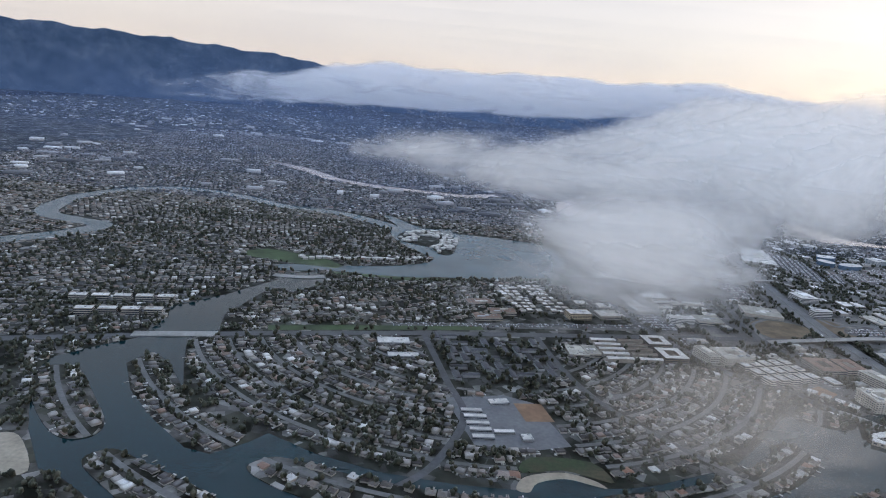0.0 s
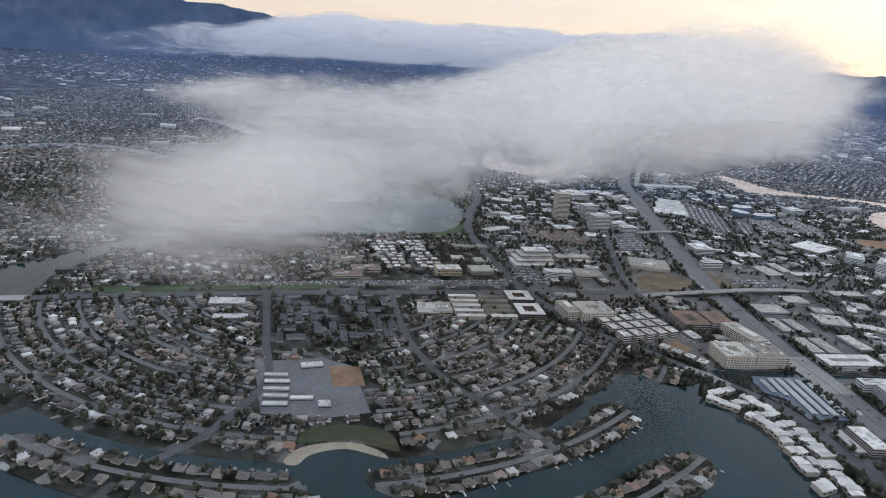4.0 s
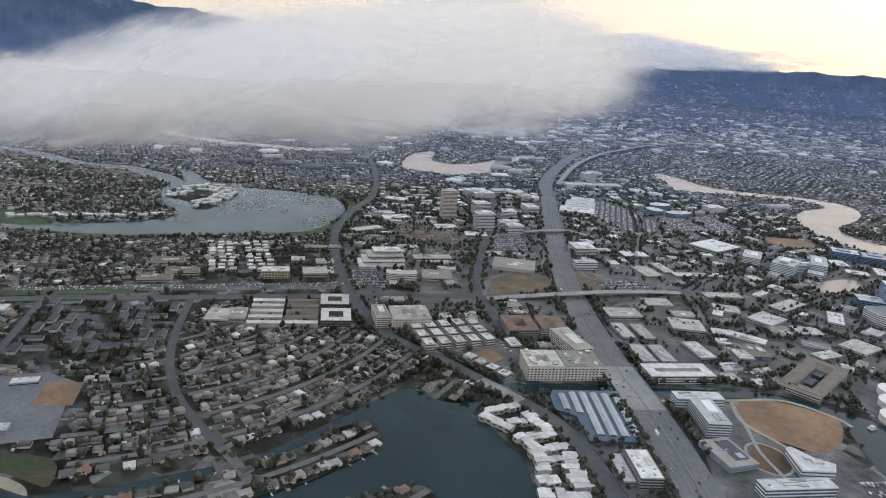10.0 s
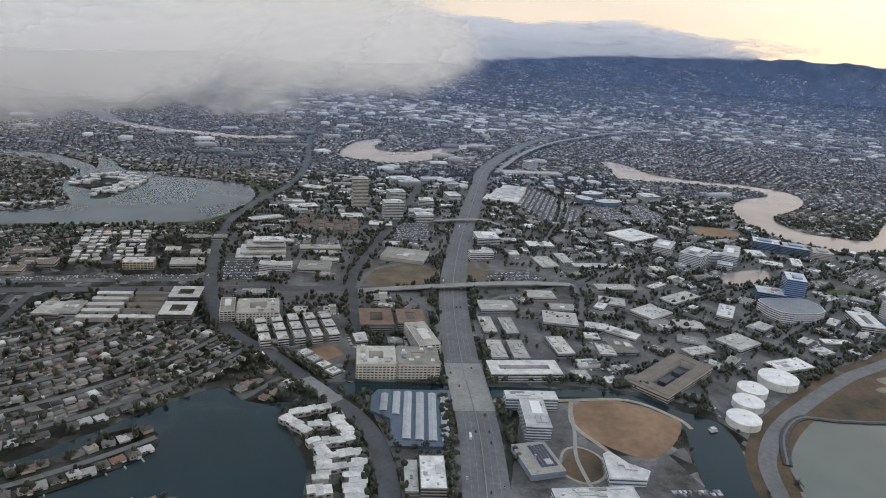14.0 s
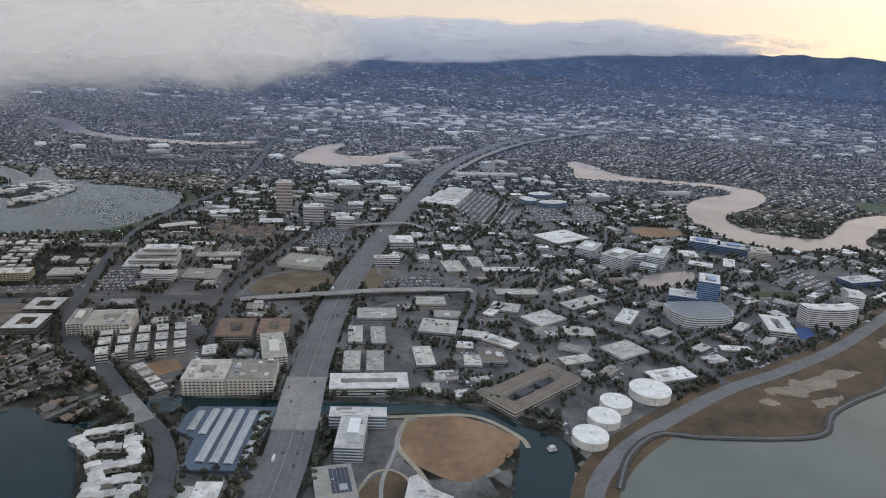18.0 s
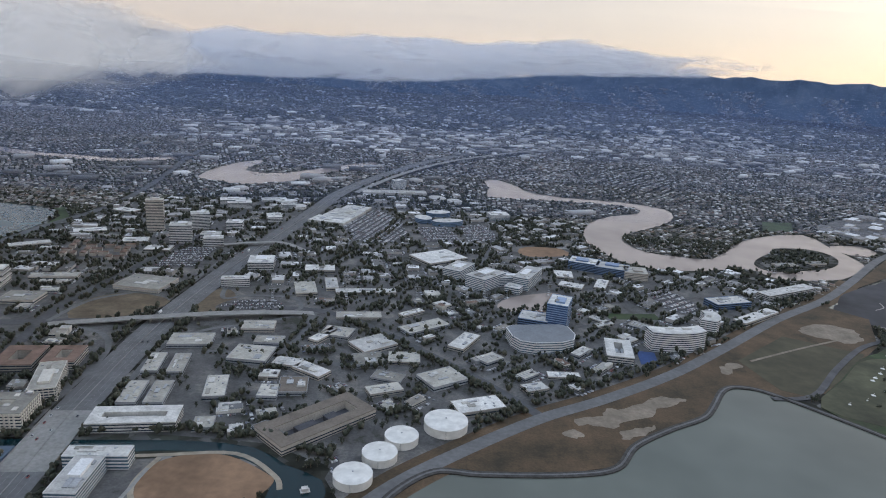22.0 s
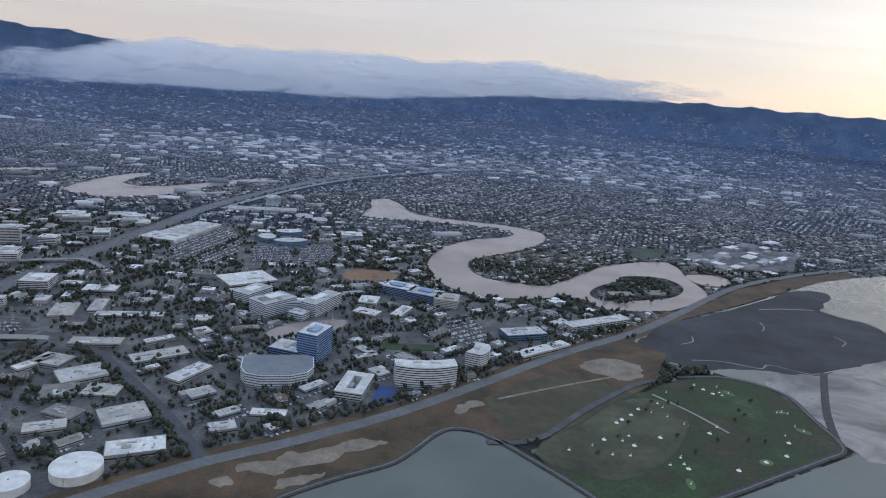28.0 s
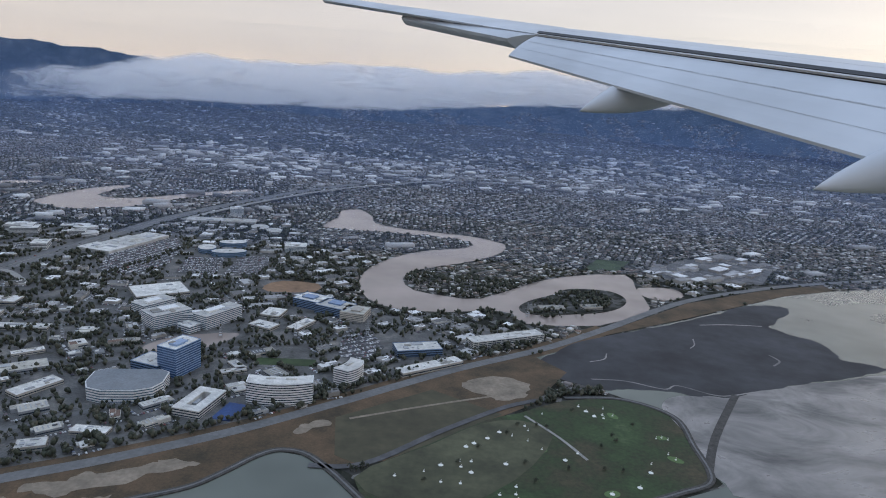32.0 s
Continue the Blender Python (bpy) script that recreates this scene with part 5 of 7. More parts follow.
for pts, turn_ in CAR_LOTS:
    slab("car_park", pts, -0.2, 0.145, M["dark_lot"], OPEN, 0, "dark asphalt car park with rows of cars", "paving")
BR = surface("brown_roofing", (0.16, 0.135, 0.11), 0.2, 0.12, 0.9)
for q in ((388, 488, 30, 10, 5, -45), (386, 550, 19, 22, 5, 8)):
    building("brown_roofed_office", *q, M["grey"], BR, G, "office with a flat brown roof and white units", "office", "brown-roofed offices", units=6)
courtyard("brown_roofed_court", 411, 504, 68, 29, 5.5, 46, M["stucco"], BR, 8, "large office round a dark court under a brown roof", "office", fill=M["dark"])
# campus by the dirt field
building("campus_office", 305, 431, 15, 32, 9, 3, M["clad"], W_, M["pane"], "pale glass campus office with white roof plant", "office", ribbon=0.55, units=7)
building("campus_wing", 305, 453, 33, 10, 8, 6, M["clad"], W_, M["pane"], "white cross wing of a glass campus office", "office", ribbon=0.5, units=4)
hall = building("campus_hall", 303, 393, 20, 28, 6, 18, M["grey"], M["roofing"], M["blue"], "low campus hall with dark roof panels", "office", units=1)
PANEL = surface("roof_panel", (0.02, 0.028, 0.05), 0.2, 0.3, 0.25)
for k in range(5):
    p = Pile()
    p.box(0, 0, 0, 1.7, 20, 0.14)
    part("roof_panel", p.mesh("roof_panel", PANEL), hall, "", pose(-1 + k * 2.0, 1, 3.95))
shaped("campus_pavilion", [(-11, -11), (9, -10), (13, -2), (3, 3), (-6, 14), (-10, 11)], 350, 389, 4.5, 0, M["clad"], W_, M["pane"], "angular white pavilion on the campus", "building", 0.4, 3)
building("campus_block", 328, 362, 43, 9, 6.2, 9, M["clad"], W_, M["pane"], "long white campus block with glass bands", "office", ribbon=0.55, units=6)
# storage rows: pale strips on a blue shed
slab("storage_shed", [(205, 450), (208, 458), (254, 463), (257, 400), (222, 397), (219, 425), (206, 432)], -0.1, 1.7, M["storage"], BUILT, 0, "low blue sheet-roofed storage shed", "storage building")
for k in range(6):
    w, d, yy = (4.4, 52, 430) if k > 1 else (4.0, 26 - 6 * (1 - k), 442)
    ob = gabled("storage_unit_row", 213.5 + k * 7.6, yy, w, d, 0.7, 3, M["pale"], M["storage"], "long pale roof strip on a storage shed", "storage building", "storage rows")
    ob.location.z = 1.7
# white rows by the boulevard
for i in range(5):
    for j in range(3):
        x, y = 120 + i * 11.5 - j * 6, 512 + i * 4.5 + j * 15
        if at_plan(x, y) == 0 or at_plan(x, y) == 4:
            building("town_house_block", x, y, 7.6, 11, 6.2, 24, M["cream"], W_, G, "cream town house block with a white roof", "town houses", "white town house blocks", units=1)
for i in range(4):
    building("town_house_block", 152 + i * 8, 500 - i * 8, 8, 8, 5, -40, M["stucco"], W_, G, "small cream town house block with a white roof", "town houses", "white town house blocks", units=1)
slab("building_site", [(150, 508), (168, 520), (178, 506), (165, 492)], -0.1, 0.12, M["dirt"], OPEN, 0, "orange dirt building site", "field")
# rows of flats and the square blocks
for j in range(5):
    for i in range(2):
        c, s = math.cos(radians(10)), math.sin(radians(10))
        u, v = -14 + i * 29, -24 + j * 12
        gabled("flats_row", -2 + c * u - s * v, 557 + s * u + c * v, 5.5, 26, 4, 100, W_ if i == 0 or j == 0 else BR, M["stucco"], "long low block of flats with a pale roof", "flats", "rows of flats")
courtyard("square_block", 42, 552, 24, 26, 6, 10, BR, W_, 6, "square block with a bright white roof ring", fill=BR)
courtyard("square_block", 35, 586, 24, 24, 6, 10, BR, W_, 6, "square block with a bright white roof ring", fill=BR)
for q in ((-51, 542, 19, 24, 5, 6), (-37, 546, 14, 22, 6, 10), (4, 667, 30, 20, 6, 15), (114, 744, 42, 13, 5, 14), (121, 683, 30, 24, 6, 4), (-8, 752, 40, 9, 5, 14), (4, 700, 18, 14, 5, 14), (-24, 702, 14, 12, 5, 14)):
    building("street_building", *q, M["stucco"], R_, G, "pale two-storey building on a street", "building", "street buildings")
for q in ((-136, 617, 30, 13, 5, 15), (-120, 640, 30, 14, 6, 12), (-145, 668, 30, 16, 5, 15)):
    building("street_building", *q, M["stucco"], M["rust"], G, "street building with a red-brown roof", "building", "street buildings")
building("yellow_block", -34, 651, 26, 15, 7, 15, surface("yellow_stucco", (0.52, 0.45, 0.33), 0.1, 0.2, 0.8), W_, G, "yellow apartment block with a pale flat roof", "apartment building", fins=3.0)
rr = random.Random(9)
for i in range(7):
    for j in range(9):
        x, y = -96 + i * 9 + j * -4.0 + rr.uniform(-1.5, 1.5), 652 + j * 11 + i * 2.4 + rr.uniform(-2, 2)
        if at_plan(x, y) == 0 and i != 3:
            building("row_house", x, y, rr.uniform(5, 7.5), rr.uniform(5, 8), rr.uniform(3.5, 5.5), 14, M["stucco"], rr.choice([W_, W_, R_]), G, "small row house block with a white roof", "town houses", "white row houses", units=0)
# brown-roofed condominiums below the towers
for i in range(8):
    for j in range(5):
        x, y = 84 + i * 9.5 - j * 3, 800 + j * 15 + i * 2.5 + rr.uniform(-1.5, 1.5)
        if free(np.array([x]), np.array([y]), 4)[0]:
            gabled("brown_condominium", x, y, 6, 10, 3.6, rr.choice([16, 106]), M["rust"], M["stucco"], "condominium block with a brown tiled roof", "condominium", "brown-roofed condominiums")
# school
for q in ((-130, 418, 16, 8, 3, 20), (-151, 399, 16, 4.5, 3, 8), (-148, 390, 17, 4.5, 3, 8), (-146, 380, 17, 4.5, 3, 8), (-144, 371, 16, 4.5, 3, 8), (-142, 361, 16, 5, 3, 8), (-111, 366, 8, 8, 3, 14), (-127, 371, 15, 4.5, 3, 10), (-213, 490, 28, 9, 4, 12), (-226, 522, 30, 14, 4, 12)):
    building("school_building", *q, M["grey"], W_, G, "long low school building with a white roof", "school", "school buildings", units=0)
# apartments on the lagoon point


def stepped_flats(x, y, w, d, h, rot):
    """A row of flats whose sections step in and out under jagged roofs."""
    mark(footprint(x, y, w, d, rot), BUILT)
    root = new("lagoon_apartments", None)
    q = random.Random(int(x * 3 + y))
    long, wide = max(w, d), min(w, d)
    n = max(2, round(long / 4.2))
    for k in range(n):
        u = -long / 2 + (k + 0.5) * long / n
        off = q.uniform(-0.18, 0.18) * wide
        a, b, z = long / n * 1.02, wide * q.uniform(0.75, 1.05), h * q.uniform(0.85, 1.1)
        m = pose(u, off, 0) if w >= d else pose(off, u, 0, 0, 0, 90)
        p = Pile()
        p.box(0, 0, 0, a, b, z)
        sec = part("section", p.mesh("section", M["stucco"]), root, "", m)
        p = Pile()
        p.add([(-a / 2 - 0.1, -b / 2 - 0.2, z), (a / 2 + 0.1, -b / 2 - 0.2, z), (a / 2 + 0.1, b / 2 + 0.2, z), (-a / 2 - 0.1, b / 2 + 0.2, z), (-a / 2 - 0.1, q.uniform(-0.2, 0.2) * b, z + 0.5), (a / 2 + 0.1, q.uniform(-0.2, 0.2) * b, z + 0.5)],
              [(0, 1, 5, 4), (2, 3, 4, 5), (1, 2, 5), (3, 0, 4), (3, 2, 1, 0)])
        part("roof", p.mesh("roof", W_), sec)
        p = Pile()
        p.box(0, -b / 2 - 0.03, z * 0.4, a * 0.5, 0.1, z * 0.3)
        p.box(0, b / 2 + 0.03, z * 0.4, a * 0.5, 0.1, z * 0.3)
        part("window", p.mesh("window", G), sec)
    root.matrix_basis = pose(x, y, 0.03, 0, 0, rot)
    return tagged(root, "lagoon-side apartments with jagged white roofs", "apartment building", "lagoon apartments")


for q in ((167, 410, 23, 7, 3.2, -35), (171, 426, 25, 7, 3.3, 28), (193, 410, 30, 9, 3.4, -59), (179, 412, 12, 6, 3.1, 18), (186, 388, 22, 8, 3.2, -54), (190, 397, 12, 6, 3.1, 18), (189, 371, 20, 9, 3.3, -77),
          (201, 386, 13, 7, 3.2, 24), (207, 365, 33, 11, 3.4, 96), (197, 373, 10, 6, 3.1, 22), (191, 354, 12, 8, 3.2, 17), (203, 342, 18, 10, 3.3, 2), (188, 338, 9, 16, 3.2, 5), (206, 322, 10, 22, 3.3, 5), (190, 318, 12, 10, 3.2, 10)):
    stepped_flats(*q)
# condominiums on the upper lagoon
rr = random.Random(4)
for k in range(170):
    a, r = rr.uniform(0, 6.28), rr.uniform(0.2, 1) ** 0.5
    x, y = -226 + 46 * r * math.cos(a), 962 + 75 * r * math.sin(a)
    if at_plan(x, y) == 3:
        building("condominium", x, y, rr.uniform(5, 9), 5.5, rr.uniform(3.6, 5.6), rr.uniform(0, 90), M["white"], W_, M["grey"], "pale waterside condominium with a white roof", "condominium", "waterside condominiums", units=0)
for k in range(26):
    x, y = -385 + k * 7.4, 772 + k * 2.4 + rr.uniform(-4, 10)
    if k < 22:
        building("condominium", x, y + 14, 7, 7, 4, rr.uniform(0, 90), M["white"], W_, M["grey"], "pale waterside condominium with a white roof", "condominium", "waterside condominiums", units=0)
for k in range(9):
    building("apartment_slab", -546 + (k % 5) * 20 + (k // 5) * 26, 550 + (k % 5) * 5 - (k // 5) * 34, 16, 9, 6.2, 15, M["stucco"], W_, G, "cream apartment slab near the canal", "apartment building", "cream slabs", units=1)


# ---- tanks ----
def tank(x, y, r, h):
    mark(footprint(x, y, 2 * r, 2 * r, 0), BUILT)
    root = new("storage_tank", None)
    bm = bmesh.new()
    bmesh.ops.create_cone(bm, cap_ends=False, segments=48, radius1=r, radius2=r, depth=h, matrix=Matrix.Translation((0, 0, h / 2)))
    me = bpy.data.meshes.new("shell")
    bm.to_mesh(me)
    bm.free()
    me.materials.append(M["tank"])
    part("shell", me, root)
    bm = bmesh.new()
    bmesh.ops.create_cone(bm, cap_ends=True, segments=48, radius1=r + 0.08, radius2=0.5, depth=r * 0.09, matrix=Matrix.Translation((0, 0, h + r * 0.045)))
    me = bpy.data.meshes.new("roof")
    bm.to_mesh(me)
    bm.free()
    me.materials.append(M["tank"])
    part("roof", me, root)
    bm = bmesh.new()
    bmesh.ops.create_cone(bm, cap_ends=True, segments=10, radius1=0.5, radius2=0.5, depth=0.6, matrix=Matrix.Translation((0, 0, h + r * 0.09)))
    me = bpy.data.meshes.new("vent")
    bm.to_mesh(me)
    bm.free()
    me.materials.append(M["grey"])
    part("vent", me, root)
    p = Pile()
    for k in range(12):
        p.box(0, 0, 0.4 + k * h / 13, 0.5, 0.08, 0.06)
    p.box(-0.25, 0, 0, 0.06, 0.08, h)
    p.box(0.25, 0, 0, 0.06, 0.08, h)
    part("ladder", p.mesh("ladder", M["grey"]), root, "", pose(0, -r - 0.08, 0))
    root.matrix_basis = pose(x, y, 0.06)
    tagged(root, "round white steel storage tank in a yard", "tank", "four white tanks")


for q in ((440, 451, 10.5, 4.8), (452, 473, 10, 4.8), (463, 492, 10, 4.8), (489, 510, 13.5, 5.6)):
    tank(*q)

# fill the business quarters: works and offices in lots, the largest first
rr = random.Random(21)
far_walls, far_tops = Pile(), Pile()
TOPS = [M["white"], M["white"], R_, R_, R_, surface("sand_roofing", (0.3, 0.275, 0.235), 0.2, 0.12, 0.9, rnd=0.3), surface("slate_roofing", (0.15, 0.155, 0.16), 0.2, 0.12, 0.9, rnd=0.3), M["rust"]]
TOP_WORDS = ["a white roof", "a white roof", "a grey roof", "a grey roof", "a grey roof", "a sand-coloured roof", "a dark grey roof", "a brown roof"]
WALLS = [M["stucco"], M["grey"], M["cream"]]
VERGE, PARKED = [], []


def works(x, y, w, d, h, rot):
    """A low works or office: a main hall, one or two wings of other heights, roof plant and a row of doors."""
    root = new("business_building", None)
    k = rr.randrange(len(TOPS))
    wall = rr.choice(WALLS)
    wings = [(0, 0, w * rr.uniform(0.7, 0.85), d * rr.uniform(0.72, 0.9), h)]
    for n in range(rr.choice([1, 2, 2])):
        a, b = rr.uniform(0.3, 0.55) * w, rr.uniform(0.35, 0.7) * d
        wings.append((rr.choice([-1, 1]) * (w - a) / 2, rr.choice([-1, 1]) * (d - b) / 2, a, b, h * rr.choice([0.72, 0.85, 1.15, 1.3]) + 0.07 * n))
    for n, (u, v, a, b, z) in enumerate(wings):
        p = Pile()
        p.box(0, 0, 0, a, b, z)
        hall_ = part("hall" if n == 0 else "wing", p.mesh("hall", wall), root, "", pose(u, v, 0))
        p = Pile()
        p.box(0, 0, z, a - 0.4, b - 0.4, 0.1)
        part("roof", p.mesh("roof", TOPS[k] if n == 0 or rr.random() < 0.6 else rr.choice(TOPS)), hall_)
        if n == 0:
            part("door_band", ring_box(a + 0.08, b + 0.08, z * 0.2, z * 0.32, 0.3).mesh("door_band", G), hall_)
            for q in range(rr.choice([1, 2, 3])):
                p = Pile()
                p.box(0, 0, 0, rr.uniform(1.2, 3.0), rr.uniform(1.0, 2.4), rr.uniform(0.4, 0.9))
                part("rooftop_unit", p.mesh("rooftop_unit", rr.choice([M["grey"], M["white"], M["dark"]])), hall_, "", pose(rr.uniform(-0.35, 0.35) * a, rr.uniform(-0.35, 0.35) * b, z + 0.1))
            if a > 14:
                p = Pile()
                for q in range(int(a / 3)):
                    p.box(-a / 2 + 2 + q * 3, 0, z + 0.1, 0.9, b * 0.55, 0.12)
                part("skylights", p.mesh("skylights", M["pale"] if k > 1 else M["roofing"]), hall_)
    root.matrix_basis = pose(x, y, 0.03, 0, 0, rot)
    tagged(root, "low business building with " + TOP_WORDS[k], "building", "small business buildings")


def lot_edges(x, y, w, d, rot):
    """Trees on two sides of a lot, parked cars on the others."""
    c, s_ = math.cos(radians(rot)), math.sin(radians(rot))
    sides = [(-1, 0), (1, 0), (0, -1), (0, 1)]
    rr.shuffle(sides)
    for n, (i, j) in enumerate(sides):
        run = d if i else w
        off = (w if i else d) / 2
        t = -run / 2 - 2
        while t < run / 2 + 2:
            if n < 2:
                o = off + rr.uniform(2.2, 3.4)
                VERGE.append((x + c * (i * o + j * t) - s_ * (j * o + i * t), y + s_ * (i * o + j * t) + c * (j * o + i * t)))
                t += rr.uniform(2.2, 5.0)
            else:
                o = off + 2.9
                if rr.random() < 0.7:
                    PARKED.append((x + c * (i * o + j * t) - s_ * (j * o + i * t), y + s_ * (i * o + j * t) + c * (j * o + i * t), radians(rot) + (0 if i else math.pi / 2)))
                t += 1.35


for zone, tries in ((PARKS[0], 5200), (PARKS[6], 500), (PARKS[5], 400)):
    xs, ys = [q[0] for q in zone], [q[1] for q in zone]
    for k in range(tries):
        g_ = 1 - k / tries
        x, y = rr.uniform(min(xs), max(xs)), rr.uniform(min(ys), max(ys))
        w, d = rr.uniform(8, 14) + 20 * g_ * rr.random(), rr.uniform(6.5, 11) + 11 * g_ * rr.random()
        lean = min(1, max(0, (x - 330 - (y - 600) * 0.3) / 170))
        rot = 10 + 32 * lean * lean * (3 - 2 * lean) + rr.choice([0, 0, 90]) + rr.choice([0, 0, 0, -14, 9])
        if not inside(np.array([x]), np.array([y]), zone)[0]:
            continue
        grid = footprint(x, y, w, d, rot, 2.4)
        pts = [(x, y)] + grid + [((a[0] + x) / 2, (a[1] + y) / 2) for a in grid] + [((a[0] + b[0]) / 2, (a[1] + b[1]) / 2) for a, b in zip(grid, grid[1:] + grid[:1])]
        if any(at_plan(*q) != 0 for q in pts):
            continue
        mark(footprint(x, y, w, d, rot, 1.0), BUILT)
        lot_edges(x, y, w, d, rot)
        hh = rr.choice([2.0, 2.3, 2.7, 3.3])
        if y < 760 and x < 700:
            works(x, y, w, d, hh, rot)
        else:
            ca, sa = math.cos(radians(rot)), math.sin(radians(rot))
            for n in range(rr.choice([2, 3])):
                bw, bd, bh = (w * 0.8, d * 0.8, hh) if n == 0 else (w * rr.uniform(0.25, 0.55), d * rr.uniform(0.3, 0.6), hh * rr.uniform(0.7, 1.4))
                u, v = (0, 0) if n == 0 else (rr.choice([-1, 1]) * (w - bw) / 2, rr.choice([-1, 1]) * (d - bd) / 2)
                px_, py_ = x + ca * u - sa * v, y + sa * u + ca * v
                far_walls.box(px_, py_, 0, bw, bd, bh, radians(rot))
                far_tops.box(px_, py_, bh, bw - 0.4, bd - 0.4, 0.25, radians(rot))
            for n in range(3):
                far_tops.box(x + rr.uniform(-0.3, 0.3) * w, y + rr.uniform(-0.3, 0.3) * d, hh + 0.2, rr.uniform(1, 3), rr.uniform(1, 2.5), 0.7, radians(rot))
for k in range(70):
    x, y = rr.uniform(1080, 1295), rr.uniform(1115, 1330)
    if inside(np.array([x]), np.array([y]), MALL)[0]:
        w, d, hh = rr.uniform(10, 34), rr.uniform(8, 18), rr.choice([2.5, 3.2, 4.5])
        far_walls.box(x, y, 0, w, d, hh, 0.75)
        far_tops.box(x, y, hh + 0.01 * k, w - 0.4, d - 0.4, 0.25, 0.75)
tagged(new("far_business_walls", far_walls.mesh("far_business_walls", M["walls"])), "pale walls of small business buildings farther off", "buildings", "", "stuff")
tagged(new("far_business_roofs", far_tops.mesh("far_business_roofs", M["far"])), "grey and white roofs of small business buildings", "buildings", "", "stuff")

# apartment bars in the round tract
for i in range(11):
    for j in range(8):
        x, y = -200 + i * 12 + j * -3.0 + (4 if j % 2 else 0), 450 + j * 18 + i * 3.2
        if inside(np.array([x]), np.array([y]), APTS)[0] and free(np.array([x]), np.array([y]), 5)[0]:
            gabled("garden_flats", x, y, 5.5, 15, 2.2, 14 + (90 if (i + j) % 4 == 0 else 0), M["dark"], M["grey"], "garden apartment bar with a dark roof", "flats", "garden apartments")

# ---- houses on the near shores, one by one ----
DOOR = surface("garage_door", (0.6, 0.58, 0.54), 0.1, 0.5, 0.6)


def roof_shade(nt, p):
    oi = nt.nodes.new("ShaderNodeObjectInfo")
    c = ramp(nt, oi.outputs["Random"], [(0.0, (0.06, 0.055, 0.055)), (0.35, (0.12, 0.11, 0.10)), (0.6, (0.18, 0.165, 0.15)), (0.75, (0.23, 0.13, 0.09)), (0.9, (0.3, 0.29, 0.27)), (1.0, (0.62, 0.61, 0.6))])
    f = ramp(nt, noise_tex(nt, 2.5, 4.0), [(0.3, (0.7, 0.7, 0.7)), (0.7, (1.15, 1.15, 1.15))])
    nt.links.new(mixc(nt, 1.0, c, f, 'MULTIPLY'), p.inputs["Base Color"])
    p.inputs["Roughness"].default_value = 0.9


ROOFM = mat("house_roofing", roof_shade)


def house(w, d, h, hip):
    root = new("house", None)
    p = Pile()
    p.box(0, 0, 0, w, d, h)
    p.box(w * 0.3, -d * 0.55, 0, w * 0.38, d * 0.5, h * 0.95)
    part("wall", p.mesh("wall", M["stucco"]), root)
    p = Pile()
    for x, y, a, b in ((0, 0, w / 2 + 0.4, d / 2 + 0.4), (w * 0.3, -d * 0.55, w * 0.19 + 0.3, d * 0.25 + 0.3)):
        r = min(a, b) * 0.34
        k = (a - b) * (1 if hip else 1.6) if a > b else 0.1
        k = min(max(k, 0.1), a)
        p.add([(x - a, y - b, h), (x + a, y - b, h), (x + a, y + b, h), (x - a, y + b, h), (x - k, y, h + r), (x + k, y, h + r)], [(0, 1, 5, 4), (1, 2, 5), (2, 3, 4, 5), (3, 0, 4), (3, 2, 1, 0)])
    part("roof", p.mesh("roof", ROOFM), root)
    p = Pile()
    p.box(w * 0.3, -d * 0.8 - 0.04, 0, w * 0.28, 0.1, h * 0.7)
    part("garage_door", p.mesh("garage_door", DOOR), root)
    for x in (-w * 0.3, -w * 0.05):
        p = Pile()
        p.box(x, -d / 2 - 0.03, h * 0.35, w * 0.14, 0.1, h * 0.4)
        part("window", p.mesh("window", M["glass"]), root)
    p = Pile()
    p.box(-w * 0.2, d * 0.2, h, 0.5, 0.5, h * 0.55)
    part("chimney", p.mesh("chimney", M["rust"]), root)
    return tagged(root, "single-storey suburban house with a low hipped roof", "house", "houses on the lagoon shores")


stock = [house(7.2, 5.4, 1.5, True), house(6.4, 5.8, 1.5, False), house(7.6, 5.0, 1.4, True), house(6.2, 5.2, 2.4, False)]
for i, k in enumerate(near_pick):
    inner = hr[k] in (313.5, 371.0, 359.0) or hr[k] == 266
    m = pose(hx[k], hy[k], 0.5 if hr[k] > 300 else 0.02, 0, 0, math.degrees(ha[k]) + (180 if inner else 0))
    if i < 4:
        stock[i].matrix_basis = m
    else:
        copy_thing(stock[i % 4], m).scale = (0.86, 0.86, 0.86)

# ---- far commercial roofs ----
n = 2000
x, y = rng.uniform(-1500, 2700, n), rng.uniform(1150, 3300, n)
k = (np.abs(x - 400) < 500 + 0.8 * y) & (np.sin(x * 0.004 + 1) + np.sin(y * 0.006 + x * 0.001) + rng.normal(0, 0.7, n) > 0.7) & free(x, y, 8)
x, y = np.concatenate([x[k], rng.uniform(-300, 1500, 260)]), np.concatenate([y[k], rng.normal(2150, 180, 260)])
n = len(x)
FLAT_V = [(-.5, -.5, 0), (.5, -.5, 0), (.5, .5, 0), (-.5, .5, 0), (-.5, -.5, 1), (.5, -.5, 1), (.5, .5, 1), (-.5, .5, 1)]
swarm("far_commercial", FLAT_V, BOX_F, np.stack([x, y, terrain(x, y)], 1), np.stack([rng.uniform(12, 46, n), rng.uniform(9, 26, n), rng.uniform(3, 8, n)], 1), rng.normal(0.35, 0.3, n), M["far"], "stuff", "pale flat roofs of far shops and works", "buildings")
n = 380
fx_ = rng.uniform(-320, 1750, n)
fy_ = 2150 + 0.3 * (fx_ + 200) + rng.normal(0, 260, n)
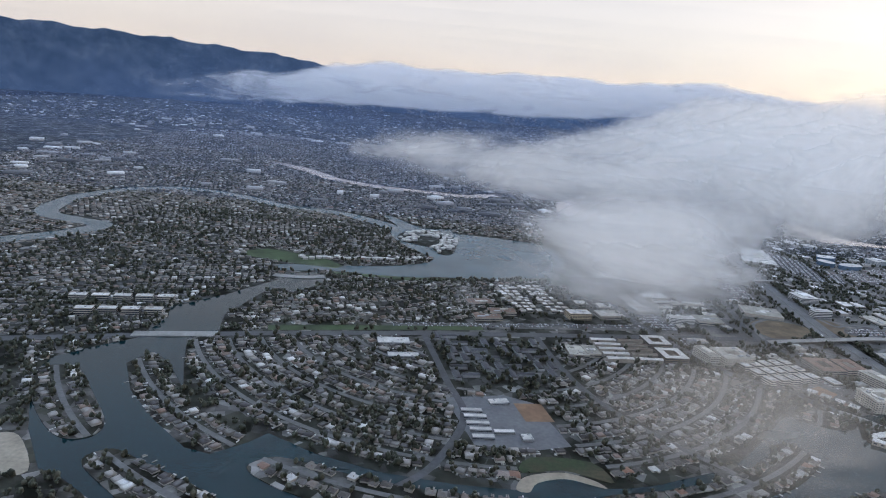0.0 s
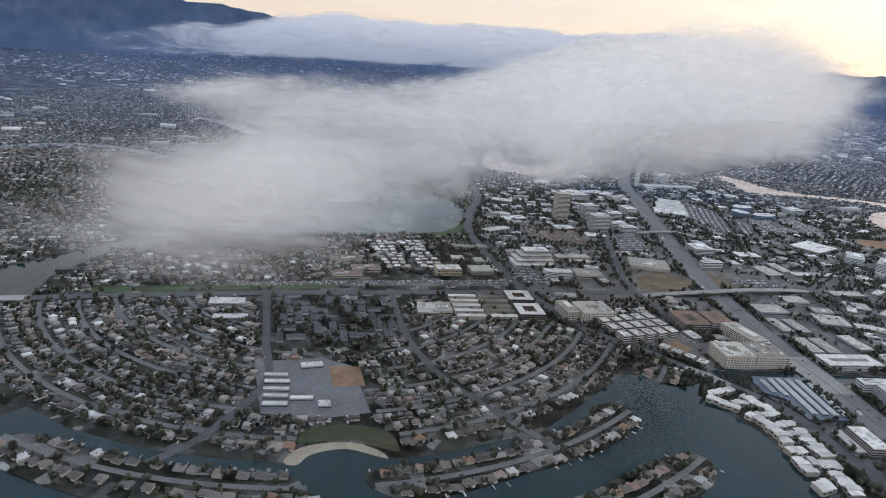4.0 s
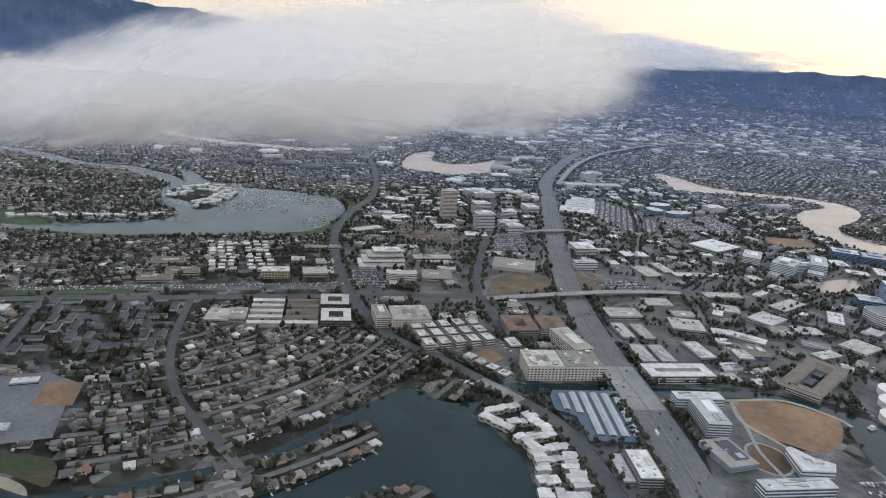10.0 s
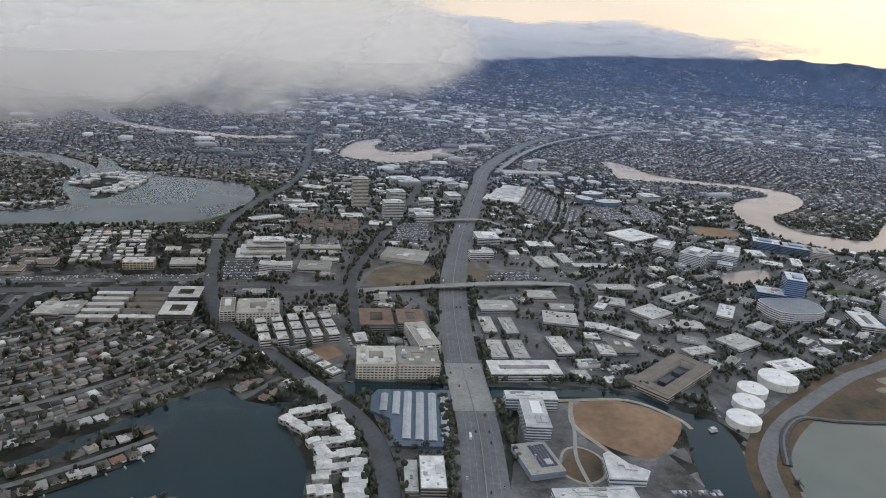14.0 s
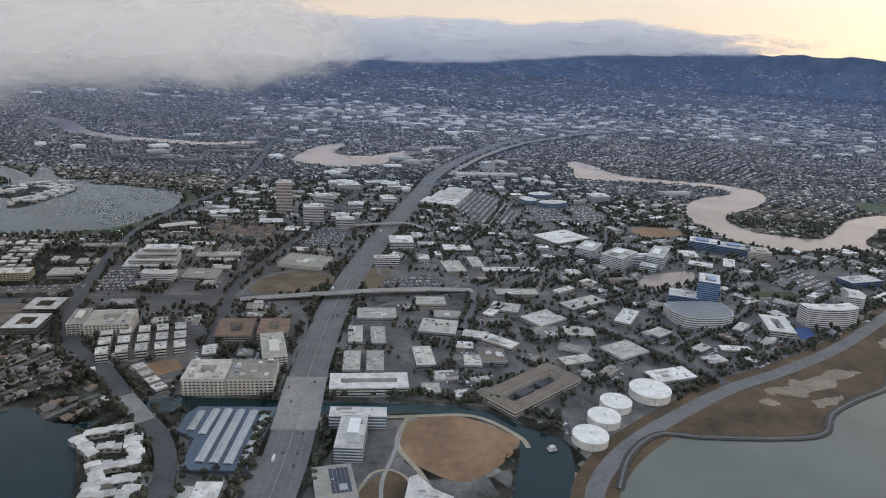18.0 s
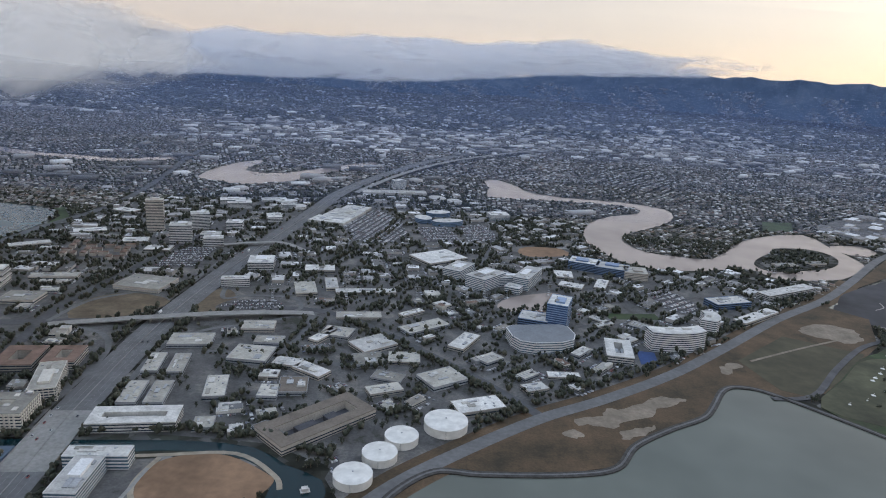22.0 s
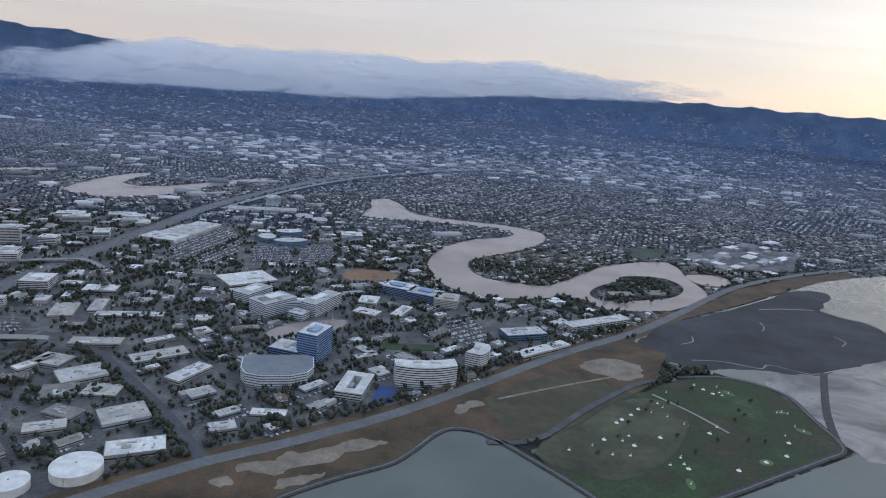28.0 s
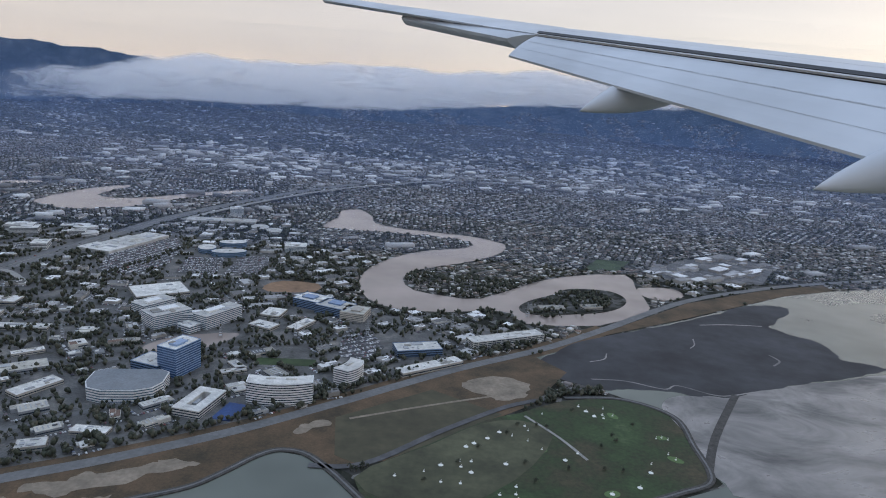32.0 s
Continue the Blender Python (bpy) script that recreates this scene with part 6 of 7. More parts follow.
swarm("far_works", FLAT_V, BOX_F, np.stack([fx_, fy_, terrain(fx_, fy_)], 1), np.stack([rng.uniform(8, 42, n), rng.uniform(7, 18, n), rng.uniform(3, 9, n)], 1), rng.normal(0.12, 0.22, n) + rng.choice([0, 1.57], n), islands("works_roofs", [(0.0, (0.2, 0.2, 0.2)), (0.5, (0.38, 0.38, 0.37)), (1.0, (0.8, 0.8, 0.79))]), "stuff", "long white roofs of far shops and works", "buildings")
n = 15000
x, y = rng.uniform(-2600, 4200, n), rng.uniform(2450, 4300, n)
z = terrain(x, y)
k = (rng.random(n) < 1.0 - z / 170) & (np.sin(x * 0.011 + 2 * np.sin(y * 0.006)) + np.sin(y * 0.013 + x * 0.003) + rng.normal(0, 0.9, n) > -0.5)
x, y, z = x[k], y[k], z[k]
n = len(x)
swarm("hill_houses", FLAT_V, BOX_F, np.stack([x, y, z], 1), np.stack([rng.uniform(6, 18, n), rng.uniform(5, 9, n), rng.uniform(2, 5, n)], 1), rng.normal(0.3, 0.5, n), M["hillside"], "stuff", "small pale houses scattered over far slopes", "houses")

# ---- parked cars ----
CAR_V = [(-.5, -.5, .15), (.5, -.5, .15), (.5, .5, .15), (-.5, .5, .15), (-.5, -.5, .6), (.5, -.5, .6), (.5, .5, .6), (-.5, .5, .6), (-.3, -.42, 1), (.2, -.42, 1), (.2, .42, 1), (-.3, .42, 1)]
CAR_F = [(0, 1, 5, 4), (1, 2, 6, 5), (2, 3, 7, 6), (3, 0, 4, 7), (4, 5, 9, 8), (5, 6, 10, 9), (6, 7, 11, 10), (7, 4, 8, 11), (8, 9, 10, 11)]
CARPAINT = islands("car_paint", [(0.0, (0.02, 0.02, 0.022)), (0.3, (0.12, 0.12, 0.125)), (0.5, (0.35, 0.35, 0.36)), (0.7, (0.7, 0.7, 0.7)), (0.93, (0.08, 0.1, 0.15)), (1.0, (0.2, 0.05, 0.04))], 0.35)
rows_ = [PARKED]
for pts, turn_ in CAR_LOTS:
    cx, cy = np.mean(np.array(pts), 0)
    c, s_ = math.cos(radians(turn_)), math.sin(radians(turn_))
    u, v = np.meshgrid(np.arange(-110, 110, 1.35), np.concatenate([[q, q + 2.5] for q in np.arange(-110, 110, 8.4)]))
    x, y = cx + c * u.ravel() - s_ * v.ravel(), cy + s_ * u.ravel() + c * v.ravel()
    k = inside(x, y, pts) & (rng.random(len(x)) < 0.72)
    rows_.append(np.stack([x[k], y[k], np.full(k.sum(), radians(turn_) + np.pi / 2)], 1))
rows_ = np.concatenate([np.array(q) for q in rows_])
plan = at_plan(rows_[:, 0], rows_[:, 1])
rows_ = rows_[(plan == 0) | (plan == OPEN)]
x, y, ca_ = rows_.T
lx = rng.uniform(-235, 38, 420)
ly = 563 + (lx + 235) * 0.262 + rng.choice([3, 8, 11], 420)
x, y, ca_ = np.concatenate([x, lx]), np.concatenate([y, ly]), np.concatenate([ca_, np.full(420, np.pi / 2 + 0.26)])
n = len(x)
swarm("parked_cars", CAR_V, CAR_F, np.stack([x, y, np.full(n, 0.15)], 1), np.tile([[2.2, 1.0, 0.75]], (n, 1)), ca_ + rng.normal(0, 0.05, n), CARPAINT, "stuff", "parked cars in rows on asphalt lots", "cars")


# ---- trees: after all footprints are known ----
g = free(tx1, ty1, 0.9)
tx1, ty1 = tx1[g], ty1[g]
groves = np.stack([rng.uniform(0, 860, 42000), rng.uniform(470, 1250, 42000)], 1)
clump = np.sin(groves[:, 0] * 0.075 + 2 * np.sin(groves[:, 1] * 0.03)) * np.sin(groves[:, 1] * 0.083 + 1.4 * np.sin(groves[:, 0] * 0.04)) + rng.normal(0, 0.35, len(groves))
groves = groves[(clump > 0.8) & inside(groves[:, 0], groves[:, 1], PARKS[0]) & free(groves[:, 0], groves[:, 1], 0.8)]
verge = np.concatenate([np.array(VERGE), groves])
verge = verge[at_plan(verge[:, 0], verge[:, 1]) == 0]
tx1, ty1 = np.concatenate([tx1, EXTRA[:, 0], verge[:, 0]]), np.concatenate([ty1, EXTRA[:, 1], verge[:, 1]])
solo = np.flatnonzero((tx1 > 150) & (tx1 < 760) & (ty1 < 620) & (ty1 > 330))[:220]
mask = np.ones(len(tx1), bool)
mask[solo] = False
for i, (seed, lumps) in enumerate(((1, 4), (2, 5), (3, 3))):
    kk = np.flatnonzero(mask)[i::3]
    cv, cf = crown(seed, lumps)
    n = len(kk)
    s = rng.uniform(1.3, 3.6, n) 
    swarm("tree_clumps", cv, cf, np.stack([tx1[kk], ty1[kk], np.full(n, 0.3)], 1), np.stack([s, s, s * rng.uniform(0.9, 1.6, n)], 1),
          rng.uniform(0, 6.28, n), M["leaf"], "stuff", "dark green garden and street trees", "trees")
wx, wy = scatter(95000, -1280, 1950, 1000, 2480, 0.6, 1.2)
n = len(wx)
s = rng.uniform(1.3, 3.6, n)
LUMP_V = [(1, 0, 0.5), (-0.8, 0.2, 0.6), (0.1, 1, 0.5), (0, -0.9, 0.4), (0.1, 0.05, 1.2), (0, 0, 0)]
LUMP_F = [(0, 2, 4), (2, 1, 4), (1, 3, 4), (3, 0, 4), (2, 0, 5), (1, 2, 5), (3, 1, 5), (0, 3, 5)]
swarm("far_trees", LUMP_V, LUMP_F, np.stack([wx, wy, terrain(wx, wy)], 1), np.stack([s, s, s * rng.uniform(0.8, 1.3, n)], 1), rng.uniform(0, 6.28, n), M["leaf"], "stuff", "dark green trees among far houses", "trees")


n = 34000
x, y = rng.uniform(-2600, 4200, n), rng.uniform(2480, 4350, n)
z = terrain(x, y)
k = np.sin(x * 0.009 + 1.5 * np.sin(y * 0.005)) * np.sin(y * 0.011) + rng.normal(0, 0.6, n) + z / 160 > 0.1
x, y, z = x[k], y[k], z[k]
n = len(x)
s = rng.uniform(3, 8, n)
swarm("hill_trees", LUMP_V, LUMP_F, np.stack([x, y, z - 0.5], 1), np.stack([s, s, s * 0.9], 1), rng.uniform(0, 6.28, n), M["leaf"], "stuff", "dark trees scattered over far slopes", "trees")


def tree(seed):
    root = new("tree", None)
    bm = bmesh.new()
    bmesh.ops.create_cone(bm, cap_ends=True, segments=6, radius1=0.16, radius2=0.07, depth=1.6, matrix=Matrix.Translation((0, 0, 0.8)))
    for a in (0.4, 2.5, 4.6):
        bmesh.ops.create_cone(bm, cap_ends=True, segments=5, radius1=0.07, radius2=0.03, depth=1.0,
                              matrix=Matrix.Translation((0.3 * math.cos(a), 0.3 * math.sin(a), 1.7)) @ Euler((0.6 * math.sin(a) * -1, 0.6 * math.cos(a), 0)).to_matrix().to_4x4())
    me = bpy.data.meshes.new("trunk")
    bm.to_mesh(me)
    bm.free()
    me.materials.append(M["bark"])
    part("trunk", me, root)
    v, f = [], []
    rr = random.Random(seed)
    for k in range(46):
        o = Vector((rr.gauss(0, 0.62), rr.gauss(0, 0.62), 2.3 + rr.gauss(0, 0.62)))
        s = rr.uniform(0.22, 0.45)
        i = len(v)
        for w in ((1, 0, 0), (-1, 0, 0), (0, 1, 0), (0, -1, 0), (0, 0, 1), (0, 0, -1)):
            v.append(tuple(o + Vector(w) * s * rr.uniform(0.7, 1.3)))
        f += [tuple(i + q for q in t) for t in ((0, 2, 4), (2, 1, 4), (1, 3, 4), (3, 0, 4), (2, 0, 5), (1, 2, 5), (3, 1, 5), (0, 3, 5))]
    part("crown", mesh_of("crown", v, f, M["leaf"]), root)
    return tagged(root, "dark green broadleaf tree beside roads and buildings", "tree", "trees near the highway and creek")


kinds = [tree(11), tree(12), tree(13)]
for i, k in enumerate(solo):
    s = 0.8 + 0.7 * float(rng.random())
    m = pose(tx1[k], ty1[k], 0.05, 0, 0, float(rng.uniform(0, 360)))
    if i < 3:
        kinds[i].matrix_basis = m
    else:
        copy_thing(kinds[i % 3], m).scale = (s, s, s)


# ---- low cloud and haze ----
scene.cycles.transparent_max_bounces = 64


def cloud_mat(name, col, size, low, high, top, gain=1.0, billow=1.0):
    """Soft vapour: thickness from drifting noise and from the sheet's own fall-off."""
    m = bpy.data.materials.new(name)
    m.use_nodes = True
    nt = m.node_tree
    nt.nodes.clear()
    out = nt.nodes.new("ShaderNodeOutputMaterial")
    mp = nt.nodes.new("ShaderNodeMapping")
    mp.inputs["Scale"].default_value = tuple(1 / s for s in size)
    nt.links.new(place(nt), mp.inputs["Vector"])
    n = noise_tex(nt, 1.0, 7.0, 0.58, mp.outputs[0], 0.6)
    at = nt.nodes.new("ShaderNodeAttribute")
    at.attribute_name = "vapour"
    add = nt.nodes.new("ShaderNodeMath")
    add.operation = 'MULTIPLY_ADD'
    nt.links.new(at.outputs["Fac"], add.inputs[0])
    add.inputs[1].default_value = gain
    amp = nt.nodes.new("ShaderNodeMath")
    amp.operation = 'MULTIPLY'
    amp.inputs[1].default_value = billow
    nt.links.new(n, amp.inputs[0])
    nt.links.new(amp.outputs[0], add.inputs[2])
    mr = nt.nodes.new("ShaderNodeMapRange")
    mr.interpolation_type = 'SMOOTHSTEP'
    mr.inputs[1].default_value, mr.inputs[2].default_value, mr.inputs[4].default_value = low, high, top
    nt.links.new(add.outputs[0], mr.inputs[0])
    d = nt.nodes.new("ShaderNodeBsdfDiffuse")
    t = nt.nodes.new("ShaderNodeBsdfTranslucent")
    d.inputs[0].default_value = t.inputs[0].default_value = (*col, 1)
    a = nt.nodes.new("ShaderNodeMixShader")
    nt.links.new(d.outputs[0], a.inputs[1])
    nt.links.new(t.outputs[0], a.inputs[2])
    tr = nt.nodes.new("ShaderNodeBsdfTransparent")
    b = nt.nodes.new("ShaderNodeMixShader")
    nt.links.new(mr.outputs[0], b.inputs[0])
    nt.links.new(tr.outputs[0], b.inputs[1])
    nt.links.new(a.outputs[0], b.inputs[2])
    nt.links.new(b.outputs[0], out.inputs[0])
    return m


def veil(name, sheets, x_step, z0, z1, nz, dens, material, label, category, lean=0.0):
    """Vapour built as upright wavy sheets one behind the other; dens gives how thick it is at each place."""
    vs, fs, ds, base = [], [], [], 0
    for y, x0, x1 in sheets:
        nx = max(4, int((x1 - x0) / x_step))
        x = np.linspace(x0, x1, nx)
        z = np.linspace(z0, z1, nz)
        gx, gz = np.meshgrid(x, z)
        gy = y + lean * (gz - z0) + 6 * np.sin(gx * 0.021 + y) + 4 * np.sin(gz * 0.06 + gx * 0.01)
        vs.append(np.stack([gx.ravel(), gy.ravel(), gz.ravel()], 1))
        ds.append(dens(gx.ravel(), gy.ravel(), gz.ravel()))
        fs += [(base + j * nx + i, base + j * nx + i + 1, base + (j + 1) * nx + i + 1, base + (j + 1) * nx + i) for j in range(nz - 1) for i in range(nx - 1)]
        base += nx * nz
    me = mesh_of(name, np.concatenate(vs), fs, material)
    me.polygons.foreach_set("use_smooth", np.ones(len(fs), bool))
    a = me.attributes.new("vapour", 'FLOAT', 'POINT')
    a.data.foreach_set("value", np.concatenate(ds).astype(np.float32))
    ob = tagged(new(name, me), label, category, "", "stuff")
    return ob


def soft(v, a, b):
    t = np.clip((v - a) / (b - a), 0, 1)
    return t * t * (3 - 2 * t)


def bank(x, y, z):
    """The near cloud: its right edge runs away from the flight path."""
    right = np.interp(y, [110, 200, 240, 300, 345, 380, 435, 600, 870, 1000], [-100, -25, 45, 110, 175, 225, 255, 285, 280, 120])
    left = np.interp(y, [110, 236, 283, 400, 500, 620, 1000], [-150, -150, -155, -205, -285, -280, -120])
    side = soft(right + 30 - x, 0, 110) * soft(x - left + 45, 0, 100) * soft(y, 85, 140) * soft(960 - y, 0, 200)
    crown_z = np.interp(x, [-300, -60, 20, 70, 120, 300], [206, 216, 241, 260, 277, 255])
    foot = np.interp(x, [-300, -80, 60, 150], [141.5, 144, 151, 154]) + 0.032 * y
    level = soft(z, foot, foot + 32) * soft(crown_z - z, 0, 40)
    return side * level


near_cloud = cloud_mat("cloud_vapour", (0.99, 0.955, 0.915), (105, 105, 40), 1.3, 2.0, 0.72, 1.06, 1.9)
veil("low_cloud_bank", [(y, -420, 380) for y in (95, 120, 150, 185, 225, 270, 320, 375, 435, 500, 570, 645, 725, 810, 900, 990)], 14, 126, 290, 18, bank, near_cloud, "soft grey-white bank of low cloud over the town", "cloud", 0.95)


def flat_veil(name, zs, x0, x1, y0, y1, step, dens, material, label, category):
    """The same vapour in level layers, so that the bank is closed from above."""
    vs, fs, ds, base = [], [], [], 0
    for z in zs:
        x, y = np.arange(x0, x1, step), np.arange(y0, y1, step)
        gx, gy = np.meshgrid(x, y)
        gz = z + 3 * np.sin(gx * 0.03 + z) * np.sin(gy * 0.025)
        vs.append(np.stack([gx.ravel(), gy.ravel(), gz.ravel()], 1))
        ds.append(dens(gx.ravel(), gy.ravel(), gz.ravel()))
        nx, ny = len(x), len(y)
        fs += [(base + j * nx + i, base + j * nx + i + 1, base + (j + 1) * nx + i + 1, base + (j + 1) * nx + i) for j in range(ny - 1) for i in range(nx - 1)]
        base += nx * ny
    me = mesh_of(name, np.concatenate(vs), fs, material)
    me.polygons.foreach_set("use_smooth", np.ones(len(fs), bool))
    a = me.attributes.new("vapour", 'FLOAT', 'POINT')
    a.data.foreach_set("value", np.concatenate(ds).astype(np.float32))
    return tagged(new(name, me), label, category, "", "stuff")


flat_veil("low_cloud_layer", (176, 190, 204), -420, 260, 90, 1000, 16, bank, cloud_mat("cloud_layer_vapour", (0.99, 0.955, 0.915), (105, 105, 40), 1.3, 2.0, 0.2, 1.06, 1.9), "soft level layers inside the low cloud bank", "cloud")


def wisp(x, y, z):
    return np.clip(1.15 - ((x + 120) / 31) ** 2 - ((y - 38) / 24) ** 2 - ((z - 188) / 14) ** 2, 0, 1)


veil("cloud_wisp", [(y, -154, -86) for y in (19, 26, 33, 40, 47, 54)], 4, 168, 206, 14, wisp, cloud_mat("wisp_vapour", (0.98, 0.9, 0.8), (30, 30, 15), 1.15, 2.2, 0.31, 1.0, 1.7), "thin grey wisp of cloud near the flight path", "cloud")


def far_bank(x, y, z):
    base = np.interp(x, [-2400, -1700, -1000, 350, 1000, 1500, 2200], [40, 50, 88, 122, 190, 215, 235])
    top = np.interp(x, [-2400, -1750, -1300, -950, 400, 1200, 2600], [240, 250, 290, 375, 395, 425, 350]) + 10 * np.sin(x * 0.007) + 7 * np.sin(x * 0.017 + 1)
    level = soft(z, base, base + 45) * soft(top - z, 0, 50)
    ends = (0.55 + 0.45 * soft(x, -1700, -1050)) * soft(2700 - x, 0, 1500)
    return level * ends


veil("far_cloud_bank", [(y, -2600, 2900) for y in (3480, 3600, 3720, 3840)], 60, 30, 450, 20, far_bank, cloud_mat("far_vapour", (0.98, 0.97, 0.96), (300, 300, 70), 1.2, 1.95, 0.72, 1.0, 1.7), "long pale cloud bank lying on the hills", "cloud", 1.0)

# distance haze added as blue-tinted see-through sheets, one behind the other
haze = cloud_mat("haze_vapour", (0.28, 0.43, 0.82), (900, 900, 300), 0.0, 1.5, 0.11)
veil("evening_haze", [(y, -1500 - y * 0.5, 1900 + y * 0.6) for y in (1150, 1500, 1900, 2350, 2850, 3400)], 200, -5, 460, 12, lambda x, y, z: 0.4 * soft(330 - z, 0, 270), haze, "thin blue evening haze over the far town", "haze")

# ---- far mountains ----
az = np.linspace(-62, 62, 200)
az_r = np.radians(az)
crest = np.interp(az, [-62, -40, -32, -27, -23, -20.5, -18, -8, 0, 5, 9, 15, 25, 40, 62], [420, 410, 395, 375, 360, 320, 260, 195, 185, 190, 240, 265, 270, 260, 260])
crest = crest + 7 * np.sin(az * 1.7) + 4 * np.sin(az * 4.3 + 1)
rows = []
for k, fct in enumerate((0.0, 0.35, 0.7, 1.0, 0.6)):
    rad = (4250, 4380, 4500, 4600, 4680)[k]
    rows.append(np.stack([450 + rad * np.sin(az_r), rad * np.cos(az_r), 60 + (crest - 60) * fct + 6 * np.sin(az * 3 + k * 2) * (k in (1, 2))], 1))
nn = len(az)


# woodland tones with the blue of distance haze mixed into the colour
def haze_blue_slope(nt, p):
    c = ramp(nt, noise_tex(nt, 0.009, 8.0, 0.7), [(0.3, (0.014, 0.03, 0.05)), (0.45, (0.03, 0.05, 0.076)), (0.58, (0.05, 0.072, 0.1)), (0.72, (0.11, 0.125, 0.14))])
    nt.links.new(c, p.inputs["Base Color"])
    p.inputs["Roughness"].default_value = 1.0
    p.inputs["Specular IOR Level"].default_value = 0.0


tagged(new("mountain_range", mesh_of("mountain_range", np.concatenate(rows), [(k * nn + i, k * nn + i + 1, (k + 1) * nn + i + 1, (k + 1) * nn + i) for k in range(4) for i in range(nn - 1)], mat("haze_tinted_slopes", haze_blue_slope))),
       "long wooded mountain ridge coloured blue with haze", "mountains", "", "structure")


# ---- houses dotted over the far slope ----
n = 7000
ha_ = rng.uniform(-30, 50, n)
hf = rng.random(n) ** 1.7 * 0.62
keep = np.sin(ha_ * 0.9) + np.sin(ha_ * 2.3 + hf * 9) + rng.normal(0, 0.5, n) > 0.35
ha_, hf = ha_[keep], hf[keep]
n = len(ha_)
hcrest = np.interp(ha_, az, crest)
hrad = 4250 + hf * 350
hz = 60 + (hcrest - 60) * hf
swarm("slope_houses", FLAT_V, BOX_F, np.stack([450 + hrad * np.sin(np.radians(ha_)), hrad * np.cos(np.radians(ha_)), hz - 4], 1), np.stack([rng.uniform(6, 16, n), rng.uniform(6, 9, n), rng.uniform(5.5, 8, n)], 1), rng.normal(0.1, 0.3, n), islands("slope_house_paint", [(0.0, (0.07, 0.07, 0.075)), (0.6, (0.16, 0.16, 0.165)), (1.0, (0.4, 0.39, 0.39))]), "stuff", "pale houses dotted over the wooded far slope", "houses")


# ---- the aircraft's wing, where the flight ends ----
PAINT = surface("wing_paint", (0.5, 0.53, 0.57), 0.03, 0.25, 0.38, fine=2.0)
# near-black colour carrying the shade of the open gap before the flap
GAP_SHADE = surface("gap_shade_black", (0.012, 0.012, 0.014), 0.2, 2.0, 0.6)


def plate(name, a, b, c, d, thick, material, parent, belly=0.0):
    """A tapered skin panel between four corners, with a thickness and a slight camber."""
    a, b, c, d = map(Vector, (a, b, c, d))
    nrm = (b - a).cross(d - a).normalized()
    if nrm.z < 0:
        nrm = -nrm
    v, f, n, m = [], [], 13, 7
    for side in (0, 1):
        for j in range(m):
            for i in range(n):
                s, t = i / (n - 1), j / (m - 1)
                p = (a.lerp(b, s)).lerp(d.lerp(c, s), t)
                rim = 1 - (2 * t - 1) ** 2
                v.append(p + nrm * ((belly * rim) if side == 0 else -(thick * (0.25 + 0.75 * rim))))
    k = n * m
    for j in range(m - 1):
        for i in range(n - 1):
            q = j * n + i
            f += [(q, q + 1, q + n + 1, q + n), (k + q + n, k + q + n + 1, k + q + 1, k + q)]
    edge = [i for i in range(n)] + [j * n + n - 1 for j in range(1, m)] + [(m - 1) * n + i for i in range(n - 2, -1, -1)] + [j * n for j in range(m - 2, 0, -1)]
    f += [(p, q, k + q, k + p) for p, q in zip(edge, edge[1:] + edge[:1])]
    return part(name, mesh_of(name, v, f, material), parent)


def fairing(tip, top, end, width, parent):
    """A pointed canoe-shaped housing under the flap."""
    tip, top, end = map(Vector, (tip, top, end))
    axis = end - tip
    side = axis.cross(Vector((0, 0, 1))).normalized()
    up = side.cross(axis).normalized()
    v, f, n = [], [], 12
    for i in range(15):
        s = i / 14
        r = width * (math.sin(math.pi * min(1, s * 0.62 + 0.0)) ** 0.9)
        c = tip.lerp(end, s) + up * r * 0.35
        v += [c + side * r * 0.7 * math.cos(a) + up * r * math.sin(a) for a in (2 * math.pi * k / n for k in range(n))]
    f = [(i * n + k, i * n + (k + 1) % n, (i + 1) * n + (k + 1) % n, (i + 1) * n + k) for i in range(14) for k in range(n)]
    f.append(tuple(range(n - 1, -1, -1)))
    f.append(tuple(14 * n + k for k in range(n)))
    me = mesh_of("flap_fairing", v, f, PAINT)
    me.polygons.foreach_set("use_smooth", np.ones(len(f), bool))
    return part("flap_fairing", me, parent, "tapered grey housing under the flap")


def seam(a, b, c, d, t, wide, belly, material, name="panel_seam"):
    """A narrow sealed joint running along the span, just proud of the skin."""
    a, b, c, d = map(Vector, (a, b, c, d))
    nrm = (b - a).cross(d - a).normalized()
    if nrm.z < 0:
        nrm = -nrm
    q = []
    for s, u in ((0.01, t), (0.99, t), (0.99, t + wide), (0.01, t + wide)):
        q.append(a.lerp(b, s).lerp(d.lerp(c, s), u) + nrm * (belly * (1 - (2 * u - 1) ** 2) + 0.004))
    return plate(name, *q, 0.001, material, wing)


# wing corners worked out from the camera's final pose
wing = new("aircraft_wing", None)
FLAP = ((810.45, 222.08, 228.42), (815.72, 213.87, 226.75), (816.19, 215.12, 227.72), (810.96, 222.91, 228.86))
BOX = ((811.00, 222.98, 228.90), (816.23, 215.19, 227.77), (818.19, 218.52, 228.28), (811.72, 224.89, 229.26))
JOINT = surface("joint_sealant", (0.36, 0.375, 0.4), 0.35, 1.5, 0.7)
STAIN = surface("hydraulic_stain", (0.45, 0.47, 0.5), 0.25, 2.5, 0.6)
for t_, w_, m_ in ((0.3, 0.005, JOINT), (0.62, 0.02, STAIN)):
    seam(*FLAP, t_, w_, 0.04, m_)
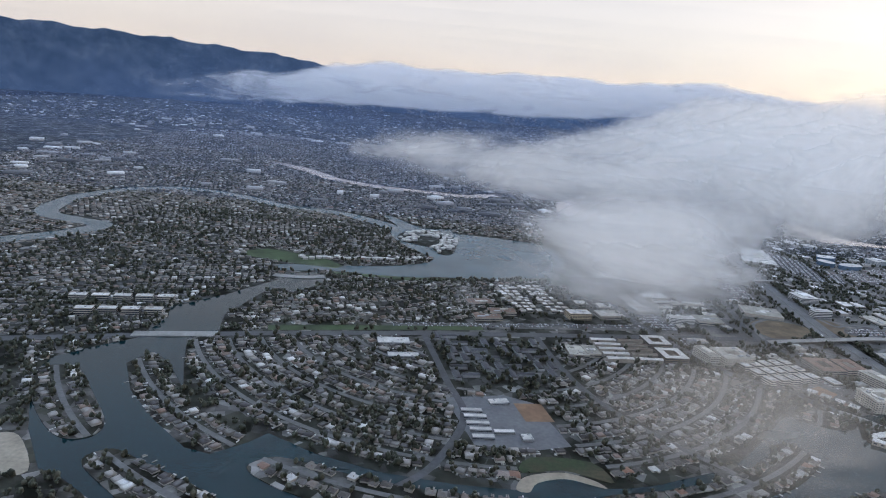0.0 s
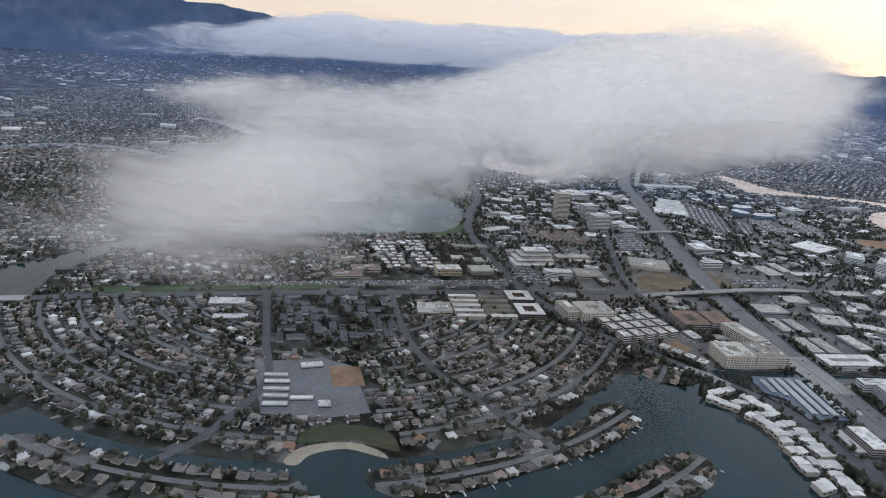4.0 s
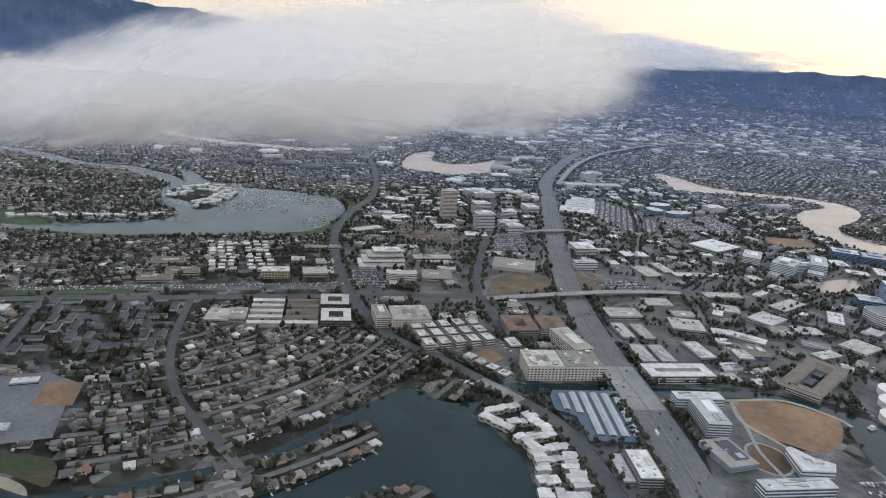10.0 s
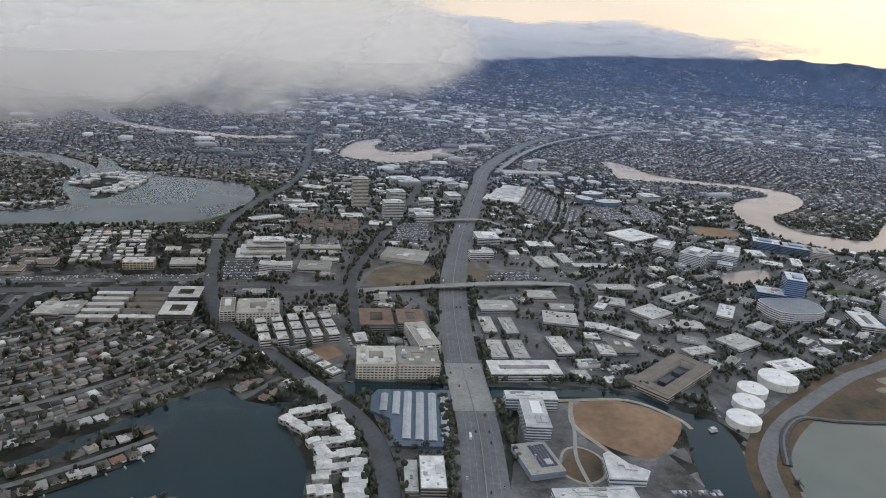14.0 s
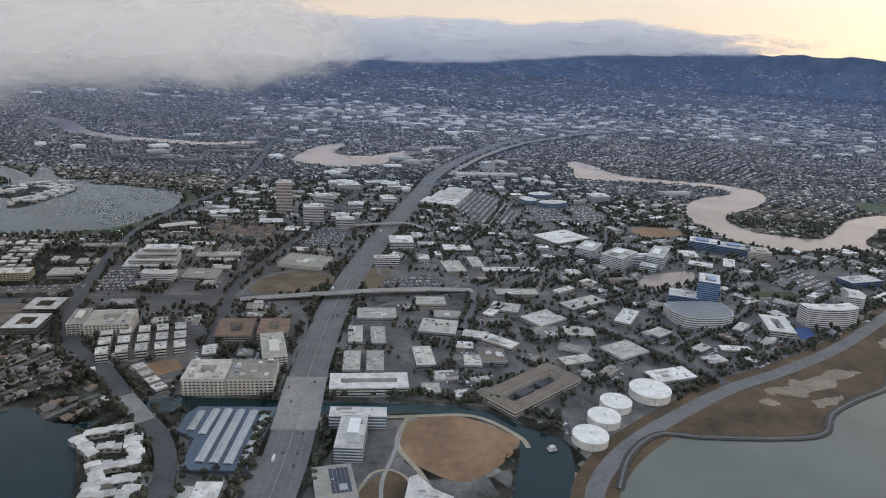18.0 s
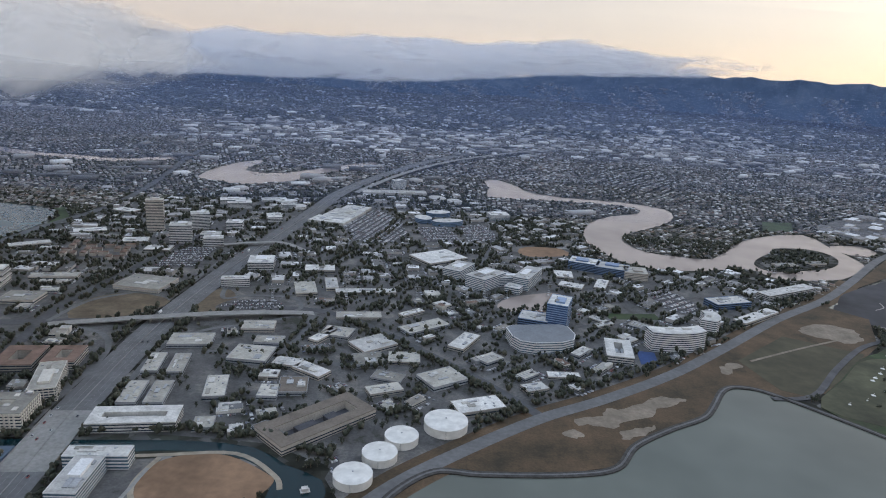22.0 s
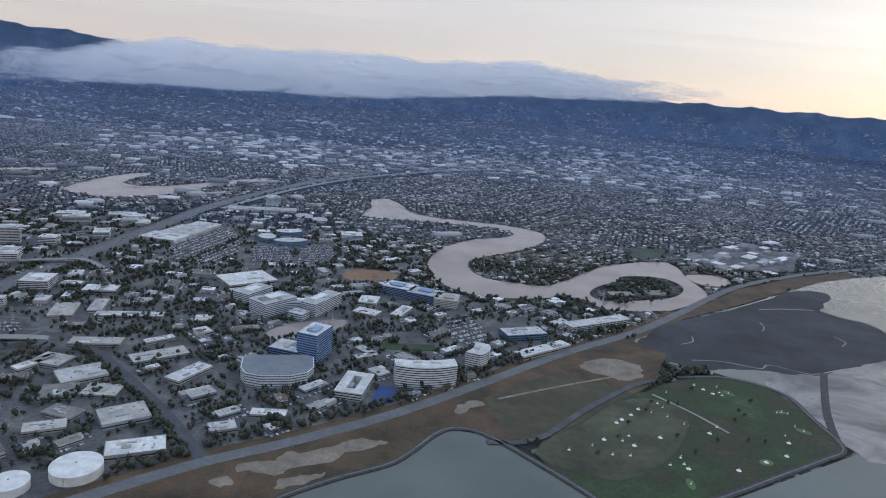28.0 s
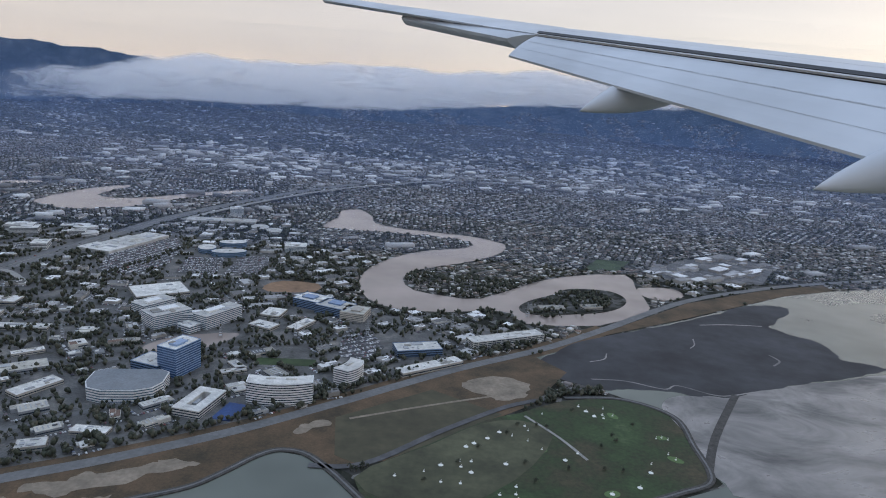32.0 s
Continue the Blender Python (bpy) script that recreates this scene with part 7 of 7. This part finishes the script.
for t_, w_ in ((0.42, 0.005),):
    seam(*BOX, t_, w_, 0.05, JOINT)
# raised black strip painted in for the dark gap between flap and box
plate("seal_strip", (810.975, 222.92, 228.925), (816.205, 215.14, 227.80), (816.26, 215.27, 227.86), (811.03, 223.04, 228.975), 0.03, GAP_SHADE, wing)
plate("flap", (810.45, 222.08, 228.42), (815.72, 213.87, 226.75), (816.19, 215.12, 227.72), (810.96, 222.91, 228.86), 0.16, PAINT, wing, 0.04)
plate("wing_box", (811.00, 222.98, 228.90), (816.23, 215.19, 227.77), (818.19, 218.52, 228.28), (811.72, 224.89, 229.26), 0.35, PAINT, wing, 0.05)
plate("slot", (810.97, 222.92, 228.84), (816.20, 215.13, 227.70), (816.24, 215.21, 227.76), (811.01, 222.99, 228.88), 0.12, GAP_SHADE, wing)
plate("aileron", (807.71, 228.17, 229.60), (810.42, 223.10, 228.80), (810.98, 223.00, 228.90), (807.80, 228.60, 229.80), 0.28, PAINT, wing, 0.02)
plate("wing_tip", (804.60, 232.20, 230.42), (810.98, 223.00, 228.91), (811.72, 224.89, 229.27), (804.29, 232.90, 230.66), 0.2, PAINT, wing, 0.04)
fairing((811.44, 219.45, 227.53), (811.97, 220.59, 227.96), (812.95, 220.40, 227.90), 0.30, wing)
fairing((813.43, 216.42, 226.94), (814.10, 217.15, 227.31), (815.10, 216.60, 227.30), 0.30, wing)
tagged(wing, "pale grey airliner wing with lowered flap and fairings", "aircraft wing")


# ---- practice range targets, pylons, vehicles, docks ----
greens = []


def target(x, y, r):
    root = new("range_target", None)
    bm = bmesh.new()
    bmesh.ops.create_cone(bm, cap_ends=True, segments=14, radius1=r, radius2=r * 0.8, depth=0.25, matrix=Matrix.Translation((0, 0, 0.12)))
    me = bpy.data.meshes.new("pad")
    bm.to_mesh(me)
    bm.free()
    me.materials.append(M["line"])
    part("pad", me, root)
    p = Pile()
    p.box(0, 0, 0.2, 0.1, 0.1, 1.6)
    p.box(0.25, 0, 1.3, 0.5, 0.04, 0.4)
    part("flag", p.mesh("flag", M["line"]), root)
    root.matrix_basis = pose(x, y, 0.55)
    tagged(root, "small white target with a flag on the grass range", "target", "white range targets")


rr = random.Random(3)
for k in range(90):
    x, y = rr.uniform(770, 965), rr.uniform(540, 705)
    if inside(np.array([x]), np.array([y]), [(765, 560), (840, 650), (900, 695), (942, 700), (968, 680), (968, 610), (900, 565), (800, 520)])[0]:
        target(x, y, rr.choice([0.7, 1.1, 1.7]))
        if len(greens) < 12 and rr.random() < 0.35:
            greens.append((x, y))
strip("range_tee", [(862, 668), (884, 640), (900, 612)], 2.2, 0.7, M["concrete"], 0, 0.2, None, 4, "pale strip of tees on the range", category="path")
for k in range(26):
    x, y = rr.uniform(780, 960), rr.uniform(540, 700)
    if inside(np.array([x]), np.array([y]), [(790, 570), (840, 640), (900, 690), (960, 680), (960, 615), (900, 570), (810, 530)])[0]:
        copy_thing(kinds[k % 3], pose(x, y, 0.5)).scale = (1.1, 1.1, 1.0)


def pylon(x, y, h, rot):
    root = new("power_pylon", None)
    p = Pile()
    for sx in (-1, 1):
        for sy in (-1, 1):
            b, t = 1.5, 0.25
            p.add([(sx * b - 0.08, sy * b - 0.08, 0), (sx * b + 0.08, sy * b - 0.08, 0), (sx * b + 0.08, sy * b + 0.08, 0), (sx * b - 0.08, sy * b + 0.08, 0),
                   (sx * t - 0.06, sy * t - 0.06, h), (sx * t + 0.06, sy * t - 0.06, h), (sx * t + 0.06, sy * t + 0.06, h), (sx * t - 0.06, sy * t + 0.06, h)], BOX_F)
    part("mast", p.mesh("mast", M["grey"]), root)
    for z in (0.62, 0.76, 0.9):
        p = Pile()
        p.box(0, 0, h * z, 5.5 if z < 0.8 else 4, 0.2, 0.2)
        part("cross_arm", p.mesh("cross_arm", M["grey"]), root)
    for k in range(4):
        p = Pile()
        p.box(0, 0, h * (0.12 + k * 0.14), 2.6 - k * 0.5, 2.6 - k * 0.5, 0.1)
        part("brace", p.mesh("brace", M["grey"]), root)
    root.matrix_basis = pose(x, y, 0.05, 0, 0, rot)
    tagged(root, "grey steel lattice power pylon", "pylon", "power line pylons")


for k, (x, y) in enumerate(((330, 712), (395, 726), (460, 742), (525, 757), (590, 772), (655, 788), (720, 806), (800, 850), (880, 905))):
    pylon(x, y, 17, 14)


def vehicle(kind, length, paint, x, y, rot):
    root = new(kind, None)
    w, h = (1.0, 0.55) if kind == "car" else (1.25, 1.7)
    p = Pile()
    p.box(0, 0, 0.2, length, w, h if kind != "car" else 0.4)
    part("body", p.mesh("body", paint), root)
    p = Pile()
    if kind == "car":
        p.add([(-0.75, -0.42, 0.6), (0.5, -0.42, 0.6), (0.5, 0.42, 0.6), (-0.75, 0.42, 0.6), (-0.5, -0.36, 0.92), (0.2, -0.36, 0.92), (0.2, 0.36, 0.92), (-0.5, 0.36, 0.92)], BOX_F)
    else:
        p.box(length / 2 + 0.45, 0, 0.2, 0.8, 1.15, 1.2)
    part("cabin", p.mesh("cabin", M["glass"]), root)
    bm = bmesh.new()
    bmesh.ops.create_cone(bm, cap_ends=True, segments=10, radius1=0.2, radius2=0.2, depth=0.16, matrix=Euler((math.pi / 2, 0, 0)).to_matrix().to_4x4())
    me = bpy.data.meshes.new("wheel")
    bm.to_mesh(me)
    bm.free()
    me.materials.append(M["asphalt"])
    for u in (-length * 0.3, length * 0.3):
        for v in (-w / 2, w / 2):
            part("wheel", me, root, "", pose(u, v, 0.2))
    root.matrix_basis = pose(x, y, 0.32, 0, 0, rot)
    return root


paints = [surface("vehicle_white", (0.7, 0.7, 0.7), 0.05, 1, 0.3), surface("vehicle_black", (0.03, 0.03, 0.032), 0.1, 1, 0.3), surface("vehicle_silver", (0.35, 0.36, 0.38), 0.05, 1, 0.3), surface("vehicle_red", (0.3, 0.04, 0.03), 0.05, 1, 0.3)]
names = ["white", "black", "silver", "red"]
line = spline(HWY, False, 6)
for k in range(44):
    s = rr.uniform(0.02, 0.62) * (len(line) - 2)
    i = int(s)
    a, b = Vector((*line[i], 0)), Vector((*line[i + 1], 0))
    d = (b - a).normalized()
    q = a.lerp(b, s - i)
    lane = rr.choice([-9.5, -5.8, -2.2, 2.2, 5.8, 9.5])
    j = rr.randrange(4)
    big = k % 11 == 0
    z = 0.43 if 438 < q.y < 508 else 0.31
    ob = vehicle("truck" if big else "car", 5.0 if big else 2.2, paints[0 if big else j], q.x - d.y * lane, q.y + d.x * lane, math.degrees(math.atan2(d.y, d.x)) + (180 if lane < 0 else 0))
    ob.location.z = z
    tagged(ob, "white box truck on the grey highway" if big else names[j] + " car driving on the grey highway", "truck" if big else "car", "highway traffic")

# docks round the housing islands
p = Pile()
for R in (287.5, 307.5, 337.5, 365, 394):
    n = int(math.radians(150) * R / 9)
    for k in range(n):
        a = math.radians(-170 + 150 * k / n)
        r = R + rr.uniform(-1, 1)
        x, y = CX + r * math.cos(a), CY + r * math.sin(a)
        shore = [at_plan(CX + (r + q) * math.cos(a), CY + (r + q) * math.sin(a)) == 0 for q in (-4.5, 4.5)]
        if at_plan(x, y) == 1 and any(shore) and rr.random() < 0.75:
            p.box(x, y, 0.05, rr.uniform(2.5, 4), 0.8, 0.35, a)
            if rr.random() < 0.4:
                p.box(x + 1.2 * math.sin(a), y - 1.2 * math.cos(a), 0.1, 2.4, 0.8, 0.6, a)
tagged(new("boat_docks", p.mesh("boat_docks", islands("dock_boards", [(0.0, (0.2, 0.18, 0.16)), (0.6, (0.33, 0.31, 0.28)), (1.0, (0.62, 0.62, 0.6))]))), "small docks and boats along lagoon houses", "docks", "", "stuff")
p = Pile()
p.box(0, 0, 0.1, 5, 3.5, 0.5)
p.box(0, 0, 0.6, 3.4, 2.6, 1.6)
tagged(part("houseboat", p.mesh("houseboat", M["white"]), None, "", pose(417, 440, 0, 0, 0, 20)), "small white float house on the creek", "boat")


GREEN = surface("close_mown_grass", (0.085, 0.14, 0.05), 0.15, 0.2, 0.95)
rr = random.Random(77)
for x, y in greens:
    a, b, t0 = rr.uniform(3.5, 7), rr.uniform(2.5, 4.5), rr.uniform(0, 3)
    slab("target_green", [(x + a * math.cos(k) * math.cos(t0) - b * math.sin(k) * math.sin(t0), y + a * math.cos(k) * math.sin(t0) + b * math.sin(k) * math.cos(t0)) for k in (0, 1.05, 2.1, 3.14, 4.19, 5.24)], 0.3, 0.515, GREEN, 0, 3, "pale close-mown green on the range", "lawn")
